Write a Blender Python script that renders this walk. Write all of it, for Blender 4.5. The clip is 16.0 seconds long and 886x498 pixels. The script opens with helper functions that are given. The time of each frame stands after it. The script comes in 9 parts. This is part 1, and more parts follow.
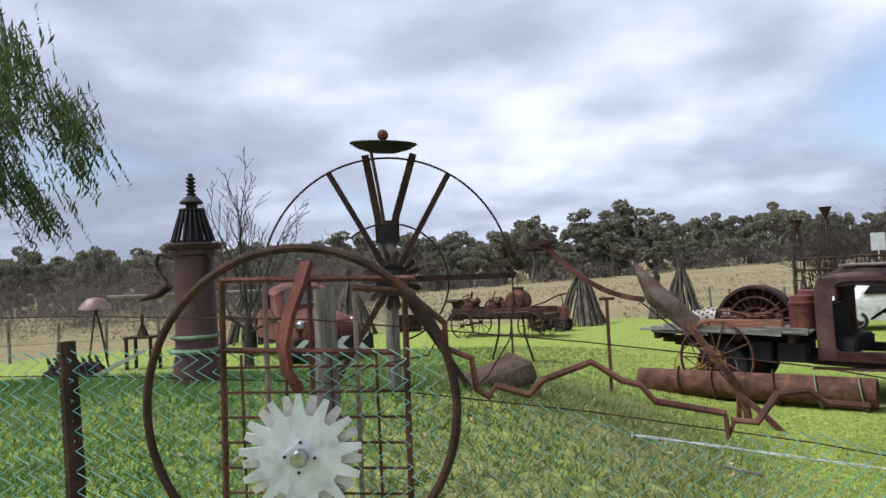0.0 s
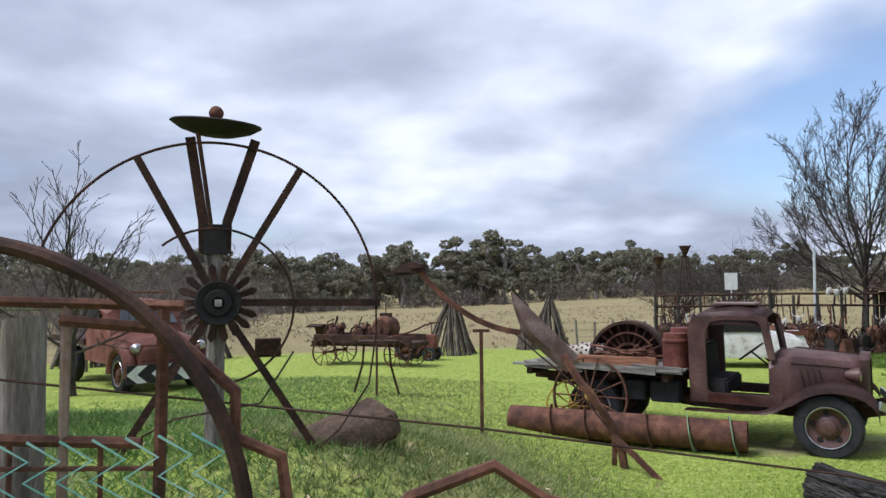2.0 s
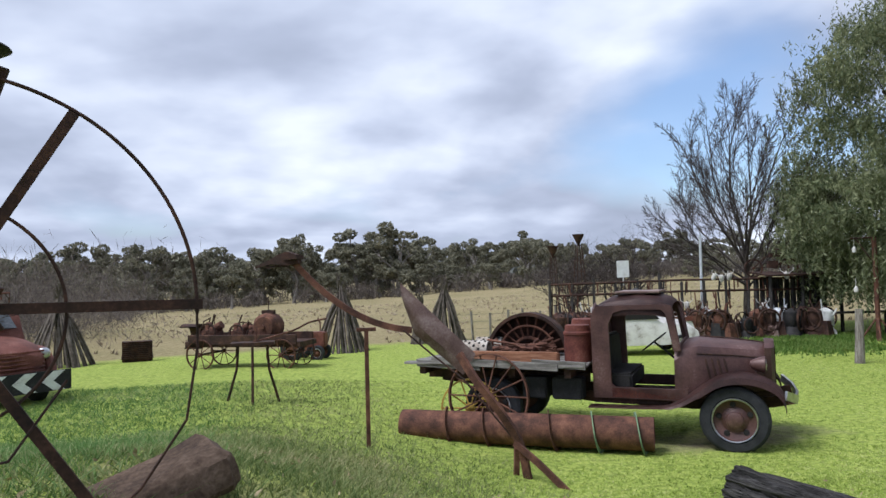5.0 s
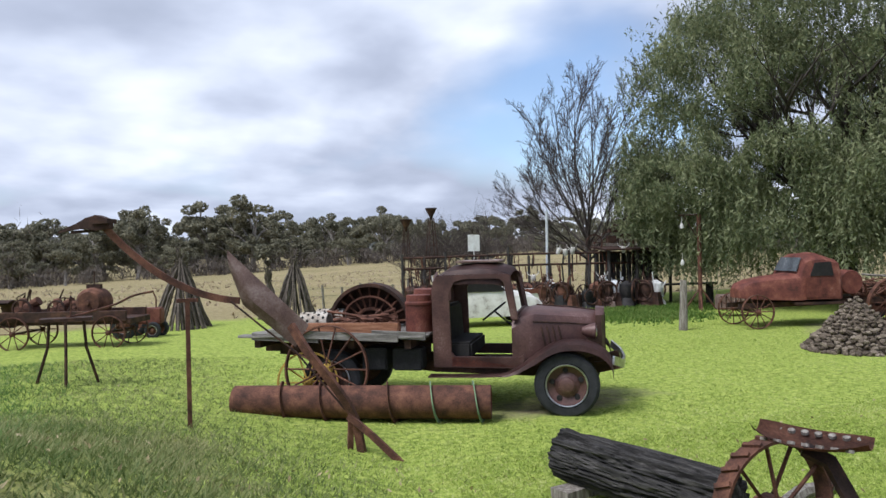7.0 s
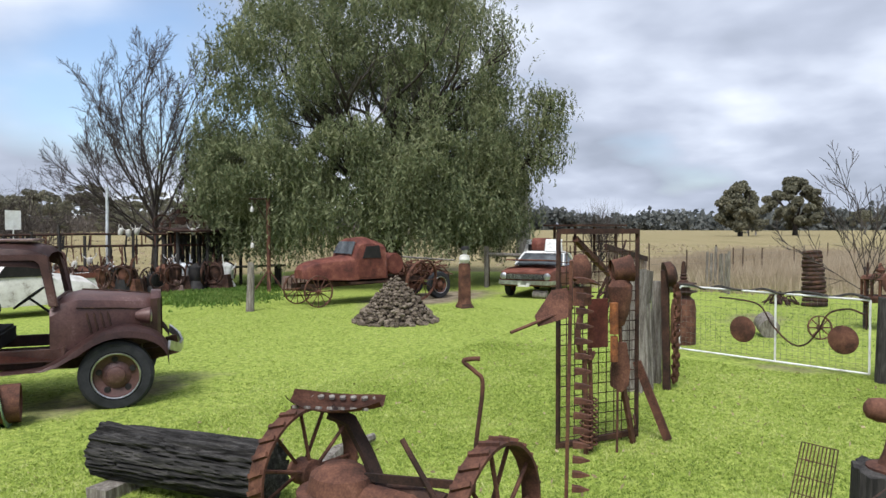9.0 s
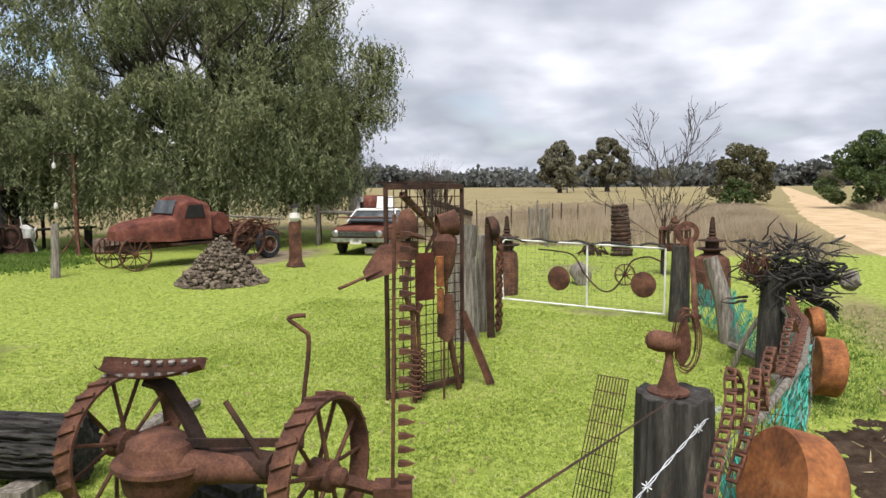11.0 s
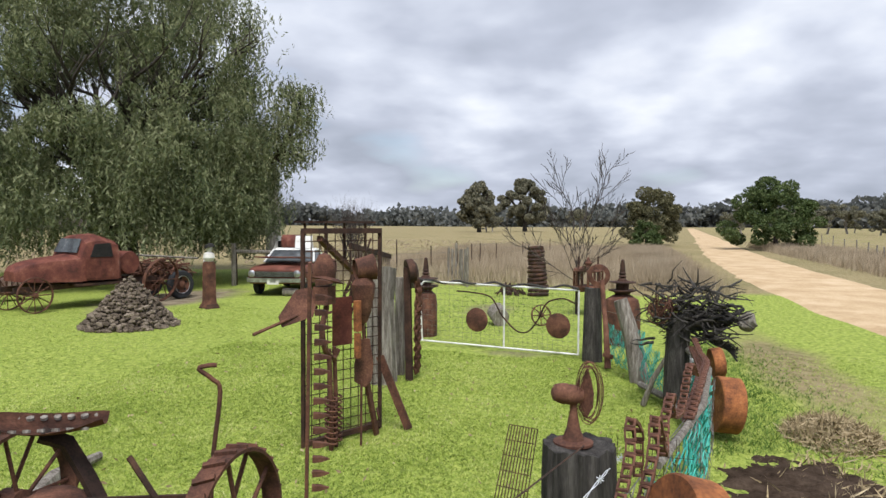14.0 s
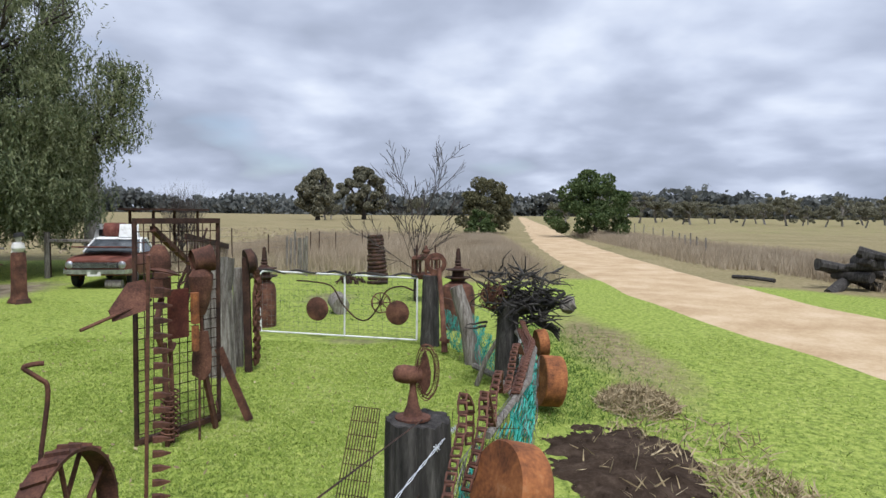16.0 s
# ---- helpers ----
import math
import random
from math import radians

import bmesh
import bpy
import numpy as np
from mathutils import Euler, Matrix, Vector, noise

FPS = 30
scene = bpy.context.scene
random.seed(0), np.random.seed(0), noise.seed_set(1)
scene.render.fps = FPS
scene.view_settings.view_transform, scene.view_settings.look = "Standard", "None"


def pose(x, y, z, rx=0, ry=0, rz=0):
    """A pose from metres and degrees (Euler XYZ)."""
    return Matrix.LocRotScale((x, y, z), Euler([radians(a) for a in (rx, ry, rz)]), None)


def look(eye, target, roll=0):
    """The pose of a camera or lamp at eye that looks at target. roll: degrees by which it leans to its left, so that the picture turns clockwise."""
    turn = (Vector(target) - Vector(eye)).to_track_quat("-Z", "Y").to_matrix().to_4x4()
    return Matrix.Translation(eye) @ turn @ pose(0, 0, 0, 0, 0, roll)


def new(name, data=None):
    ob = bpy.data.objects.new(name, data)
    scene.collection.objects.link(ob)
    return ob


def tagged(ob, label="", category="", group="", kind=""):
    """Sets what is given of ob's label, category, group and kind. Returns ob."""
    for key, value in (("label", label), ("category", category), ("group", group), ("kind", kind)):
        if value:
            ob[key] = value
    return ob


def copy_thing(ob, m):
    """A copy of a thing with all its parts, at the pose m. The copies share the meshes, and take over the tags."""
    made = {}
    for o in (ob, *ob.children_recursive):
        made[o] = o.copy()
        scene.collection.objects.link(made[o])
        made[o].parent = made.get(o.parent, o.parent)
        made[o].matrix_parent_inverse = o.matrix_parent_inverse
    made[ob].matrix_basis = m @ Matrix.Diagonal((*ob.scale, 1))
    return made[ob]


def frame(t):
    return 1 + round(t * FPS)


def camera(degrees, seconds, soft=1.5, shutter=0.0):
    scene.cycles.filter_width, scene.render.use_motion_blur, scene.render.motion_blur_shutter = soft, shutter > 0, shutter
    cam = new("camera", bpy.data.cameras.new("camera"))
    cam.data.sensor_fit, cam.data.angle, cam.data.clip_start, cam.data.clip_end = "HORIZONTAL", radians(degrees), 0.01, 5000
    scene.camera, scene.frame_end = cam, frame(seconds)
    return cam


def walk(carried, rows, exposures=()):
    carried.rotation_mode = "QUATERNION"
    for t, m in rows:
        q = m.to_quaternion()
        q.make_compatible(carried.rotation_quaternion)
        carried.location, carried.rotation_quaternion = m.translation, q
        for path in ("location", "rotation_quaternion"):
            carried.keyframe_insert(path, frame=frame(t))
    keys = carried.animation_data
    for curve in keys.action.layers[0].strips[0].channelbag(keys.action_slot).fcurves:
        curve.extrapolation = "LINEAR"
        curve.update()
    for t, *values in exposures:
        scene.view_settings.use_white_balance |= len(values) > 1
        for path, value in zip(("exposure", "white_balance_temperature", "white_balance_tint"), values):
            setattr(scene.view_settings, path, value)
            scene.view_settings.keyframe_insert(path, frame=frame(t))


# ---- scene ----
cam = camera(64.2, 16.0)
PATH = [
    (0, (0.211, -0.074, 2.320), (-0.020, 1.912, 2.370), -2.84),
    (0.5, (0.159, 0.157, 2.314), (-0.051, 2.146, 2.347), -2.11),
    (1, (0.223, 0.403, 2.305), (0.088, 2.398, 2.343), -1.40),
    (1.5, (0.247, 0.702, 2.299), (0.231, 2.701, 2.362), -0.64),
    (2, (0.226, 1.024, 2.318), (0.358, 3.016, 2.426), -0.44),
    (2.5, (0.316, 1.295, 2.326), (0.590, 3.270, 2.472), -0.54),
    (3, (0.432, 1.491, 2.343), (0.802, 3.450, 2.503), -0.99),
    (3.5, (0.414, 1.686, 2.321), (0.834, 3.636, 2.475), -1.41),
    (4, (0.367, 1.846, 2.348), (0.786, 3.797, 2.478), -1.70),
    (6.5, (0.807, 2.401, 2.217), (1.332, 4.330, 2.233), -2.01),
    (7, (0.850, 2.387, 2.205), (1.648, 4.221, 2.209), -1.39),
    (7.5, (0.897, 2.360, 2.202), (1.982, 4.040, 2.190), -0.92),
    (8, (0.960, 2.332, 2.195), (2.299, 3.817, 2.165), -0.50),
    (8.5, (1.005, 2.297, 2.180), (2.542, 3.576, 2.135), -0.23),
    (9, (1.024, 2.263, 2.177), (2.698, 3.356, 2.118), -0.10),
    (9.5, (1.052, 2.236, 2.167), (2.816, 3.177, 2.091), -0.12),
    (10, (1.091, 2.226, 2.154), (2.911, 3.047, 2.054), -0.21),
    (12.5, (0.988, 2.181, 2.179), (2.891, 2.755, 1.955), -0.12),
    (13, (1.002, 2.172, 2.204), (2.916, 2.724, 2.033), -0.08),
    (13.5, (1.017, 2.174, 2.221), (2.945, 2.693, 2.108), 0.10),
    (14, (1.018, 2.172, 2.218), (2.964, 2.631, 2.147), 0.23),
    (14.5, (1.015, 2.165, 2.213), (2.983, 2.515, 2.160), 0.37),
    (15, (0.939, 2.199, 2.220), (2.927, 2.416, 2.165), 0.43),
    (15.5, (0.841, 2.227, 2.254), (2.838, 2.323, 2.184), 0.57),
    (16, (0.814, 2.165, 2.248), (2.811, 2.174, 2.146), 0.57),
]
EXPOSURES = [(0, 0.08, 5850, 12), (4.0, 0.0, 5750, 11.5), (7.5, 0.12, 5900, 11), (9.0, 0.18, 6050, 9.5), (10.2, 0.19, 6200, 9), (12.3, 0.46, 7000, 14), (13.0, 0.42, 6850, 13.5), (14.0, 0.14, 6250, 10), (16.0, -0.03, 5850, 10.5)]
walk(cam, [(t, look(eye, target, roll)) for t, eye, target, roll in PATH], EXPOSURES)

# ---- world and sun: broken cloud with a weak, wide sun ----
SUN_EL, SUN_AZ = radians(58), radians(-105)
world = bpy.data.worlds.new("world")
scene.world = world
world.use_nodes = True
wn, wl = world.node_tree.nodes, world.node_tree.links
wn.clear()


def wnode(kind, **values):
    n = wn.new(kind)
    for key, value in values.items():
        n.inputs[key].default_value = value
    return n


def wmath(op, a, b=None):
    n = wn.new("ShaderNodeMath")
    n.operation = op
    for k, v in enumerate((a, b)):
        if v is None:
            continue
        if isinstance(v, (int, float)):
            n.inputs[k].default_value = v
        else:
            wl.new(v, n.inputs[k])
    return n.outputs[0]


def wramp(value, stops):
    n = wn.new("ShaderNodeValToRGB")
    wl.new(value, n.inputs[0])
    while len(n.color_ramp.elements) < len(stops):
        n.color_ramp.elements.new(0.5)
    for e, (p, c) in zip(n.color_ramp.elements, stops):
        e.position, e.color = p, (*c, 1)
    return n.outputs[0]


sky = wn.new("ShaderNodeTexSky")
sky.sky_type, sky.sun_disc, sky.sun_elevation, sky.sun_rotation = "NISHITA", False, SUN_EL, SUN_AZ
coord = wn.new("ShaderNodeTexCoord")
sep = wn.new("ShaderNodeSeparateXYZ")
wl.new(coord.outputs["Generated"], sep.inputs[0])
# the cloud deck is a flat layer: the direction divided by its height
height = wmath("ADD", wmath("MAXIMUM", sep.outputs[2], 0.0), 0.27)
flat = wn.new("ShaderNodeCombineXYZ")
wl.new(wmath("DIVIDE", sep.outputs[0], height), flat.inputs[0])
wl.new(wmath("DIVIDE", sep.outputs[1], height), flat.inputs[1])
wl.new(wmath("MULTIPLY", sep.outputs[2], 1.6), flat.inputs[2])


def cloud_noise(offset, scale, detail, roughness, distortion):
    moved = wnode("ShaderNodeMapping", Location=offset)
    wl.new(flat.outputs[0], moved.inputs["Vector"])
    k = wnode("ShaderNodeTexNoise", Scale=scale, Detail=detail, Roughness=roughness, Distortion=distortion)
    wl.new(moved.outputs[0], k.inputs["Vector"])
    return k.outputs["Fac"]


def toward(direction, lo, hi):
    """1 near a direction of the sky, falling to 0."""
    k = wn.new("ShaderNodeVectorMath")
    k.operation = "DOT_PRODUCT"
    wl.new(coord.outputs["Generated"], k.inputs[0])
    k.inputs[1].default_value = Vector(direction).normalized()
    return wramp(k.outputs["Value"], [(lo, (0, 0, 0)), (hi, (1, 1, 1))])


billow = cloud_noise((0.0, 0.0, 0.0), 0.80, 6.0, 0.42, 0.1)
above = cloud_noise((0.05, 0.09, 0.10), 0.80, 6.0, 0.42, 0.1)
wide = cloud_noise((4.3, 1.7, 2.0), 0.5, 4.0, 0.45, 0.1)
# thick parts are grey below and white on the rims turned to the light; the deck is heavier to the east
relief = wmath("MULTIPLY", wmath("SUBTRACT", billow, above), 2.2)
heavy = wmath("MULTIPLY", toward((0.95, -0.10, 0.30), 0.70, 1.0), 0.15)
tone = wmath("SUBTRACT", wmath("ADD", wmath("ADD", wmath("MULTIPLY", wide, 0.75), wmath("MULTIPLY", billow, 0.38)), relief), heavy)
cloud = wramp(tone, [(0.36, (0.40, 0.43, 0.50)), (0.50, (0.53, 0.56, 0.645)), (0.60, (0.70, 0.73, 0.81)), (0.74, (0.98, 0.99, 1.0))])
# a blue break over the yard, where the deck is thin
thin = wmath("MULTIPLY", toward((0.50, 0.80, 0.30), 0.955, 0.998), 0.22)
cover = wramp(wmath("SUBTRACT", billow, thin), [(0.28, (0.18, 0.18, 0.18)), (0.41, (1, 1, 1))])
clear = wn.new("ShaderNodeVectorMath")
clear.operation = "SCALE"
clear.inputs["Scale"].default_value = 0.17
wl.new(sky.outputs[0], clear.inputs[0])
mix = wn.new("ShaderNodeMix")
mix.data_type = "RGBA"
wl.new(cover, mix.inputs["Factor"])
wl.new(clear.outputs[0], mix.inputs["A"])
wl.new(cloud, mix.inputs["B"])
back = wn.new("ShaderNodeBackground")
back.inputs["Strength"].default_value = 1.0
wl.new(mix.outputs["Result"], back.inputs["Color"])
wl.new(back.outputs[0], wn.new("ShaderNodeOutputWorld").inputs[0])

sun = new("sun", bpy.data.lights.new("sun", "SUN"))
sun.data.energy, sun.data.angle, sun.data.color = 4.0, radians(24), (1.0, 0.95, 0.88)
sun_dir = Vector((math.sin(SUN_AZ) * math.cos(SUN_EL), math.cos(SUN_AZ) * math.cos(SUN_EL), math.sin(SUN_EL)))
sun.matrix_world = look(sun_dir * 40, (0, 0, 0))

# ---- materials ----
def material(name):
    m = bpy.data.materials.new(name)
    m.use_nodes = True
    return m, m.node_tree.nodes, m.node_tree.links, m.node_tree.nodes["Principled BSDF"]


def surface(name, stops, scale=6.0, fine=60.0, rough=0.85, metal=0.0, bump=0.3, dist=0.01, stretch=(1, 1, 1), vary=0.0, island=False, spec=0.3, detail=6.0):
    """A colour ramp over two scales of noise, with fine relief."""
    m, n, l, p = material(name)
    tc = n.new("ShaderNodeTexCoord")
    mp = n.new("ShaderNodeMapping")
    mp.inputs["Scale"].default_value = stretch
    l.new(tc.outputs["Object"], mp.inputs[0])
    a = n.new("ShaderNodeTexNoise")
    a.inputs["Scale"].default_value, a.inputs["Detail"].default_value, a.inputs["Roughness"].default_value = scale, detail, 0.62
    b = n.new("ShaderNodeTexNoise")
    b.inputs["Scale"].default_value, b.inputs["Detail"].default_value = fine, 4.0
    l.new(mp.outputs[0], a.inputs["Vector"])
    l.new(mp.outputs[0], b.inputs["Vector"])
    mixv = n.new("ShaderNodeMath")
    mixv.operation = "MULTIPLY_ADD"
    mixv.inputs[1].default_value = 0.35
    l.new(b.outputs["Fac"], mixv.inputs[0])
    sc = n.new("ShaderNodeMath")
    sc.operation = "MULTIPLY_ADD"
    sc.inputs[1].default_value, sc.inputs[2].default_value = 0.9, -0.12
    l.new(a.outputs["Fac"], sc.inputs[0])
    l.new(sc.outputs[0], mixv.inputs[2])
    value = mixv.outputs[0]
    if vary:
        if island:
            g = n.new("ShaderNodeNewGeometry")
            rnd = g.outputs["Random Per Island"]
        else:
            g = n.new("ShaderNodeObjectInfo")
            rnd = g.outputs["Random"]
        add = n.new("ShaderNodeMath")
        add.operation = "MULTIPLY_ADD"
        add.inputs[1].default_value = vary
        l.new(rnd, add.inputs[0])
        l.new(value, add.inputs[2])
        sub = n.new("ShaderNodeMath")
        sub.operation = "SUBTRACT"
        sub.inputs[1].default_value = vary / 2
        l.new(add.outputs[0], sub.inputs[0])
        value = sub.outputs[0]
    ramp = n.new("ShaderNodeValToRGB")
    while len(ramp.color_ramp.elements) < len(stops):
        ramp.color_ramp.elements.new(0.5)
    for e, (pos, c) in zip(ramp.color_ramp.elements, stops):
        e.position, e.color = pos, (*c, 1)
    l.new(value, ramp.inputs[0])
    l.new(ramp.outputs[0], p.inputs["Base Color"])
    p.inputs["Roughness"].default_value, p.inputs["Metallic"].default_value = rough, metal
    p.inputs["Specular IOR Level"].default_value = spec
    if bump:
        bp = n.new("ShaderNodeBump")
        bp.inputs["Strength"].default_value, bp.inputs["Distance"].default_value = bump, dist
        l.new(mixv.outputs[0], bp.inputs["Height"])
        l.new(bp.outputs[0], p.inputs["Normal"])
    return m


RUST = surface("rust", [(0.30, (0.035, 0.019, 0.015)), (0.45, (0.080, 0.037, 0.026)), (0.60, (0.15, 0.068, 0.044)), (0.75, (0.24, 0.125, 0.085))], 5, 70, 0.85, 0.15, 0.4, 0.006)
RUST_DARK = surface("rust_dark", [(0.30, (0.014, 0.010, 0.009)), (0.50, (0.045, 0.024, 0.018)), (0.72, (0.11, 0.055, 0.035))], 5, 70, 0.82, 0.15, 0.35, 0.005)
RUST_RED = surface("rust_red_paint", [(0.30, (0.043, 0.015, 0.012)), (0.48, (0.111, 0.033, 0.024)), (0.62, (0.170, 0.059, 0.040)), (0.78, (0.255, 0.142, 0.110))], 3.5, 50, 0.72, 0.0, 0.25, 0.004)
RUST_ORANGE = surface("rust_orange", [(0.28, (0.07, 0.03, 0.018)), (0.45, (0.19, 0.072, 0.03)), (0.60, (0.33, 0.125, 0.045)), (0.78, (0.42, 0.21, 0.10))], 7, 60, 0.85, 0.1, 0.4, 0.006)
RUST_PLUM = surface("rust_plum_body", [(0.28, (0.030, 0.014, 0.014)), (0.46, (0.066, 0.030, 0.027)), (0.62, (0.105, 0.052, 0.045)), (0.80, (0.19, 0.13, 0.12))], 2.6, 45, 0.5, 0.15, 0.15, 0.003, spec=0.5)
RUST_PALE = surface("rust_pale_sheet", [(0.28, (0.10, 0.06, 0.05)), (0.5, (0.20, 0.13, 0.11)), (0.75, (0.36, 0.29, 0.26))], 4, 50, 0.55, 0.2, 0.15, 0.003, spec=0.5)
TRUCK_RED = surface("faded_red_paint", [(0.28, (0.043, 0.019, 0.015)), (0.45, (0.122, 0.041, 0.028)), (0.62, (0.187, 0.072, 0.052)), (0.80, (0.274, 0.187, 0.162))], 2.6, 40, 0.62, 0.0, 0.2, 0.004)
IRON = surface("black_iron", [(0.3, (0.010, 0.010, 0.011)), (0.6, (0.030, 0.028, 0.028)), (0.8, (0.07, 0.05, 0.04))], 6, 60, 0.7, 0.2, 0.3, 0.005)
STEEL = surface("galvanised_steel", [(0.30, (0.44, 0.46, 0.49)), (0.5, (0.62, 0.65, 0.69)), (0.75, (0.78, 0.80, 0.83))], 9, 40, 0.5, 0.25, 0.1, 0.002)
WHITE_METAL = surface("white_painted_metal", [(0.3, (0.30, 0.26, 0.22)), (0.42, (0.62, 0.62, 0.60)), (0.7, (0.80, 0.81, 0.80))], 5, 60, 0.6, 0.0, 0.15, 0.002)
CHROME = surface("dull_chrome", [(0.3, (0.20, 0.19, 0.18)), (0.6, (0.55, 0.56, 0.58)), (0.8, (0.75, 0.76, 0.78))], 6, 40, 0.3, 0.9, 0.05, 0.001)
RUBBER = surface("weathered_rubber", [(0.3, (0.012, 0.013, 0.015)), (0.6, (0.028, 0.029, 0.033)), (0.8, (0.06, 0.058, 0.056))], 7, 90, 0.8, 0.0, 0.3, 0.004)
WOOD_GREY = surface("grey_weathered_wood", [(0.28, (0.055, 0.046, 0.038)), (0.48, (0.16, 0.14, 0.12)), (0.62, (0.27, 0.25, 0.22)), (0.8, (0.40, 0.37, 0.33))], 7, 60, 0.9, 0.0, 0.6, 0.012, (4, 4, 0.5))
WOOD_DARK = surface("charred_wood", [(0.30, (0.014, 0.013, 0.012)), (0.5, (0.042, 0.038, 0.035)), (0.66, (0.085, 0.078, 0.072)), (0.8, (0.16, 0.15, 0.14))], 7, 60, 0.9, 0.0, 0.7, 0.015, (4, 4, 0.5))
LOG_BARK = surface("fissured_bark", [(0.32, (0.008, 0.008, 0.008)), (0.5, (0.030, 0.028, 0.027)), (0.66, (0.075, 0.07, 0.066)), (0.8, (0.15, 0.14, 0.13))], 9, 50, 0.95, 0.0, 0.9, 0.03, (0.35, 3, 3))
PLANK = surface("weathered_plank", [(0.3, (0.05, 0.045, 0.04)), (0.5, (0.14, 0.13, 0.12)), (0.75, (0.30, 0.28, 0.26))], 6, 60, 0.9, 0, 0.4, 0.006, (0.4, 4, 4), vary=0.2)
BEAM = surface("reddish_beam", [(0.3, (0.10, 0.04, 0.022)), (0.5, (0.24, 0.11, 0.06)), (0.75, (0.36, 0.20, 0.12))], 6, 60, 0.85, 0, 0.4, 0.006, (0.4, 4, 4))
STICKS = surface("dry_sticks", [(0.25, (0.035, 0.027, 0.022)), (0.5, (0.10, 0.082, 0.068)), (0.8, (0.22, 0.19, 0.165))], 5, 50, 0.9, 0, 0.3, 0.006, vary=0.35, island=True)
BARK = surface("tree_bark", [(0.3, (0.018, 0.015, 0.013)), (0.5, (0.05, 0.042, 0.036)), (0.75, (0.11, 0.095, 0.082))], 8, 60, 0.95, 0, 0.5, 0.02, (2, 2, 0.6))
BARK_PALE = surface("pale_gum_bark", [(0.3, (0.09, 0.08, 0.07)), (0.5, (0.22, 0.20, 0.18)), (0.75, (0.40, 0.37, 0.34))], 3, 40, 0.9, 0, 0.3, 0.02, (2, 2, 0.6))
TWIG = surface("bare_twigs", [(0.3, (0.030, 0.024, 0.022)), (0.6, (0.075, 0.062, 0.056)), (0.8, (0.13, 0.11, 0.10))], 4, 30, 0.95, 0, 0, 0, vary=0.2, island=True)
STONE = surface("field_stone", [(0.28, (0.035, 0.026, 0.019)), (0.48, (0.105, 0.082, 0.060)), (0.65, (0.19, 0.155, 0.118)), (0.8, (0.31, 0.265, 0.21))], 9, 70, 0.92, 0, 0.5, 0.01, vary=0.3)
ROCK = surface("brown_rock", [(0.3, (0.035, 0.023, 0.016)), (0.5, (0.085, 0.056, 0.038)), (0.75, (0.17, 0.12, 0.085))], 5, 40, 0.95, 0, 0.7, 0.02)
SOIL = surface("dark_soil", [(0.3, (0.019, 0.013, 0.009)), (0.5, (0.046, 0.032, 0.023)), (0.75, (0.090, 0.065, 0.048))], 6, 50, 1.0, 0, 0.9, 0.03, spec=0.05)
STRAW = surface("dry_straw", [(0.25, (0.16, 0.12, 0.065)), (0.5, (0.33, 0.26, 0.15)), (0.8, (0.48, 0.40, 0.26))], 6, 40, 1.0, 0, 0, 0, vary=0.4, island=True)
DRY_GRASS = surface("tall_dry_grass", [(0.25, (0.20, 0.155, 0.10)), (0.5, (0.34, 0.275, 0.19)), (0.8, (0.46, 0.39, 0.29))], 0.25, 3, 1.0, 0, 0, 0, vary=0.3, island=True)
GRAVEL = surface("sandy_gravel", [(0.3, (0.36, 0.245, 0.135)), (0.5, (0.47, 0.345, 0.205)), (0.72, (0.58, 0.45, 0.30))], 0.7, 14, 1.0, 0, 0.3, 0.02)
NET = surface("turquoise_netting", [(0.3, (0.02, 0.20, 0.17)), (0.55, (0.05, 0.36, 0.30)), (0.8, (0.16, 0.50, 0.43))], 3, 30, 0.6, 0, 0, 0)
LINK = surface("green_coated_wire", [(0.3, (0.06, 0.26, 0.23)), (0.5, (0.20, 0.46, 0.43)), (0.75, (0.50, 0.66, 0.64))], 3, 30, 0.5, 0, 0, 0)
WIRE = surface("fence_wire", [(0.3, (0.08, 0.07, 0.065)), (0.6, (0.20, 0.19, 0.18)), (0.8, (0.36, 0.35, 0.34))], 9, 60, 0.5, 0.6, 0, 0)
BLACK = surface("black_board", [(0.3, (0.012, 0.012, 0.013)), (0.6, (0.025, 0.025, 0.027)), (0.8, (0.06, 0.055, 0.05))], 5, 40, 0.7, 0, 0.1, 0.003)
# near-black: the bench seat's colour, and painted shade inside windows and holes
SHADE_AND_SEAT = surface("hollow_shade_and_seat", [(0.3, (0.008, 0.008, 0.008)), (0.6, (0.02, 0.018, 0.018)), (0.8, (0.045, 0.04, 0.037))], 5, 40, 0.9, 0, 0.1, 0.003)
YELLOW = surface("worn_yellow_paint", [(0.3, (0.12, 0.06, 0.02)), (0.48, (0.38, 0.25, 0.05)), (0.75, (0.55, 0.38, 0.08))], 8, 50, 0.7, 0, 0.2, 0.003)
GREEN_PAINT = surface("old_green_paint", [(0.3, (0.10, 0.06, 0.04)), (0.45, (0.13, 0.20, 0.11)), (0.75, (0.24, 0.34, 0.21))], 8, 50, 0.75, 0, 0.2, 0.003)
CREAM_DIRTY = surface("dirty_cream_paint", [(0.3, (0.14, 0.10, 0.075)), (0.46, (0.34, 0.30, 0.25)), (0.75, (0.55, 0.52, 0.47))], 5, 45, 0.7, 0, 0.1, 0.003)
CREAM = surface("cream_paint", [(0.3, (0.25, 0.22, 0.19)), (0.45, (0.55, 0.53, 0.50)), (0.75, (0.72, 0.71, 0.68))], 4, 40, 0.6, 0, 0.1, 0.003)


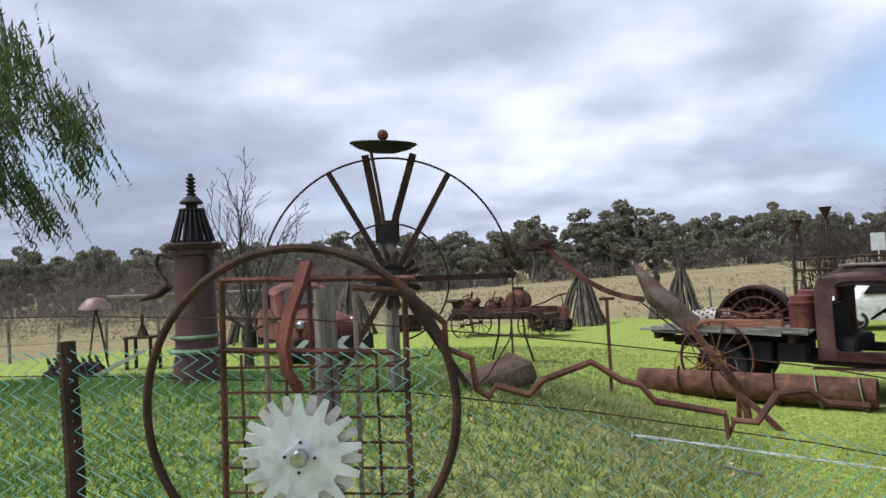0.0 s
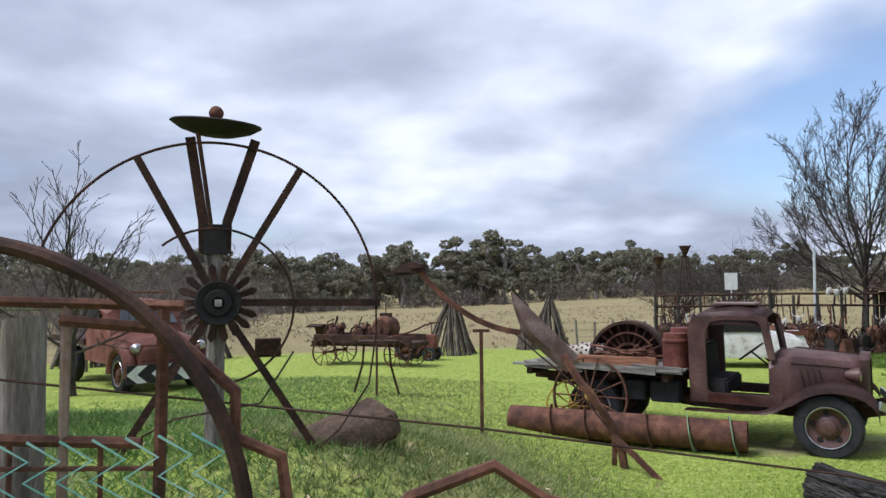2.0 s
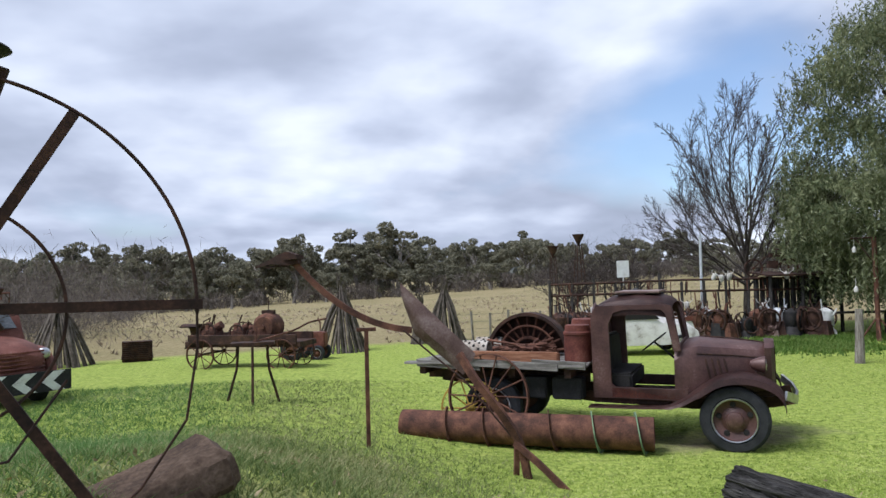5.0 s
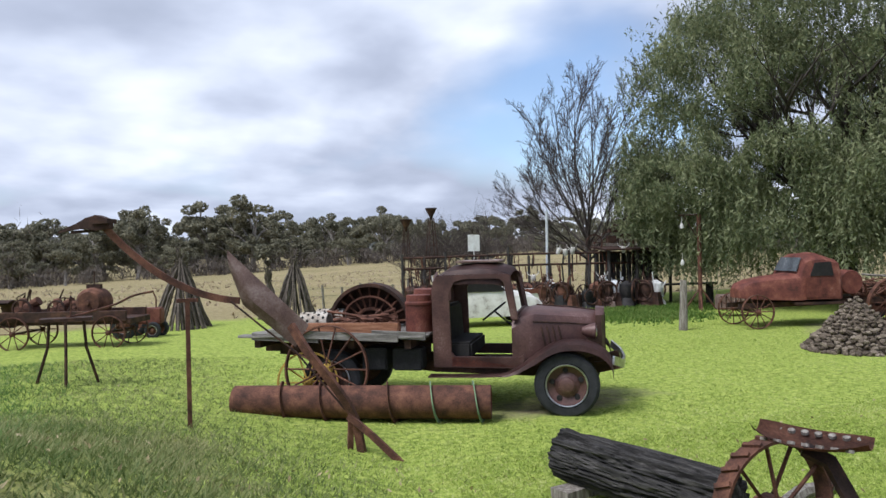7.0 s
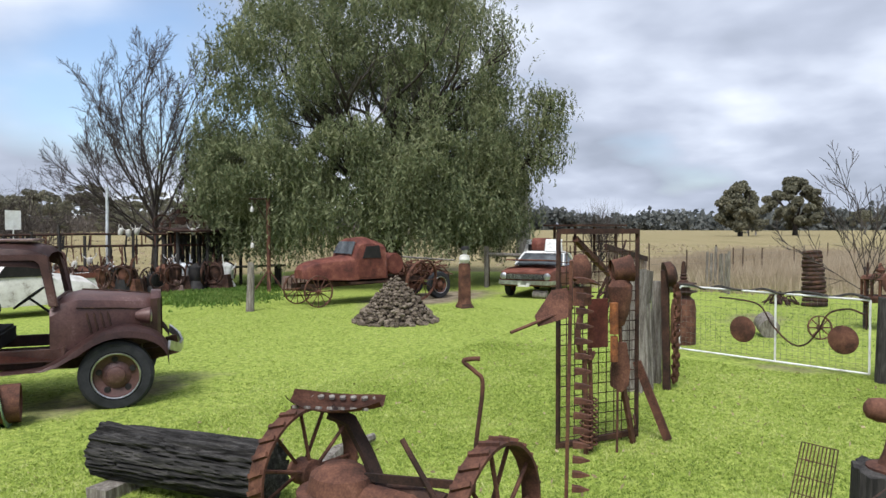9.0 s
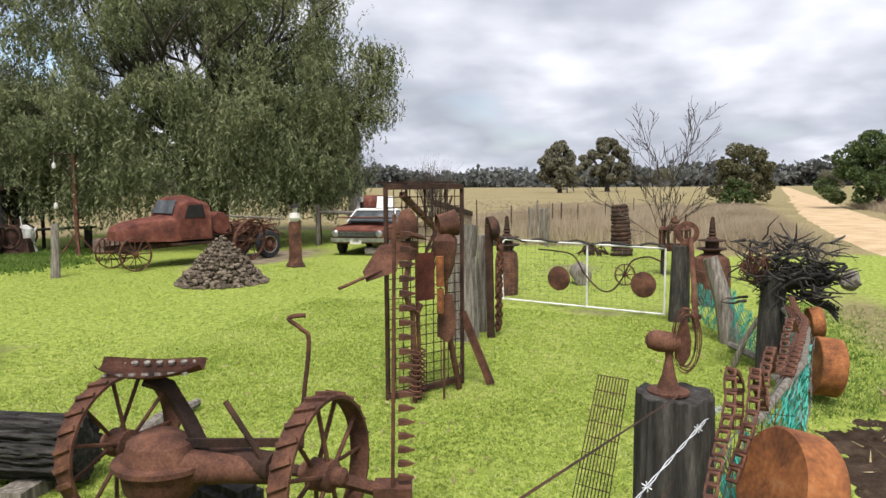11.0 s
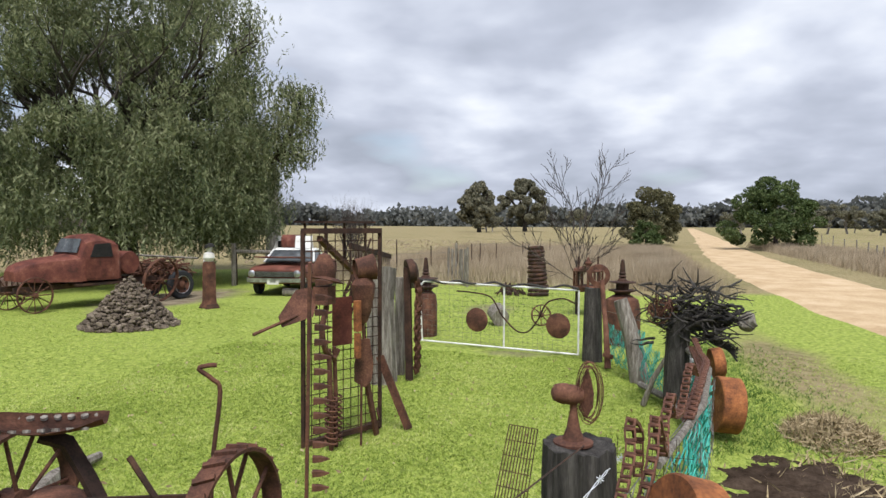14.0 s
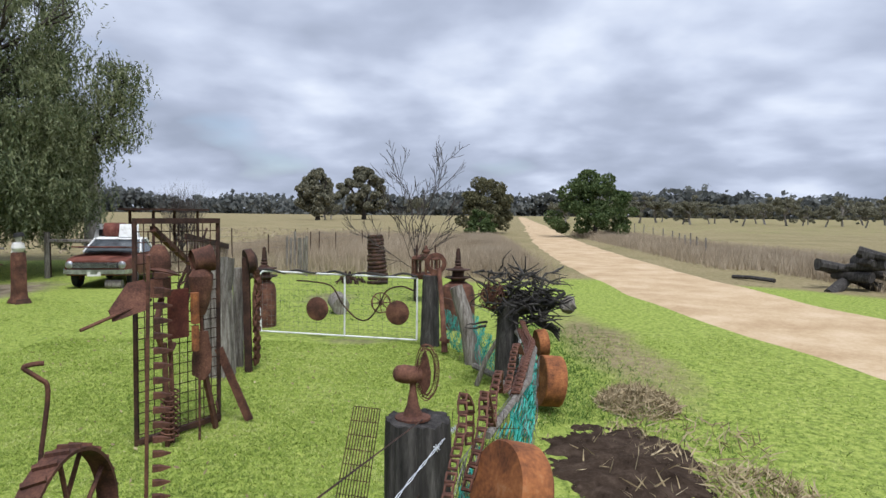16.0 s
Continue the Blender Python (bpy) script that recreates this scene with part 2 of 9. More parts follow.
def leafy(name, stops, rough=0.7, through_=0.35):
    """Leaves: two-scale colour, and a share of light that passes through the blade."""
    m = surface(name, stops, 0.6, 8, rough, 0, 0, 0, vary=0.5, island=True)
    n, l = m.node_tree.nodes, m.node_tree.links
    p = n["Principled BSDF"]
    tl, mx = n.new("ShaderNodeBsdfTranslucent"), n.new("ShaderNodeMixShader")
    l.new(p.inputs["Base Color"].links[0].from_socket, tl.inputs["Color"])
    mx.inputs[0].default_value = through_
    l.new(p.outputs[0], mx.inputs[1])
    l.new(tl.outputs[0], mx.inputs[2])
    l.new(mx.outputs[0], n["Material Output"].inputs["Surface"])
    return m


LEAF_PEPPER = leafy("pepper_leaves", [(0.22, (0.072, 0.096, 0.044)), (0.5, (0.165, 0.192, 0.092)), (0.8, (0.30, 0.315, 0.175))])
# gum leaves are lightened for the haze of distance
LEAF_GUM = leafy("gum_leaves", [(0.22, (0.090, 0.092, 0.062)), (0.5, (0.195, 0.190, 0.130)), (0.8, (0.32, 0.30, 0.21))])
LEAF_BUSH = leafy("dense_bush_leaves", [(0.22, (0.032, 0.056, 0.016)), (0.5, (0.075, 0.112, 0.034)), (0.8, (0.14, 0.175, 0.07))])
LEAF_OLIVE = leafy("olive_bush_leaves", [(0.22, (0.055, 0.055, 0.026)), (0.5, (0.12, 0.116, 0.058)), (0.8, (0.20, 0.185, 0.10))])
# greyed, bluish leaves: distance haze painted into the base colour
LEAF_HAZED = leafy("hazed_far_woodland", [(0.22, (0.085, 0.094, 0.090)), (0.5, (0.125, 0.134, 0.126)), (0.8, (0.18, 0.184, 0.17))])
BRUSH = leafy("grey_brush", [(0.22, (0.06, 0.05, 0.043)), (0.5, (0.125, 0.105, 0.09)), (0.8, (0.22, 0.19, 0.165))])
WEED = leafy("lush_weeds", [(0.22, (0.06, 0.12, 0.018)), (0.5, (0.12, 0.21, 0.034)), (0.8, (0.22, 0.28, 0.075))])
GRASS = leafy("lawn_blades", [(0.20, (0.090, 0.145, 0.022)), (0.40, (0.260, 0.350, 0.055)), (0.62, (0.400, 0.485, 0.105)), (0.85, (0.560, 0.560, 0.260))])

GRASS_LUSH = leafy("lush_bank_blades", [(0.20, (0.045, 0.105, 0.022)), (0.45, (0.095, 0.190, 0.042)), (0.65, (0.16, 0.25, 0.075)), (0.85, (0.33, 0.33, 0.17))])
GRASS_DULL = leafy("bank_blades", [(0.20, (0.075, 0.115, 0.030)), (0.45, (0.145, 0.19, 0.055)), (0.65, (0.22, 0.25, 0.095)), (0.85, (0.40, 0.36, 0.20))])
SMOKED = surface("dusty_dark_glass", [(0.3, (0.03, 0.035, 0.04)), (0.6, (0.09, 0.10, 0.11)), (0.8, (0.22, 0.23, 0.24))], 3, 30, 0.25, 0, 0, 0, spec=0.5)
glass, gn, gl, gp = material("old_glass")
gp.inputs["Base Color"].default_value = (0.75, 0.82, 0.84, 1)
gp.inputs["Roughness"].default_value, gp.inputs["Transmission Weight"].default_value, gp.inputs["IOR"].default_value = 0.12, 0.75, 1.45
GLASS = glass

# the ground: green lawn, pale dry paddock, bare earth, by noise and by the plan
gm, gn, gl, gp = material("ground_cover")
GROUND = gm
gtc = gn.new("ShaderNodeTexCoord")


def gnoise(scale, detail=6.0, rough=0.6):
    k = gn.new("ShaderNodeTexNoise")
    k.inputs["Scale"].default_value, k.inputs["Detail"].default_value, k.inputs["Roughness"].default_value = scale, detail, rough
    gl.new(gtc.outputs["Object"], k.inputs["Vector"])
    return k.outputs["Fac"]


def gramp(value, stops):
    k = gn.new("ShaderNodeValToRGB")
    while len(k.color_ramp.elements) < len(stops):
        k.color_ramp.elements.new(0.5)
    for e, (pos, c) in zip(k.color_ramp.elements, stops):
        e.position, e.color = pos, (*c, 1)
    gl.new(value, k.inputs[0])
    return k.outputs[0]


def gmix(fac, a, b):
    k = gn.new("ShaderNodeMix")
    k.data_type = "RGBA"
    gl.new(fac, k.inputs["Factor"])
    gl.new(a, k.inputs["A"])
    gl.new(b, k.inputs["B"])
    return k.outputs["Result"]


lawn = gramp(gnoise(3.0), [(0.30, (0.155, 0.215, 0.040)), (0.45, (0.255, 0.335, 0.060)), (0.58, (0.365, 0.415, 0.095)), (0.75, (0.45, 0.44, 0.18))])
# fine mottling; its darkest green paints the shade between blades
fleck = gramp(gnoise(45.0, 3.0), [(0.38, (0.080, 0.120, 0.026)), (0.5, (0.265, 0.325, 0.070)), (0.63, (0.48, 0.49, 0.17))])
half = gn.new("ShaderNodeValue")
half.outputs[0].default_value = 0.55
# coarser mottling, with shade among the grass clumps put into the dark stop
clump = gramp(gnoise(11.0, 5.0, 0.65), [(0.38, (0.070, 0.110, 0.020)), (0.49, (0.235, 0.315, 0.055)), (0.62, (0.40, 0.45, 0.105))])
third = gn.new("ShaderNodeValue")
third.outputs[0].default_value = 0.58
lawn = gmix(half.outputs[0], lawn, fleck)
lawn = gmix(third.outputs[0], lawn, clump)
dry = gramp(gnoise(0.16), [(0.30, (0.135, 0.135, 0.052)), (0.46, (0.23, 0.195, 0.095)), (0.60, (0.30, 0.245, 0.135)), (0.75, (0.23, 0.20, 0.09))])
dryf = gramp(gnoise(5.0, 4.0), [(0.34, (0.12, 0.105, 0.05)), (0.5, (0.26, 0.215, 0.115)), (0.68, (0.35, 0.295, 0.18))])
dry = gmix(half.outputs[0], dry, dryf)
earth = gramp(gnoise(2.0), [(0.3, (0.10, 0.08, 0.055)), (0.5, (0.20, 0.165, 0.115)), (0.75, (0.32, 0.27, 0.19))])
att = gn.new("ShaderNodeVertexColor")
att.layer_name = "cover"
gs = gn.new("ShaderNodeSeparateColor")
gl.new(att.outputs["Color"], gs.inputs[0])


def edge(channel, scale):
    """The cover's share, with its border broken up by noise."""
    k = gn.new("ShaderNodeMath")
    k.operation = "MULTIPLY_ADD"
    k.inputs[1].default_value, k.inputs[2].default_value = 0.7, -0.35
    gl.new(gnoise(scale, 5.0), k.inputs[0])
    s = gn.new("ShaderNodeMath")
    s.operation = "ADD"
    gl.new(channel, s.inputs[0])
    gl.new(k.outputs[0], s.inputs[1])
    return gramp(s.outputs[0], [(0.35, (0, 0, 0)), (0.65, (1, 1, 1))])


col = gmix(edge(gs.outputs[0], 0.6), lawn, dry)
col = gmix(edge(gs.outputs[1], 1.2), col, earth)
gl.new(col, gp.inputs["Base Color"])
gp.inputs["Roughness"].default_value, gp.inputs["Specular IOR Level"].default_value = 1.0, 0.1
gb = gn.new("ShaderNodeBump")
gb.inputs["Strength"].default_value, gb.inputs["Distance"].default_value = 0.8, 0.04
gl.new(gnoise(30.0, 4.0), gb.inputs["Height"])
gl.new(gb.outputs[0], gp.inputs["Normal"])

# ---- shaping tools ----
def frame_of(direction):
    z = Vector(direction).normalized()
    x = z.orthogonal().normalized()
    return x, z.cross(x), z


def box(bm, c, s, m=None, taper=1.0):
    """A box of size s round c; taper shrinks its top."""
    m = m or Matrix.Identity(4)
    v = []
    for dz in (-0.5, 0.5):
        k = taper if dz > 0 else 1.0
        for dx, dy in ((-0.5, -0.5), (0.5, -0.5), (0.5, 0.5), (-0.5, 0.5)):
            v.append(bm.verts.new(m @ Vector((c[0] + dx * s[0] * k, c[1] + dy * s[1] * k, c[2] + dz * s[2]))))
    for f in ((3, 2, 1, 0), (4, 5, 6, 7), (0, 1, 5, 4), (1, 2, 6, 5), (2, 3, 7, 6), (3, 0, 4, 7)):
        bm.faces.new([v[k] for k in f])


def tube(bm, pts, r, seg=8, cap=True, flat=None):
    """A sweep along a line of points; r is one radius or one for each. flat: (width, depth) of a bar in place of a circle, depth along z where it can."""
    pts = [Vector(p) for p in pts]
    rr = r if isinstance(r, (list, tuple)) else [r] * len(pts)
    rings, x = [], None
    for k, p in enumerate(pts):
        d = (pts[min(k + 1, len(pts) - 1)] - pts[max(k - 1, 0)])
        if d.length < 1e-9:
            d = Vector((0, 0, 1))
        d.normalize()
        if x is None:
            x = Vector((0, 0, 1)).cross(d) if abs(d.z) < 0.95 else Vector((1, 0, 0)).cross(d)
        x = (x - d * x.dot(d))
        x = x.normalized() if x.length > 1e-6 else d.orthogonal().normalized()
        y = d.cross(x)
        if flat:
            w, h = flat[0] / 2, flat[1] / 2
            ring = [p + x * a * w + y * b * h for a, b in ((-1, -1), (1, -1), (1, 1), (-1, 1))]
        else:
            ring = [p + (x * math.cos(2 * math.pi * s / seg) + y * math.sin(2 * math.pi * s / seg)) * rr[k] for s in range(seg)]
        rings.append([bm.verts.new(q) for q in ring])
    n = len(rings[0])
    for a, b in zip(rings, rings[1:]):
        for s in range(n):
            bm.faces.new((a[s], a[(s + 1) % n], b[(s + 1) % n], b[s]))
    if cap:
        bm.faces.new(rings[0][::-1])
        bm.faces.new(rings[-1])


def lathe(bm, profile, m=None, seg=20, arc=1.0):
    """A profile of (radius, height) turned round m's z axis."""
    m = m or Matrix.Identity(4)
    count = seg if arc >= 1 else seg + 1
    rows = [[bm.verts.new(m @ Vector((r * math.cos(2 * math.pi * arc * s / seg), r * math.sin(2 * math.pi * arc * s / seg), z))) for s in range(count)] if r > 1e-5
            else [bm.verts.new(m @ Vector((0, 0, z)))] for r, z in profile]
    for a, b in zip(rows, rows[1:]):
        for s in range(seg):
            t = (s + 1) % count
            q = [a[s % len(a)], a[t % len(a)], b[t % len(b)], b[s % len(b)]]
            q = list(dict.fromkeys(q))
            if len(q) > 2:
                bm.faces.new(q)


def hoop(bm, m, R, r, seg=40, side=6, arc=(0, 1), bar=None):
    """A round hoop in m's xy plane; bar: (radial, axial) size of a flat bar in place of a round one."""
    pts = [m @ Vector((R * math.cos(2 * math.pi * a), R * math.sin(2 * math.pi * a), 0)) for a in (arc[0] + (arc[1] - arc[0]) * k / seg for k in range(seg + 1))]
    axis = (m.to_3x3() @ Vector((0, 0, 1))).normalized()
    c = m.translation
    rings = []
    for p in pts:
        out = (p - c).normalized()
        if bar:
            ring = [p + out * a * bar[0] / 2 + axis * b * bar[1] / 2 for a, b in ((-1, -1), (1, -1), (1, 1), (-1, 1))]
        else:
            ring = [p + (out * math.cos(2 * math.pi * s / side) + axis * math.sin(2 * math.pi * s / side)) * r for s in range(side)]
        rings.append(ring)
    closed = abs(arc[1] - arc[0]) >= 0.999
    if closed:
        rings = rings[:-1]
    vs = [[bm.verts.new(q) for q in ring] for ring in rings]
    n = len(vs[0])
    for k in range(len(vs) if closed else len(vs) - 1):
        a, b = vs[k], vs[(k + 1) % len(vs)]
        for s in range(n):
            bm.faces.new((a[s], a[(s + 1) % n], b[(s + 1) % n], b[s]))
    if not closed:
        bm.faces.new(vs[0][::-1])
        bm.faces.new(vs[-1])


def slab(bm, outline, depth, m=None):
    """A flat outline in m's xy plane, depth thick along z."""
    m = m or Matrix.Identity(4)
    a = [bm.verts.new(m @ Vector((x, y, -depth / 2))) for x, y in outline]
    b = [bm.verts.new(m @ Vector((x, y, depth / 2))) for x, y in outline]
    bm.faces.new(a[::-1])
    bm.faces.new(b)
    for k in range(len(a)):
        j = (k + 1) % len(a)
        bm.faces.new((a[k], a[j], b[j], b[k]))


def loft(bm, sections, cap=True, closed=True):
    """Skin over sections with the same number of points each."""
    vs = [[bm.verts.new(p) for p in s] for s in sections]
    n = len(vs[0])
    for a, b in zip(vs, vs[1:]):
        for k in range(n if closed else n - 1):
            bm.faces.new((a[k], a[(k + 1) % n], b[(k + 1) % n], b[k]))
    if cap and closed:
        bm.faces.new(vs[0][::-1])
        bm.faces.new(vs[-1])


def pane(bm, a, b, c, d, depth=0.03):
    """A flat four-cornered pane with some thickness."""
    a, b, c, d = (Vector(p) for p in (a, b, c, d))
    n = (b - a).cross(d - a).normalized() * depth / 2
    loft(bm, [[p - n for p in (a, b, c, d)], [p + n for p in (a, b, c, d)]])


def bezier(a, b, c, d, n=12):
    a, b, c, d = (Vector(p) for p in (a, b, c, d))
    return [a * (1 - t) ** 3 + b * 3 * t * (1 - t) ** 2 + c * 3 * t * t * (1 - t) + d * t ** 3 for t in (k / n for k in range(n + 1))]


def smooth_line(pts, n=5):
    """A Catmull-Rom line through points."""
    p = [Vector(q) for q in pts]
    p = [p[0] * 2 - p[1], *p, p[-1] * 2 - p[-2]]
    out = []
    for k in range(1, len(p) - 2):
        for j in range(n):
            t = j / n
            out.append(0.5 * ((2 * p[k]) + (p[k + 1] - p[k - 1]) * t + (2 * p[k - 1] - 5 * p[k] + 4 * p[k + 1] - p[k + 2]) * t * t + (3 * p[k] - p[k - 1] - 3 * p[k + 1] + p[k + 2]) * t ** 3))
    out.append(p[-2])
    return out


def rough(bm, amount, scale, seed=0.0):
    """Uneven surface: pushes the vertices about by noise."""
    for v in bm.verts:
        q = v.co * scale + Vector((seed, seed * 1.7, -seed))
        v.co += noise.noise_vector(q) * amount


def mesh_of(name, bm, mat, smooth=True):
    me = bpy.data.meshes.new(name)
    bmesh.ops.recalc_face_normals(bm, faces=bm.faces[:])
    if smooth:
        for f in bm.faces:
            f.smooth = True
        for e in bm.edges:
            if len(e.link_faces) == 2 and e.calc_face_angle(0) > 0.6:
                e.smooth = False
    bm.to_mesh(me)
    bm.free()
    me.materials.append(mat)
    return me


def part(name, bm, mat, parent=None, label="", smooth=True):
    ob = new(name, mesh_of(name, bm, mat, smooth))
    if parent is not None:
        ob.parent = parent
    if label:
        ob["label"] = label
    return ob


def thing(name, m, label, category, group="", kind=""):
    ob = new(name)
    ob.empty_display_size = 0.2
    ob.matrix_basis = m
    return tagged(ob, label, category, group, kind)


def solo(name, bm, mat, m, label, category, group="", kind="", smooth=True):
    ob = part(name, bm, mat, None, "", smooth)
    ob.matrix_basis = m
    return tagged(ob, label, category, group, kind)


def soup(name, verts, faces, mat, label="", category="", kind="stuff"):
    me = bpy.data.meshes.new(name)
    me.from_pydata([tuple(v) for v in verts] if not isinstance(verts, np.ndarray) else verts.tolist(), [], faces if isinstance(faces, list) else faces.tolist())
    me.materials.append(mat)
    ob = new(name, me)
    return tagged(ob, label, category, "", kind)


def leaf_mesh(name, centres, size, mat, droop=0.0, aspect=2.0, seed=1):
    """Many small leaf blades, one kite of two triangles each."""
    rng = np.random.default_rng(seed)
    n = len(centres)
    d = rng.normal(size=(n, 3))
    d[:, 2] -= droop * 2.2
    d /= np.linalg.norm(d, axis=1)[:, None]
    s = np.cross(d, rng.normal(size=(n, 3)))
    s /= np.linalg.norm(s, axis=1)[:, None] + 1e-9
    ln = size * rng.uniform(0.6, 1.4, (n, 1))
    w = ln / aspect / 2
    v = np.stack([centres - d * ln / 2, centres + s * w, centres + d * ln / 2, centres - s * w], 1).reshape(-1, 3)
    f = np.arange(4 * n).reshape(-1, 4)
    me = bpy.data.meshes.new(name)
    me.vertices.add(4 * n)
    me.vertices.foreach_set("co", v.ravel())
    me.loops.add(4 * n)
    me.loops.foreach_set("vertex_index", f.ravel())
    me.polygons.add(n)
    me.polygons.foreach_set("loop_start", np.arange(0, 4 * n, 4))
    me.update(calc_edges=True)
    me.materials.append(mat)
    return me

# ---- ground: one sheet, with the bank along the fence and the rising paddock ----
BANK_Y = ([-8, 0, 2.4, 5, 6.5, 9, 12, 16, 26], [0.30, 0.63, 0.82, 1.0, 0.95, 0.60, 0.28, 0.18, 0.0])
HILL_AZ = ([-180, -60, -25, -8, 8, 20, 32, 50, 70, 180], [0, -2.5, -2.6, -2.0, -0.6, 1.0, 2.0, 1.2, 0.2, 0])


def sstep(a, b, x):
    t = np.clip((x - a) / (b - a), 0, 1)
    return t * t * (3 - 2 * t)


def heights(x, y):
    x, y = np.asarray(x, float), np.asarray(y, float)
    bank = 1.43 * (1 - sstep(-0.6, 3.7, x)) * np.interp(y, *BANK_Y) * (1 - 0.75 * sstep(6, 30, -x))
    r = np.hypot(x - 2, y - 2)
    az = np.degrees(np.arctan2(x - 2, y - 2))
    far = np.interp(az, *HILL_AZ) * sstep(25, 150, r) * (1 - 0.5 * sstep(250, 900, r))
    wave = 0.035 * np.sin(x * 0.9 + 1) * np.sin(y * 0.7) * sstep(3, 8, r)
    return bank + far + wave * 0.5


def ground_at(x, y):
    return float(heights(x, y))


def around(x, y):
    """Share of dry paddock and of bare earth at a place."""
    r = np.hypot(x - 2, y - 2)
    az = np.degrees(np.arctan2(x - 2, y - 2))
    edge_r = np.interp(az, [-180, -90, -40, 0, 25, 45, 60, 75, 88, 92, 105, 180], [14, 26, 24, 25, 26, 36, 34, 30, 24, 21, 24, 14])
    d = sstep(-2, 3, r - edge_r)
    d = np.maximum(d, 0.78 * np.exp(-(((x - 13) / 5.0) ** 2 + ((y + 0.6) / 1.0) ** 2)))
    d = np.maximum(d, 0.55 * sstep(25, 60, r))
    far_green = sstep(60, 100, r) * (az > 96) * 0.35
    d = np.maximum(d, 0.50 * sstep(-2.2, -0.2, x) * (1 - sstep(0.8, 3.4, x)) * sstep(0, 2, y) * (1 - sstep(8, 13, y)))
    e = 0.95 * np.exp(-(((x - 19.5) / 3.6) ** 2 + ((y - 14.6) / 1.6) ** 2))
    e = np.maximum(e, 0.6 * np.exp(-(((x - 19) / 2.5) ** 2 + ((y - 5.2) / 1.0) ** 2)))
    e = np.maximum(e, 0.62 * np.exp(-(((x - 6.4) / 2.2) ** 2 + ((y - 10.9) / 0.8) ** 2)))
    e = np.maximum(e, 0.5 * np.exp(-(((x - 13.0) / 0.5) ** 2 + ((y - 3.9) / 1.3) ** 2)))
    return np.clip(d - far_green, 0, 1), e


gr = np.concatenate([np.arange(0, 30, 0.28), 30 * 1.06 ** np.arange(0, 80)])
ga = np.linspace(0, 2 * np.pi, 241)[:-1]
RR, AA = np.meshgrid(gr[1:], ga, indexing="ij")
GX, GY = 3 + RR * np.sin(AA), 4 + RR * np.cos(AA)
GZ = heights(GX, GY)
gv = np.concatenate([[[3, 4, ground_at(3, 4)]], np.stack([GX, GY, GZ], -1).reshape(-1, 3)])
na = len(ga)
gf = [(0, 1 + k, 1 + (k + 1) % na) for k in range(na)]
for i in range(len(gr) - 2):
    a0, b0 = 1 + i * na, 1 + (i + 1) * na
    gf += [(a0 + k, b0 + k, b0 + (k + 1) % na, a0 + (k + 1) % na) for k in range(na)]
ground = soup("ground", gv, gf, GROUND, "mown green lawn running out into pale dry paddock", "ground", "structure")
lay = ground.data.color_attributes.new("cover", "FLOAT_COLOR", "POINT")
gd, ge = around(gv[:, 0], gv[:, 1])
lay.data.foreach_set("color", np.stack([gd, ge, gd * 0, gd * 0 + 1], -1).ravel())
for poly in ground.data.polygons:
    poly.use_smooth = True

# the sandy road
ROAD = smooth_line([(-260, -22, 0), (-60, -12, 0), (-20, -8.6, 0), (0, -7.4, 0), (11, -6.0, 0), (18, -5.25, 0), (30, -5.1, 0), (55, -6.5, 0), (90, -9.8, 0), (200, -20.5, 0), (420, -42, 0)], 14)
rv, rf = [], []
for k, p in enumerate(ROAD):
    q, o = ROAD[min(k + 1, len(ROAD) - 1)], ROAD[max(k - 1, 0)]
    side = Vector((-(q - o).y, (q - o).x, 0)).normalized()
    half_w = 2.35 - 0.3 * min(1, max(0, (p.x - 20) / 60))
    for j in range(9):
        u = (j / 4 - 1) * (half_w + (0.45 * noise.noise(p * 0.35 + Vector((j, 0, 0))) if j in (0, 8) else 0))
        w = p + side * u
        rut = 0.02 * math.cos(u * 3.2)
        rv.append((w.x, w.y, ground_at(w.x, w.y) + (-0.03 if j in (0, 8) else 0.035 + rut * 0.5)))
for k in range(len(ROAD) - 1):
    rf += [(9 * k + j, 9 * k + j + 1, 9 * k + j + 10, 9 * k + j + 9) for j in range(8)]
road = soup("road", rv, rf, GRAVEL, "pale orange unsealed sandy gravel road", "road", "structure")


def tuft_mesh(name, xy, lo, hi, width, mat, lean=0.5, seed=3, blades=3):
    """Grass: upright blades of one triangle each in small tufts."""
    rng = np.random.default_rng(seed)
    p = np.repeat(xy, blades, 0) + rng.normal(0, lo * 0.8, (len(xy) * blades, 2))
    n = len(p)
    z = heights(p[:, 0], p[:, 1])
    h = rng.uniform(lo, hi, n)
    a = rng.uniform(0, 2 * np.pi, n)
    w = width * rng.uniform(0.6, 1.4, n)
    base = np.stack([p[:, 0], p[:, 1], z - 0.01], -1)
    sd = np.stack([np.cos(a), np.sin(a), 0 * a], -1) * w[:, None] / 2
    tip = base + np.stack([rng.normal(0, lean, n) * h, rng.normal(0, lean, n) * h, h], -1)
    v = np.stack([base - sd, base + sd, tip], 1).reshape(-1, 3)
    me = bpy.data.meshes.new(name)
    me.vertices.add(3 * n)
    me.vertices.foreach_set("co", v.ravel())
    me.loops.add(3 * n)
    me.loops.foreach_set("vertex_index", np.arange(3 * n))
    me.polygons.add(n)
    me.polygons.foreach_set("loop_start", np.arange(0, 3 * n, 3))
    me.update(calc_edges=True)
    me.materials.append(mat)
    return me


rng = np.random.default_rng(7)


def spread(n, box_):
    x0, y0, x1, y1 = box_
    return np.stack([rng.uniform(x0, x1, n), rng.uniform(y0, y1, n)], -1)


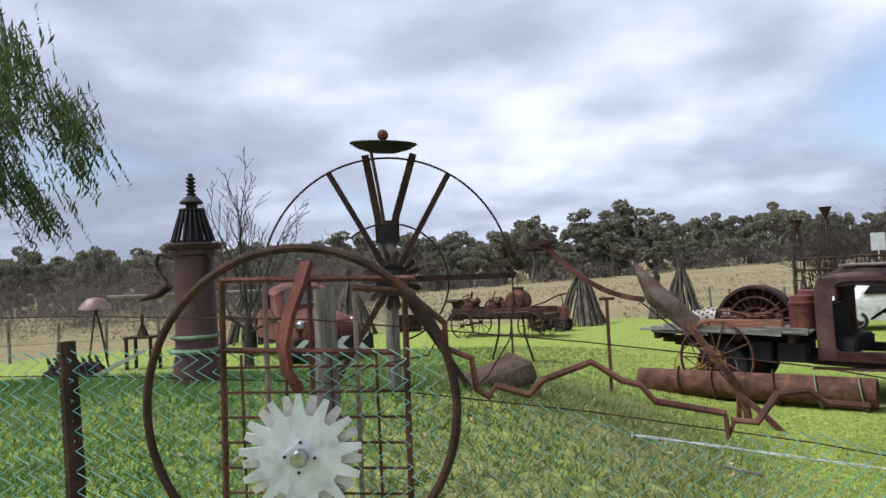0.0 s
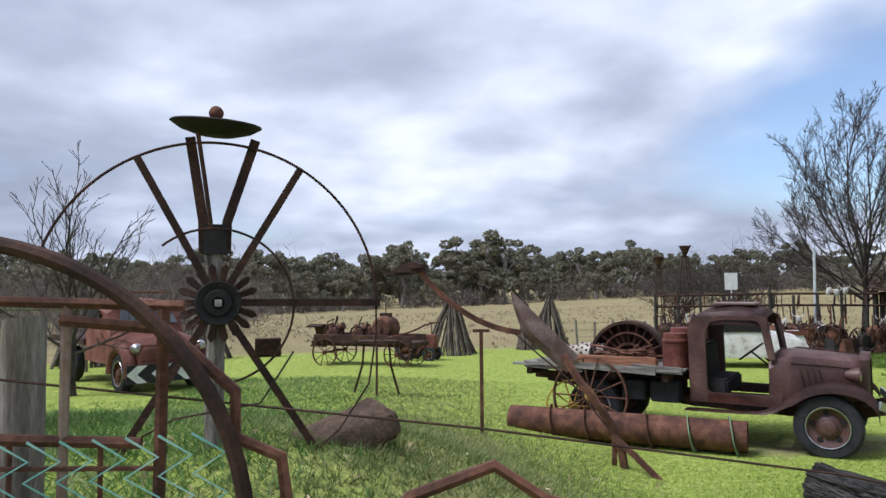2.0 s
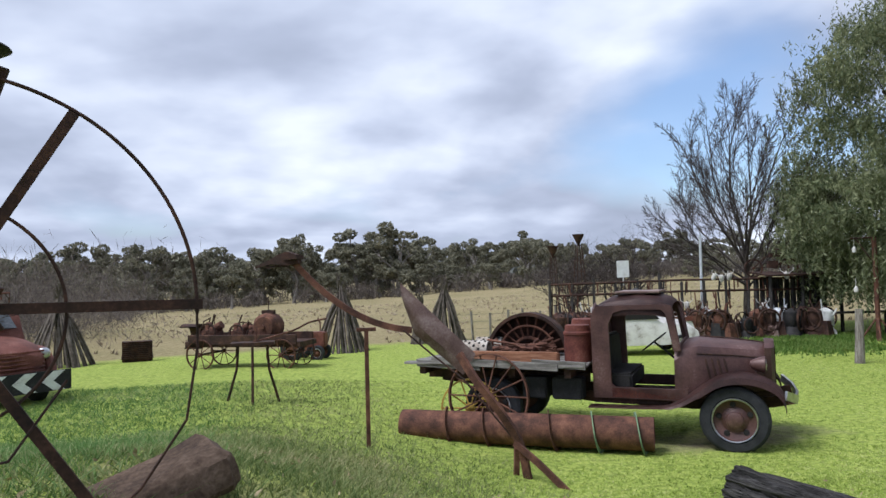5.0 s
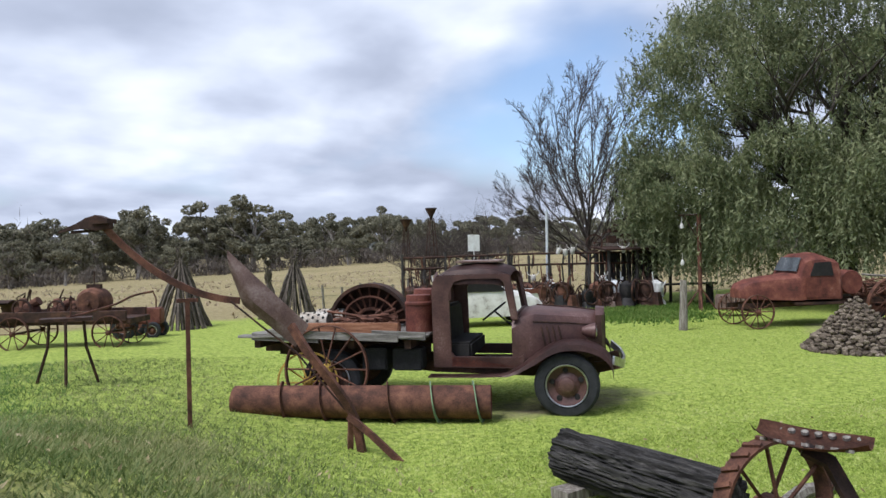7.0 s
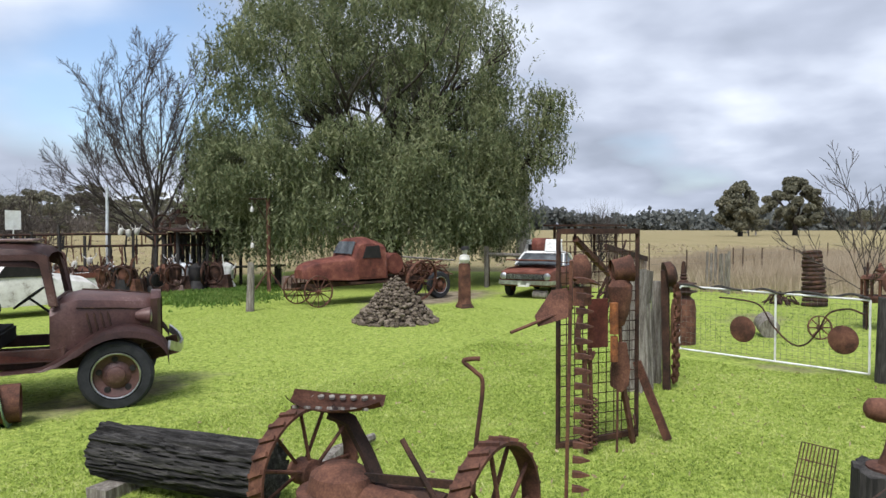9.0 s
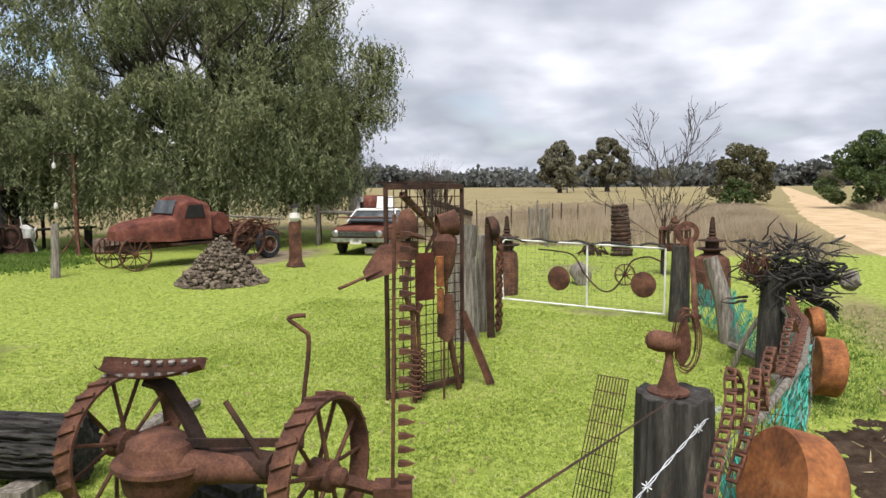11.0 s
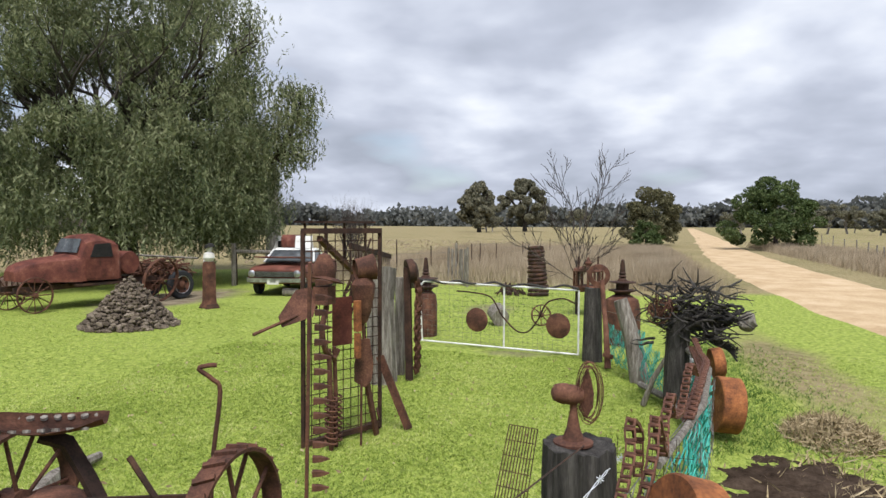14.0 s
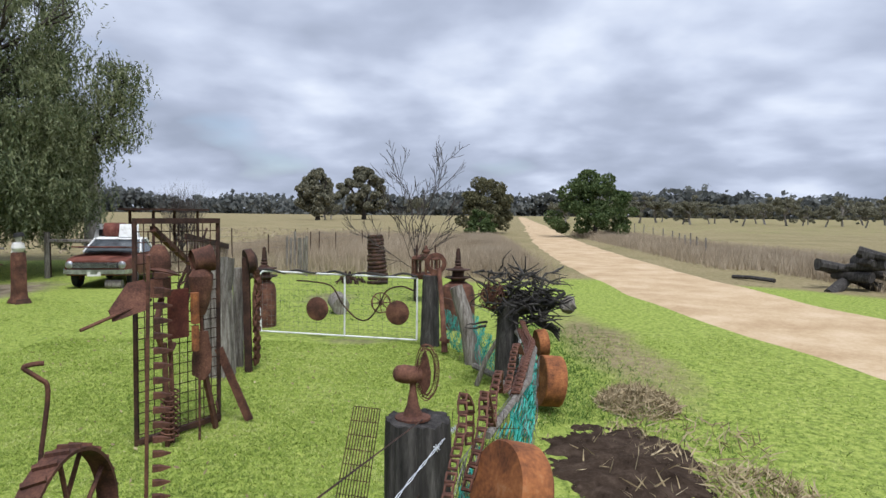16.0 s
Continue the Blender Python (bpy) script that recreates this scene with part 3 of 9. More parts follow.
near_xy = np.concatenate([spread(66000, (-6, 2.4, 9, 10)) + rng.normal(0, 0.45, (66000, 2)), spread(80000, (3.5, 1.5, 13, 9)), spread(60000, (-4, 6, 18, 18)), spread(14000, (4, -4, 14, 2))])
keep = (np.hypot(near_xy[:, 0] - 7.08, (near_xy[:, 1] - 0.54) * 1.4) > 1.0) & ~((near_xy[:, 1] < -3.2 + 0.0 * near_xy[:, 0]))
cov_d, cov_e = around(near_xy[:, 0], near_xy[:, 1])
keep &= (cov_e < 0.35)
bank = keep & (near_xy[:, 0] + rng.normal(0, 0.7, len(near_xy)) < 2.0)
lush = bank & (near_xy[:, 0] + rng.normal(0, 0.5, len(near_xy)) < -0.7)
bank &= ~lush
tagged(new("lush_grass", tuft_mesh("lush_grass", near_xy[lush], 0.03, 0.10, 0.013, GRASS_LUSH, 0.9, 6)), "deep green grass below the iron column", "grass", "", "stuff")
tagged(new("bank_grass", tuft_mesh("bank_grass", near_xy[bank], 0.025, 0.08, 0.012, GRASS_DULL, 0.8, 4)), "rougher dull green grass on the bank", "grass", "", "stuff")
lawn_ob = tagged(new("lawn_grass", tuft_mesh("lawn_grass", near_xy[keep & ~bank], 0.012, 0.040, 0.015, GRASS, 1.0)), "short bright green lawn grass", "grass", "", "stuff")
rank_xy = np.concatenate([np.stack([rng.uniform(5, 15, 5200), 1.15 - np.abs(rng.normal(0, 0.75, 5200))], -1), spread(900, (15, 2.6, 24, 6.5)), spread(2500, (-8, 7, -2, 14))])
tagged(new("rank_grass", tuft_mesh("rank_grass", rank_xy[np.hypot(rank_xy[:, 0] - 7.08, (rank_xy[:, 1] - 0.54) * 1.4) > 1.25], 0.03, 0.085, 0.013, WEED, 0.8, 5)), "longer green verge grass", "grass", "", "stuff")
dry_xy = np.concatenate([spread(9000, (23, -1.8, 60, 0.6)), spread(12000, (22, -0.5, 62, 14)), spread(7000, (30, -16, 75, -9.4)), spread(4000, (18, -16, 40, -11))])
dry_xy = dry_xy[(dry_xy[:, 1] > -1.2 - 0.035 * np.maximum(0, dry_xy[:, 0] - 30)) | (dry_xy[:, 1] < -9.2 - 0.04 * np.maximum(0, dry_xy[:, 0] - 30))]
dry_xy = dry_xy[~((dry_xy[:, 0] < 25.5) & (dry_xy[:, 1] > -1))]
tagged(new("dry_grass", tuft_mesh("dry_grass", dry_xy, 0.30, 0.80, 0.022, DRY_GRASS, 0.3, 9, 6)), "tall pale dry grass along the road", "grass", "", "stuff")
tus_xy = np.concatenate([spread(2600, (-30, 28, 60, 75)), spread(1200, (35, 4, 90, 40))])
tagged(new("paddock_tussocks", tuft_mesh("paddock_tussocks", tus_xy, 0.06, 0.20, 0.08, DRY_GRASS, 0.5, 11, 5)), "low dry tussocks scattered over the paddock", "grass", "", "stuff")
weed_xy = np.concatenate([np.stack([17.2 + rng.normal(0, 1.4, 2200), 22.2 + rng.normal(0, 0.8, 2200)], -1), np.stack([15.3 + rng.normal(0, 1.0, 1500), 19.8 + rng.normal(0, 0.7, 1500)], -1)])
tagged(new("weed_patch", tuft_mesh("weed_patch", weed_xy, 0.05, 0.15, 0.05, WEED, 0.5, 12, 4)), "lush dark green nettles and weeds", "weeds", "", "stuff")
litter_xy = np.concatenate([spread(500, (-3, 3, 5, 9)), spread(500, (4, 1, 14, 9))])
lv = np.stack([litter_xy[:, 0], litter_xy[:, 1], heights(litter_xy[:, 0], litter_xy[:, 1]) + 0.03], -1)
tagged(new("leaf_litter", leaf_mesh("leaf_litter", lv, 0.05, STRAW, 0, 2.5, 4)), "dry fallen leaves and bits on the lawn", "litter", "", "stuff")

# soil patch and straw piles outside the fence
for nm, cx, cy, rx, ry, h, mat, lab in (("soil_patch", 7.08, 0.54, 1.25, 0.75, 0.09, SOIL, "bare dark dug soil patch in the verge"),):
    pb = bmesh.new()
    lathe(pb, [(1.0, 0.0), (0.86, 0.35), (0.6, 0.7), (0.3, 0.9), (0.0, 1.0)], pose(0, 0, 0) @ Matrix.Diagonal((rx, ry, h, 1)), 40)
    bmesh.ops.subdivide_edges(pb, edges=pb.edges[:], cuts=2, use_grid_fill=True)
    rough(pb, 0.05, 4.0, 2)
    rough(pb, 0.03, 13.0, 5)
    solo(nm, pb, mat, pose(cx, cy, ground_at(cx, cy) - 0.02), lab, "soil", "", "structure")


def straw_pile(name, x, y, r, h, n, label):
    k = np.random.default_rng(int(x * 10))
    a, q = k.uniform(0, 2 * np.pi, n), np.sqrt(k.uniform(0, 1, n))
    z = h * (1 - q ** 1.6) * k.uniform(0.5, 1, n)
    c = np.stack([q * r * np.cos(a), q * r * 0.8 * np.sin(a), z], -1)
    ob = tagged(new(name, leaf_mesh(name, c, 0.22, STRAW, 0.0, 16, int(x))), label, "straw", "", "stuff")
    ob.location = (x, y, ground_at(x, y) + 0.02)


straw_pile("straw_pile", 9.03, -0.1, 0.6, 0.22, 1500, "heap of dry raked straw on the verge")
straw_pile("straw_scatter", 6.45, -0.42, 0.55, 0.05, 420, "thin scatter of dry straw on the grass")
straw_pile("straw_scatter", 7.65, -0.2, 1.0, 0.03, 320, "loose dry straw beside the soil patch")
straw_pile("straw_scatter", 6.95, 0.5, 0.8, 0.10, 60, "loose straw stems over the dug soil")

# ---- trees ----
def branchy(bm, base, direction, length, r, depth, rnd, spread_=0.55, up=0.15, kids=3, side=5, droop=0.0, ends=None):
    """A limb that bends and splits; depth levels of smaller ones."""
    p, d, pts = Vector(base), Vector(direction).normalized(), [Vector(base)]
    steps = 4 if depth > 1 else 3
    for k in range(steps):
        d = (d + Vector((rnd.uniform(-1, 1), rnd.uniform(-1, 1), rnd.uniform(-0.6, 1))) * 0.16 + Vector((0, 0, up - droop * (k / steps)))).normalized()
        p = p + d * length / steps
        pts.append(p.copy())
    tube(bm, pts, [r * (1 - 0.5 * k / steps) for k in range(steps + 1)], max(3, side), depth > 2)
    if depth == 0:
        if ends is not None:
            ends.append((pts[-1], d))
        return
    for k in range(kids):
        at = pts[rnd.choice(range(1 if k else steps - 1, steps + 1))]
        out = Vector((rnd.gauss(0, 1), rnd.gauss(0, 1), rnd.gauss(0.1, 0.5))).normalized()
        branchy(bm, at, d * (1 - spread_) + out * spread_, length * rnd.uniform(0.58, 0.82), r * rnd.uniform(0.42, 0.58), depth - 1, rnd, spread_, up, kids, side - 1, droop, ends)


def bare_tree(x, y, h, seed, depth, kids, name, label, trunk_r, stems=1, spread_=0.5, up=0.18, k_len=0.36):
    rnd = random.Random(seed)
    m = pose(x, y, ground_at(x, y) - 0.05)
    t = thing(name, m, label, "tree")
    bm, tw = bmesh.new(), bmesh.new()
    for s in range(stems):
        a = 2 * math.pi * s / max(1, stems) + seed
        lean = 0.0 if stems == 1 else 0.22
        top = Vector((math.cos(a) * lean * h * 0.28, math.sin(a) * lean * h * 0.28, h * 0.28))
        tube(bm, [(0, 0, 0), top * 0.4 + Vector((0.02 * h, 0, 0)), top], [trunk_r * 1.3, trunk_r, trunk_r * 0.72], 8)
        for k in range(kids + 2):
            out = Vector((rnd.gauss(0, 1), rnd.gauss(0, 1), rnd.uniform(0.6, 1.6))).normalized()
            branchy(tw, top * rnd.uniform(0.75, 1.0), out, h * k_len * rnd.uniform(0.75, 1.1), trunk_r * 0.5, depth, rnd, spread_, up, kids, 5)
    part("trunk", bm, BARK, t)
    part("bare_crown", tw, TWIG, t, "leafless twiggy crown")
    return t


def spray(bm, base, direction, length, r, depth, rnd, rise=0.10):
    """A long whippy limb with side shoots all along it, each with finer ones."""
    p, d, pts = Vector(base), Vector(direction).normalized(), [Vector(base)]
    steps = 6 if depth > 0 else 3
    for k in range(steps):
        d = (d + Vector((rnd.gauss(0, 1), rnd.gauss(0, 1), rnd.gauss(0, 0.8))) * 0.10 + Vector((0, 0, rise))).normalized()
        p = p + d * length / steps
        pts.append(p.copy())
    tube(bm, pts, [max(0.006, r * (1 - 0.82 * k / steps)) for k in range(steps + 1)], (3, 4, 5, 6)[min(depth, 3)], False)
    if depth == 0:
        return
    count = (0, 6, 8, 10)[depth]
    for k in range(count):
        f = 0.16 + 0.80 * (k + rnd.random()) / count
        j = min(steps - 1, int(f * steps))
        at = pts[j].lerp(pts[j + 1], f * steps - j)
        along = (pts[j + 1] - pts[j]).normalized()
        out = along.orthogonal().normalized()
        out.rotate(Matrix.Rotation(rnd.uniform(0, 6.283), 3, along))
        spray(bm, at, along + out * rnd.uniform(0.38, 0.78), length * rnd.uniform(0.30, 0.50) * (1.15 - 0.55 * f), r * (0.50 - 0.25 * f), depth - 1, rnd, rise * 0.9)


def whippy_tree(x, y, h, limbs, lean, seed, label, r=0.075, depth=3):
    """A leafless tree that forks low into many long shoots; lean pulls the crown towards one side."""
    rnd = random.Random(seed)
    t = thing("bare_tree", pose(x, y, ground_at(x, y) - 0.05), label, "tree")
    bm, tw = bmesh.new(), bmesh.new()
    k = h / 7.6
    tube(bm, [(0, 0, 0), (-0.03 * k, 0.02 * k, 0.7 * k), (0.02 * k, 0, 1.6 * k), (0.0, 0.03 * k, 2.3 * k)], [r * 3.6, r * 2.7, r * 2.3, r * 1.9], 10)
    part("trunk", bm, BARK, t)
    right, deep = Vector((0.82, -0.57, 0)), Vector((0.57, 0.82, 0))
    for j in range(limbs):
        f = (j + 0.5) / limbs
        a = 2.4 * j
        out = 0.12 + 1.05 * f
        d = right * (math.cos(a) * out - lean * f) + deep * math.sin(a) * out * 0.8 + Vector((0, 0, 1.3 - 0.95 * f))
        spray(tw, (0, 0, k * (2.2 - 1.0 * f)), d, k * (4.7 - 1.3 * f) * rnd.uniform(0.85, 1.05), r, depth, rnd, 0.06)
    part("bare_crown", tw, TWIG, t, "leafless twiggy crown of long whippy shoots")
    return t


whippy_tree(17.4, 25.9, 10.2, 17, 0.55, 23, "leafless dark twiggy tree behind the scrap yard", 0.047)
whippy_tree(-6.1, 15.3, 5.0, 9, 0.0, 27, "leafless grey shrub behind the tall iron column", 0.035, 2)
whippy_tree(18.8, 2.95, 4.6, 8, 0.0, 12, "slender leafless sapling beyond the gate", 0.011, 2)
bare_tree(30.5, 13.4, 3.0, 31, 3, 4, "bare_shrub", "thin wiry shrub by the paddock fence", 0.04, 3, 0.45, 0.25, 0.4)
bare_tree(13.6, 34.0, 3.4, 41, 3, 4, "bare_shrub", "tangled leafless shrub behind the scrap", 0.06, 4, 0.6, 0.05, 0.45)
bare_tree(16.2, 33.5, 3.8, 43, 3, 4, "bare_shrub", "tangled leafless shrub behind the scrap", 0.06, 4, 0.6, 0.05, 0.45)


def leaf_cloud(blobs, per, rngl):
    """Points through a set of (centre, radius) clumps, denser at their skins."""
    out = []
    for c, r in blobs:
        n = int(per * r * r)
        d = rngl.normal(size=(n, 3))
        d /= np.linalg.norm(d, axis=1)[:, None]
        out.append(np.array(c) + d * (r * rngl.uniform(0.45, 1.0, (n, 1)) ** 0.6) * np.array([1, 1, 0.75]))
    return np.concatenate(out)


CROWN_Z = [0.5, 2.5, 4.5, 7.0, 9.4, 11.0, 12.0, 12.5]
CROWN_L = [7.6, 8.0, 8.3, 8.0, 7.1, 5.6, 3.4, 1.0]
CROWN_R = [5.3, 5.6, 5.8, 5.7, 5.3, 4.5, 3.0, 1.0]


def pepper_tree(x, y):
    """A broad weeping tree: limbs, strands of narrow leaves that hang from a boxy, gappy dome, and one limb that reaches out."""
    t = thing("pepper_tree", pose(x, y, ground_at(x, y), 0, 0, -52), "large weeping pepper tree with drooping green foliage", "tree")
    rnd, r2 = random.Random(4), np.random.default_rng(4)
    bm = bmesh.new()
    tube(bm, [(0, 0, -0.1), (0.1, 0.1, 1.2), (0, 0, 2.4)], [0.65, 0.5, 0.45], 12)
    for k in range(12):
        a = 2 * math.pi * k / 12 + rnd.uniform(-0.2, 0.2)
        reach, top = rnd.uniform(2.6, 4.8), rnd.uniform(6.5, 9.6)
        pts = bezier((0, 0, 2.0), (math.cos(a) * reach * 0.3, math.sin(a) * reach * 0.3, 4.0), (math.cos(a) * reach * 0.6, math.sin(a) * reach * 0.6, top * 0.8), (math.cos(a) * reach, math.sin(a) * reach, top), 9)
        tube(bm, pts, [0.26 * (1 - 0.8 * j / 9) for j in range(10)], 7)
        for j in (3, 5, 6, 8):
            branchy(bm, pts[j], Vector((math.cos(a + rnd.uniform(-1, 1)), math.sin(a + rnd.uniform(-1, 1)), rnd.uniform(0.1, 0.6))), 1.9, 0.08, 2, rnd, 0.5, 0.08, 3, 5)
    limb = smooth_line([(0.5, -0.4, 3.2), (3.0, -1.4, 4.2), (4.6, -1.7, 4.5), (5.5, -1.7, 4.8), (6.0, -1.6, 5.6), (6.2, -1.5, 6.2)], 3)
    tube(bm, limb, [0.26 - 0.013 * j for j in range(len(limb))], 8)
    lobe_ends = []
    for k in range(10):
        p = limb[len(limb) - 1 - k % 9]
        branchy(bm, p, (rnd.uniform(-0.3, 0.9), rnd.uniform(-0.8, 0.8), rnd.uniform(-0.2, 0.8)), 0.85, 0.06, 2, rnd, 0.55, 0.05, 3, 5, 0, lobe_ends)
    part("trunk", bm, BARK, t)

    def thin_spot(px, pz):
        # windows in the upper crown where limbs and sky show
        v = noise.noise(Vector((px * 0.62 + 3.1, pz * 0.85, 1.7))) + 0.4 * noise.noise(Vector((px * 1.7, pz * 2.0, 5.0)))
        middle = math.exp(-((px + 2.0) / 2.9) ** 2 - ((pz - 7.0) / 1.5) ** 2)
        return v + 0.72 * middle > 0.50

    starts = []
    for k in range(560):
        a, z = rnd.uniform(0, 2 * math.pi), 2.4 + 10.2 * rnd.random() ** 0.8
        q = 1.0 - 0.40 * rnd.random() ** 2.2
        lump = 0.93 + 0.10 * noise.noise(Vector((math.cos(a) * 2.2, math.sin(a) * 2.2, z * 0.55)))
        wide_ = np.interp(z, CROWN_Z, CROWN_R if math.cos(a) > 0 else CROWN_L) * lump
        starts.append((math.cos(a) * wide_ * q, math.sin(a) * np.interp(z, CROWN_Z, CROWN_R) * lump * q, z, rnd.uniform(0.34, 0.62), rnd.randint(40, 66), rnd.uniform(0.5, 1.0) * (1.15 if z < 6 else 0.8)))
    for k in range(340):
        a, z = rnd.uniform(0, 2 * math.pi), rnd.uniform(1.7, 6.0)
        q = rnd.uniform(0.72, 0.98)
        wide_ = np.interp(z, CROWN_Z, CROWN_R if math.cos(a) > 0 else CROWN_L)
        starts.append((math.cos(a) * wide_ * q, math.sin(a) * np.interp(z, CROWN_Z, CROWN_R) * q, z, rnd.uniform(0.34, 0.55), rnd.randint(30, 46), rnd.uniform(0.8, 1.3)))
    for k in range(200):
        a, q, z = rnd.uniform(0, 2 * math.pi), rnd.uniform(0.15, 0.6), rnd.uniform(3.0, 11.0)
        wide_ = np.interp(z, CROWN_Z, CROWN_R)
        starts.append((math.cos(a) * wide_ * q - 0.8, math.sin(a) * wide_ * q, z, 0.7, 36, 1.0))
    for p, d in lobe_ends:
        starts.append((p.x, p.y, p.z, 0.26, 11, 0.6))
    centres = []
    for bx, by, bz, spread_, count, k_len in starts:
        for s in range(count):
            ox, oy, oz = r2.normal(0, spread_, 3)
            length = rnd.uniform(0.25, 1.15) * k_len * (1.0 if oz < 0.2 else 0.6)
            sx, sy, sz = bx + ox, by + oy, bz + oz * 0.6
            n = int(length / 0.06)
            sway = r2.normal(0, 0.10, 2)
            jit = r2.normal(0, 0.035, (n, 2))
            for j in range(n):
                f = j / n
                z = sz - length * f
                if z < 0.7 + 0.3 * math.sin(sx * 2):
                    break
                if thin_spot(sx, z):
                    continue
                centres.append((sx + sway[0] * f + jit[j, 0], sy + sway[1] * f + jit[j, 1], z))
    crown = new("crown", leaf_mesh("crown", np.array(centres), 0.165, LEAF_PEPPER, 0.55, 3.6, 8))
    crown.parent = t
    return t


pepper_tree(24.3, 20.2)


def gum_tree(seed, h, w, mat, label, name="gum_tree", stem=0.45, lo=0.36, size=0.50, per=105, pale=True):
    """A paddock tree: forked trunk and a crown of leaf clumps with sky between."""
    rnd, r2 = random.Random(seed), np.random.default_rng(seed)
    t = thing(name, pose(0, 0, -50), label, "tree")
    bm, ends = bmesh.new(), []
    tube(bm, [(0, 0, -0.3), (0.1 * w, 0, h * stem * 0.6), (0, 0.05 * w, h * stem)], [h * 0.03, h * 0.023, h * 0.018], 7)
    for k in range(6):
        out = Vector((rnd.gauss(0, 1), rnd.gauss(0, 1), rnd.uniform(0.7, 1.7))).normalized()
        branchy(bm, (0, 0, h * stem * rnd.uniform(0.55, 1.0)), out, h * 0.26, h * 0.011, 1, rnd, 0.5, 0.12, 3, 5, 0, ends)
    part("trunk", bm, BARK_PALE if pale else BARK, t)
    blobs = [((p.x * w / h * 1.7, p.y * w / h * 1.7, min(p.z, h * 0.93)), h * rnd.uniform(0.05, 0.095)) for p, d in ends]
    for k in range(17):
        a, q = rnd.uniform(0, 6.3), rnd.random() ** 0.6
        blobs.append(((math.cos(a) * w * 0.42 * q, math.sin(a) * w * 0.42 * q, h * rnd.uniform(lo, 0.95 - 0.25 * q)), h * rnd.uniform(0.055, 0.11)))
    crown = new("crown", leaf_mesh("crown", leaf_cloud(blobs, per, r2), size, mat, 0.3, 1.6, seed))
    crown.parent = t
    return t


def plant(proto, x, y, k=1.0, turn=0.0, wide=1.0):
    ob = copy_thing(proto, pose(x, y, ground_at(x, y), 0, 0, turn) @ Matrix.Diagonal((k * wide, k * wide, k, 1)))
    ob.matrix_basis = pose(x, y, ground_at(x, y), 0, 0, turn) @ Matrix.Diagonal((k * wide, k * wide, k, 1))
    return ob


def drop(proto):
    for o in (*proto.children_recursive, proto):
        bpy.data.objects.remove(o)


gums = [gum_tree(100 + k, 12, (9, 11, 8, 12, 10, 7)[k], LEAF_GUM, "tall grey-green gum tree in the far tree line", stem=(0.45, 0.38, 0.5, 0.35, 0.42, 0.55)[k], lo=0.14, size=0.42, per=190) for k in range(6)]
rnd = random.Random(77)
for row, (dist, count, k0, k1) in enumerate(((112, 40, 0.30, 0.55), (124, 56, 0.55, 1.12), (150, 60, 0.7, 1.15))):
    for k in range(count):
        az = -42 + 88 * (k + rnd.uniform(-0.45, 0.45)) / count
        d = dist * rnd.uniform(0.92, 1.1)
        x, y = 2 + d * math.sin(radians(az)), 2 + d * math.cos(radians(az))
        tall = np.interp(az, [-42, -8, 12, 24, 34, 46], [1.12, 1.08, 0.98, 0.76, 0.60, 0.46])
        ob = plant(gums[rnd.randrange(6)], x, y, float(tall) * rnd.uniform(k0, k1), rnd.uniform(0, 360), rnd.uniform(0.8, 1.25))
        tagged(ob, group="far tree line")
for x, y, k, w in ((196, 34, 0.5, 1.3), (180, 33, 0.42, 1.3), (265, 48, 0.9, 1.0), (240, 12, 0.7, 1.1)):
    plant(gums[rnd.randrange(6)], x, y, k, rnd.uniform(0, 360), w)
for k in range(26):
    az = 99 + 24 * k / 26 + rnd.uniform(-0.4, 0.4)
    d = rnd.uniform(150, 230)
    plant(gums[rnd.randrange(6)], 2 + d * math.sin(radians(az)), 2 + d * math.cos(radians(az)), rnd.uniform(0.4, 0.72), rnd.uniform(0, 360), 1.2)
for g_ in gums:
    drop(g_)


def broad_gum(x, y, h, w, seed):
    """A large paddock tree: short trunk, and a deep crown of lumpy clumps with a flat lower edge."""
    r2, rnd2 = np.random.default_rng(seed), random.Random(seed)
    t = thing("paddock_gum", pose(x, y, ground_at(x, y)), "large dense grey-green gum tree alone in the paddock", "tree")
    bm = bmesh.new()
    tube(bm, [(0, 0, -0.3), (0.2, 0, h * 0.15), (0, 0.2, h * 0.34)], [h * 0.05, h * 0.035, h * 0.03], 8)
    for k in range(7):
        a = 6.283 * k / 7 + rnd2.uniform(-0.3, 0.3)
        tube(bm, [(0, 0, h * 0.2), (math.cos(a) * w * 0.14, math.sin(a) * w * 0.14, h * 0.42), (math.cos(a) * w * 0.27, math.sin(a) * w * 0.27, h * rnd2.uniform(0.55, 0.8))], [h * 0.025, h * 0.017, h * 0.008], 6)
    part("trunk", bm, BARK, t)
    blobs = []
    for k in range(75):
        a, u = rnd2.uniform(0, 6.283), rnd2.random()
        prof = np.interp(u, [0, 0.2, 0.5, 0.75, 1.0], [0.72, 0.98, 1.0, 0.78, 0.22])
        rr = w * 0.44 * prof * rnd2.uniform(0.6, 1.0) * (0.88 + 0.2 * math.sin(3 * a + seed))
        blobs.append(((math.cos(a) * rr, math.sin(a) * rr, h * (0.14 + 0.80 * u)), h * rnd2.uniform(0.06, 0.10)))
    crown = new("crown", leaf_mesh("crown", leaf_cloud(blobs, 330, r2), 0.55, LEAF_GUM, 0.3, 1.6, seed))
    crown.parent = t


broad_gum(173, 33.6, 13.0, 10.0, 71)
broad_gum(199.6, 25.4, 15.0, 17.0, 72)


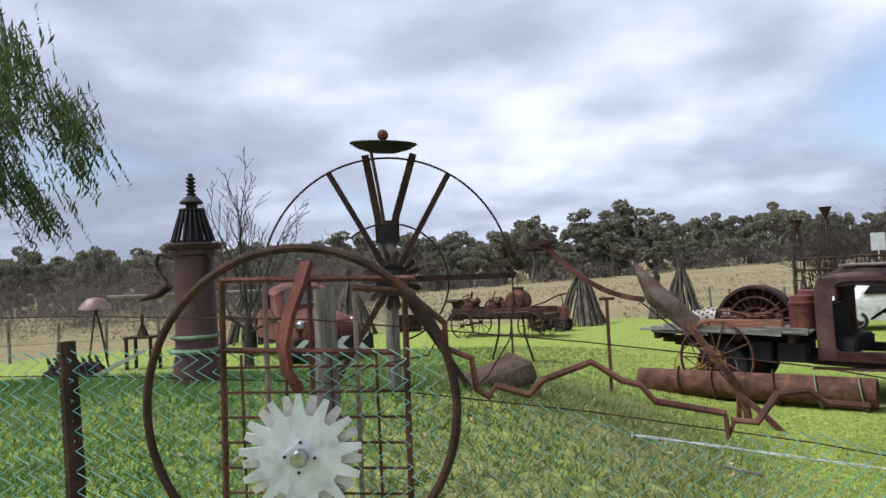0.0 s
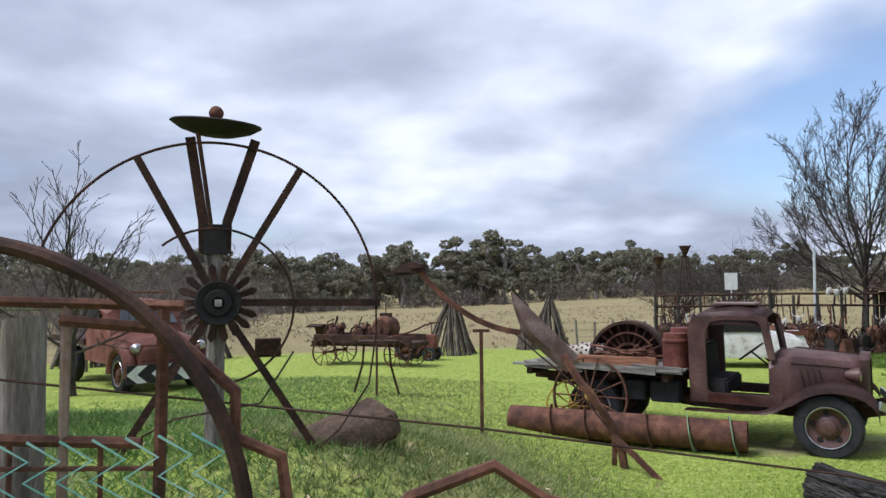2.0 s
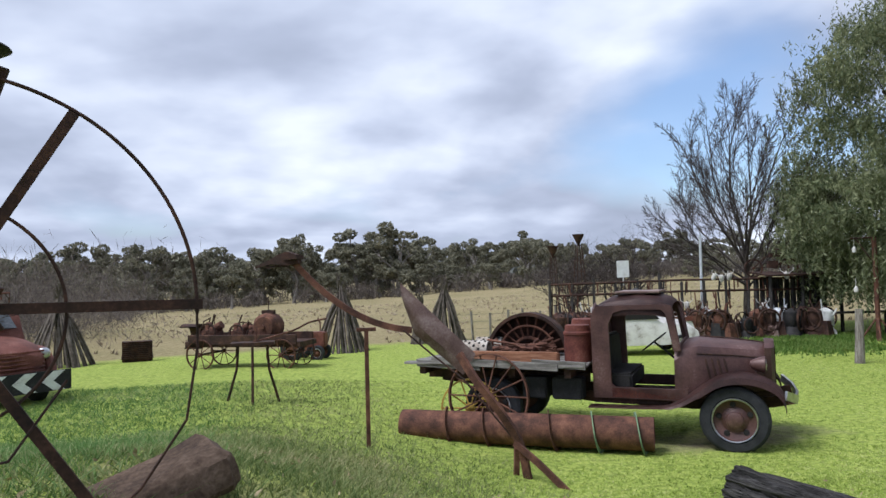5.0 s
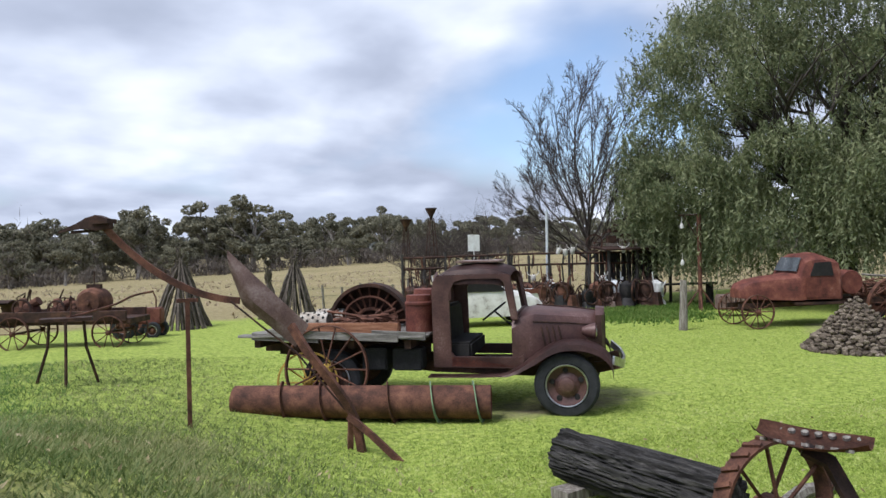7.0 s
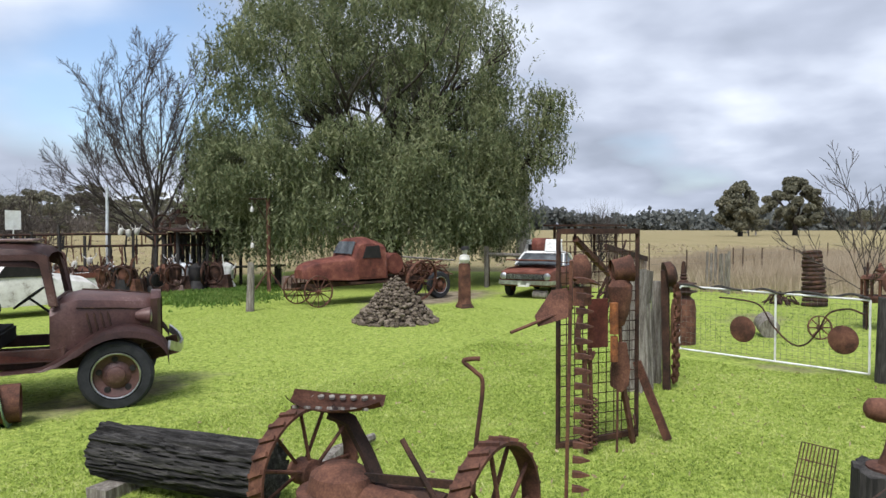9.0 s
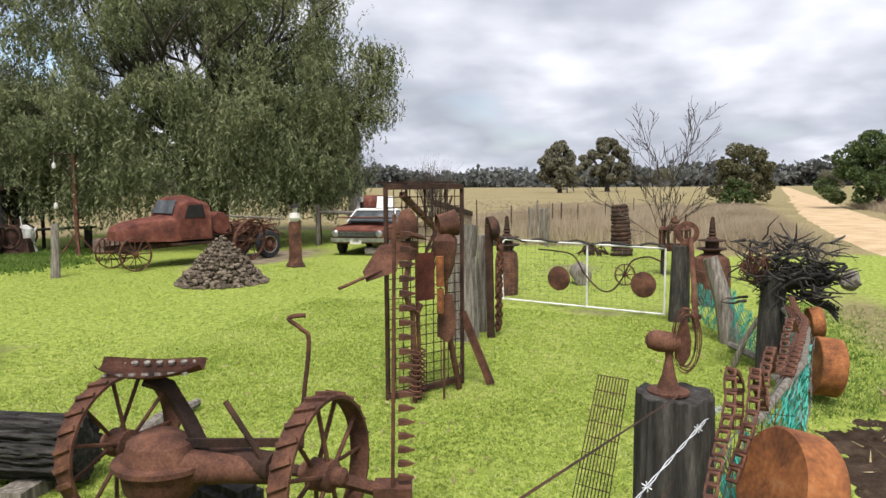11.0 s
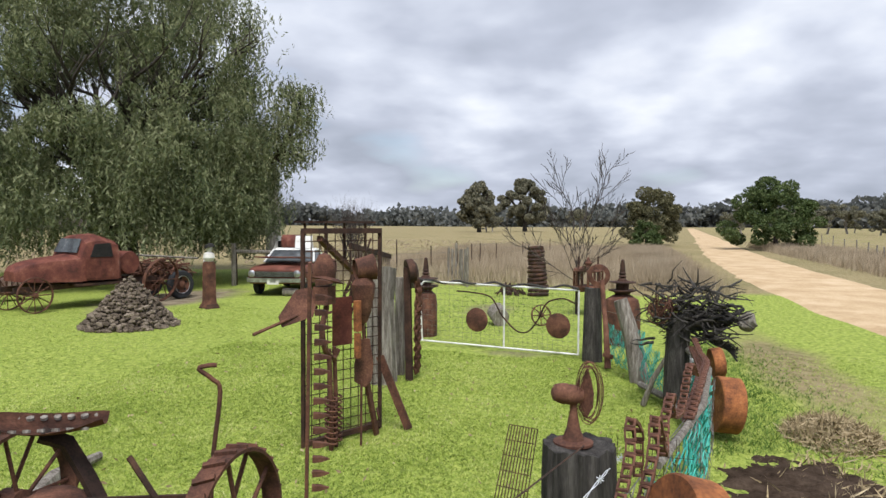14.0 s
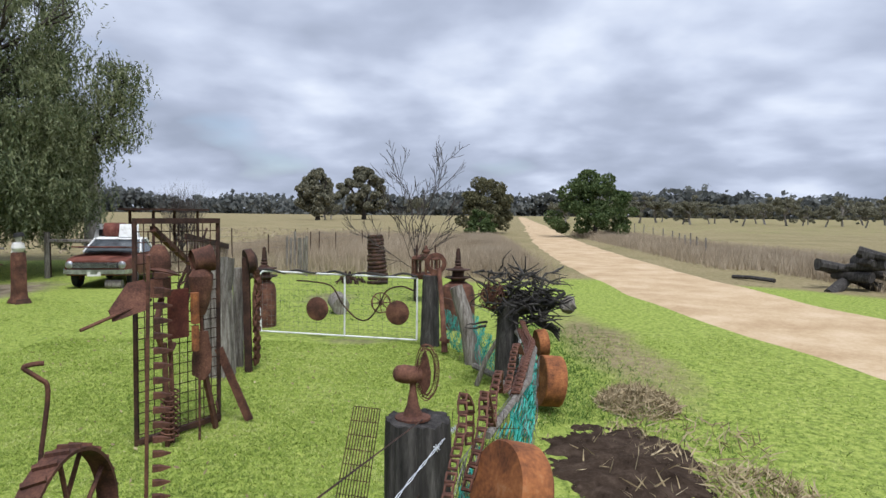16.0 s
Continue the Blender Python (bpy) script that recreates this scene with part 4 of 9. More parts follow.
def bush_tree(x, y, h, w, mat, label, seed, peak=0.0):
    r2, rnd2 = np.random.default_rng(seed), random.Random(seed)
    t = thing("bushy_tree", pose(x, y, ground_at(x, y)), label, "tree")
    bm = bmesh.new()
    tube(bm, [(0, 0, -0.2), (0.05, 0, h * 0.3), (0, 0.1, h * 0.6)], [0.22, 0.16, 0.08], 7)
    part("trunk", bm, BARK, t)
    blobs = []
    for k in range(48):
        a, u = rnd2.uniform(0, 6.3), rnd2.uniform(0.02, 0.95)
        rr = w * 0.5 * math.sqrt(max(0.03, 1 - u ** (1.7 - peak))) * rnd2.uniform(0.55, 0.95)
        blobs.append(((math.cos(a) * rr, math.sin(a) * rr, h * (0.1 + 0.84 * u)), h * rnd2.uniform(0.09, 0.17)))
    crown = new("crown", leaf_mesh("crown", leaf_cloud(blobs, 480, r2), 0.26, mat, 0.2, 1.8, seed))
    crown.parent = t


bush_tree(79, -2.2, 6.2, 7.0, LEAF_OLIVE, "rounded olive-brown bushy tree beside the road", 61)
bush_tree(74, -1.4, 2.6, 3.6, LEAF_BUSH, "low green bush at the foot of a roadside tree", 62)
bush_tree(68, -12.0, 6.5, 9.4, LEAF_BUSH, "dense dark green bushy tree beside the road", 63, 0.5)

# far wooded ridge right round the view, its haze mixed into the leaf colour
ridge = []
rr_ = np.random.default_rng(5)
for az in np.arange(-70, 135, 0.28):
    d = 620 + 60 * math.sin(az * 0.21)
    top = 16 + 5 * math.sin(az * 0.13 + 1) + 3.0 * math.sin(az * 0.7)
    if az < 50:
        top *= 0.75
    for j in range(9):
        z = rr_.uniform(-3, top)
        ridge.append((d * math.sin(radians(az + rr_.uniform(-0.3, 0.3))) + rr_.normal(0, 8), d * math.cos(radians(az)) + rr_.normal(0, 8), z))
ridge = np.repeat(np.array(ridge), 7, 0) + rr_.normal(0, 1.0, (len(ridge) * 7, 3)) * np.array([4, 4, 2.0])
tagged(new("far_woods", leaf_mesh("far_woods", np.concatenate([ridge, ridge + np.array([2.1, 1.3, 0.4])]), 4.2, LEAF_HAZED, 0, 1.3, 6)), "dark wooded ridge on the horizon, haze in its leaf colour", "woods", "", "stuff")
# grey winter brush and poplars under the tree line
br, br_near = [], []
for k in range(420):
    az = rr_.uniform(-60, 62)
    d = rr_.uniform(105, 150) if az > -12 else rr_.uniform(32, 90)
    h = (rr_.uniform(1.2, 3.4) if az > -12 else rr_.uniform(1.5, 4.2)) * (1.0 if az < 40 else 0.7)
    c = np.array([2 + d * math.sin(radians(az)), 2 + d * math.cos(radians(az)), ground_at(2 + d * math.sin(radians(az)), 2 + d * math.cos(radians(az)))])
    q = rr_.normal(0, 1, (170, 3)) * np.array([h * 0.40, h * 0.40, 0]) + np.stack([0 * np.arange(170), 0 * np.arange(170), rr_.uniform(0, h, 170)], -1)
    (br if az > -12 else br_near).append(c + q)
near_twigs = np.repeat(np.concatenate(br_near), 3, 0)
near_twigs = near_twigs + rr_.normal(0, 0.35, near_twigs.shape)
tagged(new("near_brush", leaf_mesh("near_brush", near_twigs, 0.55, BRUSH, -0.6, 26.0, 13)), "grey leafless scrub beyond the garden fence", "brush", "", "stuff")
tagged(new("brush", leaf_mesh("brush", np.concatenate(br), 0.85, BRUSH, -0.9, 9.0, 3)), "grey leafless brush below the gums", "brush", "", "stuff")


def she_oak(x, y):
    """A wispy drooping tree of fine needles at the edge of the garden."""
    t = thing("she_oak", pose(x, y, ground_at(x, y) - 0.05), "wispy grey-green drooping she-oak", "tree")
    rnd2, r2 = random.Random(9), np.random.default_rng(9)
    bm, ends = bmesh.new(), []
    tube(bm, bezier((0, 0, 0), (0.1, 0, 1.3), (-0.1, 0.1, 2.5), (0.2, 0, 3.6), 8), [0.16 - 0.012 * k for k in range(9)], 8)
    for k in range(12):
        a = rnd2.uniform(0, 6.3)
        branchy(bm, (0, 0, rnd2.uniform(1.0, 3.4)), (math.cos(a), math.sin(a), rnd2.uniform(0.0, 0.9)), 1.3, 0.03, 2, rnd2, 0.5, 0.05, 3, 4, 0.2, ends)
    part("trunk", bm, BARK, t)
    c = []
    for p, d in ends:
        if rnd2.random() < 0.08:
            continue
        for s in range(34):
            o = r2.normal(0, 0.16, 3)
            for j in range(9):
                c.append((p.x + o[0] + d.x * 0.03 * j, p.y + o[1] + d.y * 0.03 * j, p.z + o[2] - 0.055 * j))
    crown = new("crown", leaf_mesh("crown", np.array(c), 0.12, LEAF_BUSH, 1.0, 5, 8))
    crown.parent = t


she_oak(-7.25, 7.3)

# ---- the vintage flatbed truck ----
def wheel_parts(t, m, R, width, rim_r, rim_mat, spokes=0, holes=5, tyre_mat=RUBBER, name="wheel"):
    """A tyred wheel with its axle along m's y axis: tyre, dished rim, hub cap."""
    w = thing(name, m, "", "")
    w.parent = t
    k = pose(0, 0, 0, 90, 0, 0)
    h = width / 2
    bm = bmesh.new()
    lathe(bm, [(rim_r, -h * 0.7), (rim_r * 1.1, -h), (R * 0.90, -h), (R * 0.98, -h * 0.75), (R, -h * 0.3), (R, h * 0.3), (R * 0.98, h * 0.75), (R * 0.90, h), (rim_r * 1.1, h), (rim_r, h * 0.7), (rim_r, -h * 0.7)], k, 36)
    part("tyre", bm, tyre_mat, w)
    bm = bmesh.new()
    lathe(bm, [(rim_r * 1.04, h * 0.95), (rim_r * 0.97, h * 1.0), (rim_r * 0.93, h * 0.6), (rim_r * 0.62, h * 0.25), (rim_r * 0.40, h * 0.55), (rim_r * 0.38, h * 0.9), (rim_r * 0.26, h * 1.05), (0, h * 1.1)], k, 32)
    lathe(bm, [(rim_r * 1.04, -h * 0.95), (rim_r * 0.9, -h * 0.5), (rim_r * 0.3, -h * 0.4), (0, -h * 0.4)], k, 24)
    rim = part("rim", bm, rim_mat, w)
    # slots are not cut: dark discs paint the shade inside them
    bm = bmesh.new()
    for j in range(holes):
        a = 2 * math.pi * j / holes + 0.4
        lathe(bm, [(0, 0.012), (rim_r * 0.13, 0.010), (rim_r * 0.15, -0.01)], k @ pose(math.cos(a) * rim_r * 0.74, math.sin(a) * rim_r * 0.74, h * 0.47), 10)
    part("slot", bm, SHADE_AND_SEAT, rim, "dark discs for the shade in the rim slots")
    bm = bmesh.new()
    hoop(bm, k @ pose(0, 0, h * 0.97), rim_r * 1.0, 0.012, 36, 5)
    part("rim_edge", bm, CHROME, rim, "worn bright rim edge")
    return w


TRUCK = pose(6.44, 10.86, 0, 0, 0, -36)
truck = thing("flatbed_truck", TRUCK, "rust-brown 1930s flatbed truck with missing doors", "truck")


def cab_section(x, half, z0, z1, roof, n=7):
    """A cab cross-section at x: sides upright, top rounded over."""
    pts = [(x, -half, z0), (x, -half, z1)]
    for k in range(1, n):
        a = math.pi * k / n
        pts.append((x, -half * math.cos(a) * (0.98), z1 + (roof - z1) * math.sin(a) ** 0.55))
    pts += [(x, half, z1), (x, half, z0)]
    return [Vector(p) for p in pts]


# roof shell
bm = bmesh.new()
secs = []
for x, half, z1, top in ((-1.80, 0.60, 1.60, 1.76), (-1.74, 0.66, 1.72, 1.90), (-1.58, 0.69, 1.78, 1.99), (-1.2, 0.70, 1.80, 2.03), (-0.95, 0.69, 1.79, 2.01), (-0.80, 0.67, 1.76, 1.96), (-0.73, 0.64, 1.74, 1.89)):
    secs.append(cab_section(x, half, z1 - 0.06, z1, top)[0:])
loft(bm, secs, cap=False, closed=False)
bmesh.ops.solidify(bm, geom=bm.faces[:], thickness=0.025)
part("roof", bm, RUST_PLUM, truck)
bm = bmesh.new()
box(bm, (-1.22, 0, 2.035), (0.62, 0.86, 0.03))
bmesh.ops.bevel(bm, geom=bm.edges[:], offset=0.012, segments=2, affect="EDGES")
part("roof_insert", bm, RUST_PALE, truck, "pale grey weathered roof insert")
# back wall, rear quarter, sills, cowl, pillars
bm = bmesh.new()
slab(bm, [(-0.66, 0.62), (0.66, 0.62), (0.67, 1.66), (0.60, 1.82), (0.42, 1.9), (0.42, 1.45), (-0.42, 1.45), (-0.42, 1.9), (-0.60, 1.82), (-0.67, 1.66)], 0.03, pose(-1.79, 0, 0, 90, 0, 90))
slab(bm, [(-0.42, 1.74), (0.42, 1.74), (0.42, 1.86), (-0.42, 1.86)], 0.03, pose(-1.79, 0, 0, 90, 0, 90))
part("cab_back", bm, RUST_PLUM, truck)
for s in (-1, 1):
    bm = bmesh.new()
    slab(bm, [(-1.80, 0.60), (-0.55, 0.60), (-0.55, 0.80), (-0.62, 0.74), (-1.50, 0.74), (-1.56, 0.80), (-1.58, 1.62), (-1.50, 1.78), (-1.35, 1.82), (-0.86, 1.82), (-0.80, 1.76), (-0.72, 1.25), (-0.62, 1.25), (-0.72, 1.86), (-0.84, 1.88), (-1.74, 1.86), (-1.81, 1.7)], 0.05, pose(0, s * 0.69, 0, 90, 0, 0))
    bmesh.ops.bevel(bm, geom=[e for e in bm.edges], offset=0.012, segments=2, affect="EDGES")
    part("door_frame", bm, RUST_PLUM, truck, "open door opening with rounded corners")
    bm = bmesh.new()
    slab(bm, [(-1.54, 0.62), (-0.60, 0.62), (-0.60, 0.745), (-1.54, 0.745)], 0.03, pose(0, s * 0.70, 0, 90, 0, 0))
    part("sill", bm, RUST_RED, truck, "dark red door sill")
# cowl and bonnet, lofted from the dash to the radiator
bm = bmesh.new()
secs = []
for x, half, z0, top in ((-0.72, 0.685, 0.60, 1.30), (-0.60, 0.67, 0.60, 1.36), (-0.42, 0.60, 0.62, 1.395), (-0.12, 0.50, 0.66, 1.37), (0.16, 0.42, 0.70, 1.345), (0.36, 0.36, 0.72, 1.32), (0.42, 0.33, 0.72, 1.28)):
    z1 = top - 0.17
    ring = [(x, -half, z0), (x, -half, (z0 + z1) / 2), (x, -half, z1)]
    for k in range(1, 8):
        a = math.pi * k / 8
        ring.append((x, -half * math.cos(a), z1 + 0.17 * math.sin(a) ** 0.7))
    ring += [(x, half, z1), (x, half, (z0 + z1) / 2), (x, half, z0)]
    secs.append([Vector(p) for p in ring])
loft(bm, secs)
part("bonnet", bm, RUST_PLUM, truck)
bm = bmesh.new()
tube(bm, [(-0.44, 0, 1.40), (0.0, 0, 1.375), (0.38, 0, 1.32)], 0.012, 6)
for s in (-1, 1):
    tube(bm, [(-0.44, s * 0.607, 1.22), (0.0, s * 0.468, 1.19), (0.38, s * 0.357, 1.15)], 0.010, 6)
part("bonnet_trim", bm, RUST_DARK, truck)
for s in (-1, 1):
    for j in range(4):
        bm = bmesh.new()
        x = -0.30 + 0.075 * j
        y = s * (0.565 - 0.19 * (x + 0.3) / 0.6 + 0.004)
        lathe(bm, [(0.0, -0.19), (0.013, -0.17), (0.015, 0.15), (0.0, 0.19)], pose(x, y, 0.98, 0, -12, 0), 8)
        part("louvre", bm, RUST_DARK, truck)
bm = bmesh.new()
secs = [[Vector((x, y * w, z)) for y, z in ((-1, 1.28), (-1, 0.95), (-0.8, 0.70), (0.8, 0.70), (1, 0.95), (1, 1.28), (0.6, 1.36), (-0.6, 1.36))] for x, w in ((0.38, 0.37), (0.46, 0.34), (0.50, 0.27))]
loft(bm, secs)
grille = part("radiator", bm, RUST_PLUM, truck)
for j in range(9):
    bm = bmesh.new()
    box(bm, (0.505, -0.22 + 0.055 * j, 1.0), (0.012, 0.016, 0.52))
    part("grille_bar", bm, RUST_DARK, grille)
# wings: a curved sheet over each front wheel that runs back to the running board
for s in (-1, 1):
    bm = bmesh.new()
    line = smooth_line([(0.60, 0, 0.60), (0.56, 0, 0.78), (0.40, 0, 0.92), (0.12, 0, 0.985), (-0.18, 0, 0.93), (-0.45, 0, 0.76), (-0.68, 0, 0.60), (-0.95, 0, 0.525), (-1.85, 0, 0.505)], 5)
    secs = []
    for k, p in enumerate(line):
        u = min(1, max(0, (p.x + 0.9) / 0.5))
        yi, yo = 0.46 - 0.06 * u + 0.18 * (1 - u), 0.88
        drop_ = 0.10 * u + 0.015
        secs.append([Vector((p.x, s * yi, p.z - 0.02 * u)), Vector((p.x, s * (yi + yo) / 2, p.z + 0.015 * u)), Vector((p.x, s * (yo - 0.08), p.z)), Vector((p.x, s * (yo - 0.02), p.z - drop_ * 0.35)), Vector((p.x, s * yo, p.z - drop_))])
    loft(bm, secs, cap=False, closed=False)
    bmesh.ops.solidify(bm, geom=bm.faces[:], thickness=0.018)
    part("mudguard", bm, RUST_PLUM, truck)
    # headlamp
    lamp = thing("headlamp", pose(0.36, s * 0.50, 1.08, 0, 90, 0), "", "")
    lamp.parent = truck
    bm = bmesh.new()
    lathe(bm, [(0.0, -0.17), (0.05, -0.15), (0.085, -0.08), (0.105, 0.0), (0.11, 0.02), (0.098, 0.03)], None, 20)
    tube(bm, [(0, 0, -0.07), (0.12, 0, -0.09), (0.20, 0, -0.10)], 0.02, 6)
    part("bowl", bm, RUST_PLUM, lamp)
    bm = bmesh.new()
    lathe(bm, [(0.100, 0.012), (0.07, 0.035), (0.0, 0.045)], None, 20)
    part("lens", bm, CHROME, lamp, "dull silver lens")
    wheel_parts(truck, pose(0, s * 0.72, 0.40, 0, 0, 180 if s > 0 else 0), 0.43, 0.19, 0.27, RUST_PLUM)
    wheel_parts(truck, pose(-3.25, s * 0.74, 0.42, 0, 0, 180 if s > 0 else 0), 0.43, 0.20, 0.27, RUST_DARK)
bm = bmesh.new()
tube(bm, [(0.60, -0.80, 0.74), (0.72, -0.55, 0.66), (0.76, 0, 0.63), (0.72, 0.55, 0.66), (0.60, 0.80, 0.74)], 0.03, 8, True, (0.03, 0.11))
part("bumper", bm, CHROME, truck, "bent dull chrome bumper")
bm = bmesh.new()
for s in (-1, 1):
    tube(bm, [(0.70, s * 0.36, 0.64), (0.45, s * 0.34, 0.58), (-0.5, s * 0.36, 0.52), (-1.8, s * 0.38, 0.56), (-4.2, s * 0.40, 0.80)], 0.05, 4, True, (0.06, 0.14))
for x in (0, -3.25):
    tube(bm, [(x, -0.66, 0.40), (x, 0.66, 0.40)], 0.045, 8)
box(bm, (-0.1, 0, 0.74), (0.72, 0.40, 0.36))
box(bm, (-1.3, 0, 0.56), (1.0, 1.3, 0.06))
part("chassis", bm, RUST_DARK, truck)
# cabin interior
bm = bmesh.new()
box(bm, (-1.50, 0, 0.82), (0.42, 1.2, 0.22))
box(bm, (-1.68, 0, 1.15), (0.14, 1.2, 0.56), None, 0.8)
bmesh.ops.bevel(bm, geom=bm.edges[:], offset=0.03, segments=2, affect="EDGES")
part("bench_seat", bm, SHADE_AND_SEAT, truck, "torn dark bench seat")
bm = bmesh.new()
hoop(bm, pose(-1.10, 0.34, 1.28, 0, -38, 0), 0.21, 0.014, 28, 6)
tube(bm, [(-1.10, 0.34, 1.28), (-0.66, 0.34, 0.92)], 0.016, 6)
for a in (0.3, 2.4, 4.5):
    tube(bm, [(-1.10, 0.34, 1.28), pose(-1.10, 0.34, 1.28, 0, -38, 0) @ Vector((0.21 * math.cos(a), 0.21 * math.sin(a), 0))], 0.008, 5)
part("steering_wheel", bm, IRON, truck)
# windscreen pillars
bm = bmesh.new()
for s in (-1, 1):
    tube(bm, [(-0.66, s * 0.64, 1.30), (-0.72, s * 0.65, 1.60), (-0.78, s * 0.63, 1.86)], 0.028, 6)
tube(bm, [(-0.66, -0.64, 1.32), (-0.63, 0, 1.36), (-0.66, 0.64, 1.32)], 0.02, 6)
part("windscreen_frame", bm, RUST_PLUM, truck)
# timber deck: bearers and separate boards
bm = bmesh.new()
for x in (-2.1, -2.9, -3.7, -4.3):
    box(bm, (x, 0, 0.95), (0.09, 1.9, 0.12))
for y in (-0.45, 0.45):
    box(bm, (-3.15, y, 0.84), (2.5, 0.09, 0.12))
deck = part("deck_frame", bm, RUST_DARK, truck, "dark sagging deck bearers")
rnd = random.Random(2)
for j in range(11):
    bm = bmesh.new()
    x0 = -4.42 - rnd.uniform(0, 0.16)
    box(bm, ((x0 - 1.86) / 2, -0.93 + 0.186 * j, 1.045 + rnd.uniform(-0.008, 0.008)), (-1.86 - x0, 0.17, 0.035))
    bmesh.ops.bevel(bm, geom=bm.edges[:], offset=0.006, segments=1, affect="EDGES")
    part("board", bm, PLANK, truck)
for x, y, z, ln in ((-2.25, -0.98, 1.0, 0.75), (-3.2, -1.0, 0.96, 1.9), (-3.9, -0.97, 0.90, 1.0)):
    bm = bmesh.new()
    box(bm, (x, y, z), (ln, 0.05, 0.10), pose(0, 0, 0, 0, 2, 0))
    part("side_rail", bm, PLANK, truck)
for x, w in ((-2.15, 0.42), (-2.62, 0.36)):
    bm = bmesh.new()
    box(bm, (x, -0.66, 0.72), (w, 0.3, 0.30))
    bmesh.ops.bevel(bm, geom=bm.edges[:], offset=0.02, segments=2, affect="EDGES")
    part("side_box", bm, BLACK, truck, "dark box slung under the deck")


def drum(bm, r, h, m, ribs=2):
    prof = [(0, 0), (r * 0.97, 0), (r, 0.02)]
    for k in range(ribs):
        z = h * (k + 1) / (ribs + 1)
        prof += [(r, z - 0.02), (r * 1.035, z), (r, z + 0.02)]
    prof += [(r, h - 0.02), (r * 0.97, h), (r * 0.9, h - 0.015), (0, h - 0.015)]
    lathe(bm, prof, m, 24)


D = 1.065  # top of the deck
for x, y, r, h, lab in ((-2.06, -0.45, 0.19, 0.52, "rusty lidded milk can on the truck deck"), (-2.02, 0.0, 0.24, 0.58, "rusty drum on the truck deck")):
    bm = bmesh.new()
    lathe(bm, [(0, 0), (r, 0), (r, h * 0.72), (r * 1.05, h * 0.74), (r * 1.05, h * 0.80), (r * 0.95, h * 0.84), (r * 0.9, h), (0, h * 1.02)], None, 24)
    tube(bm, [(r, 0, h * 0.6), (r + 0.05, 0, h * 0.52), (r, 0, h * 0.42)], 0.012, 5)
    solo("milk_can", bm, RUST_RED, TRUCK @ pose(x, y, D), lab, "can")
for k, (y, z) in enumerate(((-0.42, 0.14), (0.15, 0.14))):
    t = thing("perforated_drum", TRUCK @ pose(-3.84, y, D + z, 0, 90, 8 * k), "pale perforated metal drum lying on the truck deck", "drum", "perforated drums")
    bm = bmesh.new()
    lathe(bm, [(0.11, 0), (0.14, 0), (0.14, 0.42), (0.11, 0.42), (0.11, 0)], None, 22)
    part("shell", bm, CREAM_DIRTY, t)
    # dark discs on the shell stand for the shade in its perforations
    bm = bmesh.new()
    for a in range(9):
        for z_ in range(5):
            an = 2 * math.pi * (a + 0.5 * (z_ % 2)) / 9
            lathe(bm, [(0, 0.004), (0.022, 0.002), (0.022, -0.01)], Matrix.Translation((0.141 * math.cos(an), 0.141 * math.sin(an), 0.05 + 0.08 * z_)) @ Vector((math.cos(an), math.sin(an), 0)).to_track_quat("Z", "Y").to_matrix().to_4x4(), 7)
    part("hole_row", bm, SHADE_AND_SEAT, t, "rows of dark discs for the shade in round holes")
t = thing("lugged_wheel_guard", TRUCK @ pose(-3.0, 0.25, D, 0, 0, 4), "dark arched tractor wheel guard with ribbed face", "machine part")
bm = bmesh.new()
hoop(bm, pose(0, 0, 0.02, 90, 0, 0), 0.62, 0.03, 28, 6, (0, 0.5), (0.05, 0.34))
slab(bm, [(0.60 * math.cos(math.pi * j / 20), 0.60 * math.sin(math.pi * j / 20)) for j in range(21)], 0.03, pose(0, 0.14, 0.02, 90, 0, 0))
part("arch", bm, RUST_DARK, t)
bm = bmesh.new()
for j in range(11):
    a = math.pi * (j + 0.5) / 11
    tube(bm, [(0.24 * math.cos(a), -0.02, 0.24 * math.sin(a) + 0.02), (0.58 * math.cos(a), -0.10, 0.58 * math.sin(a) + 0.02)], 0.018, 5)
hoop(bm, pose(0, -0.02, 0.02, 90, 0, 0), 0.25, 0.03, 20, 6, (0, 0.5))
hoop(bm, pose(0, -0.1, 0.02, 90, 0, 0), 0.44, 0.018, 24, 6, (0, 0.5))
part("ribs", bm, RUST, t)
bm = bmesh.new()
box(bm, (0, 0, 0), (1.35, 0.16, 0.15))
bmesh.ops.bevel(bm, geom=bm.edges[:], offset=0.015, segments=2, affect="EDGES")
rough(bm, 0.008, 6)
solo("timber_beam", bm, BEAM, TRUCK @ pose(-2.95, -0.72, D + 0.075, 0, 0, 2), "squared reddish timber beam on the truck deck", "timber")
bm = bmesh.new()
rnd = random.Random(3)
for k in range(26):
    a, b = Vector((rnd.uniform(-0.6, 0.6), rnd.uniform(-0.5, 0.2), 0.02)), Vector((rnd.uniform(-0.6, 0.6), rnd.uniform(-0.5, 0.2), rnd.uniform(0.03, 0.3)))
    tube(bm, [a, (a + b) / 2 + Vector((0, 0, 0.08)), b], rnd.uniform(0.012, 0.03), 6)
solo("scrap_iron", bm, RUST, TRUCK @ pose(-3.0, -0.1, D), "tangle of rusty scrap iron on the truck deck", "scrap", "", "stuff")


def spoked_wheel(name, m, R, mat, hub_mat, spokes, label, rim=(0.02, 0.09), cleats=0, hub_r=0.07, dish=0.06, group="", sp_r=0.012, hub_len=0.16):
    """An iron wheel with its axle along m's z axis: rim, spokes, hub, and cleats where it has them."""
    t = thing(name, m, label, "wheel", group)
    wheel_iron(t, Matrix.Identity(4), R, mat, hub_mat, spokes, rim, cleats, hub_r, dish, sp_r, hub_len)
    return t


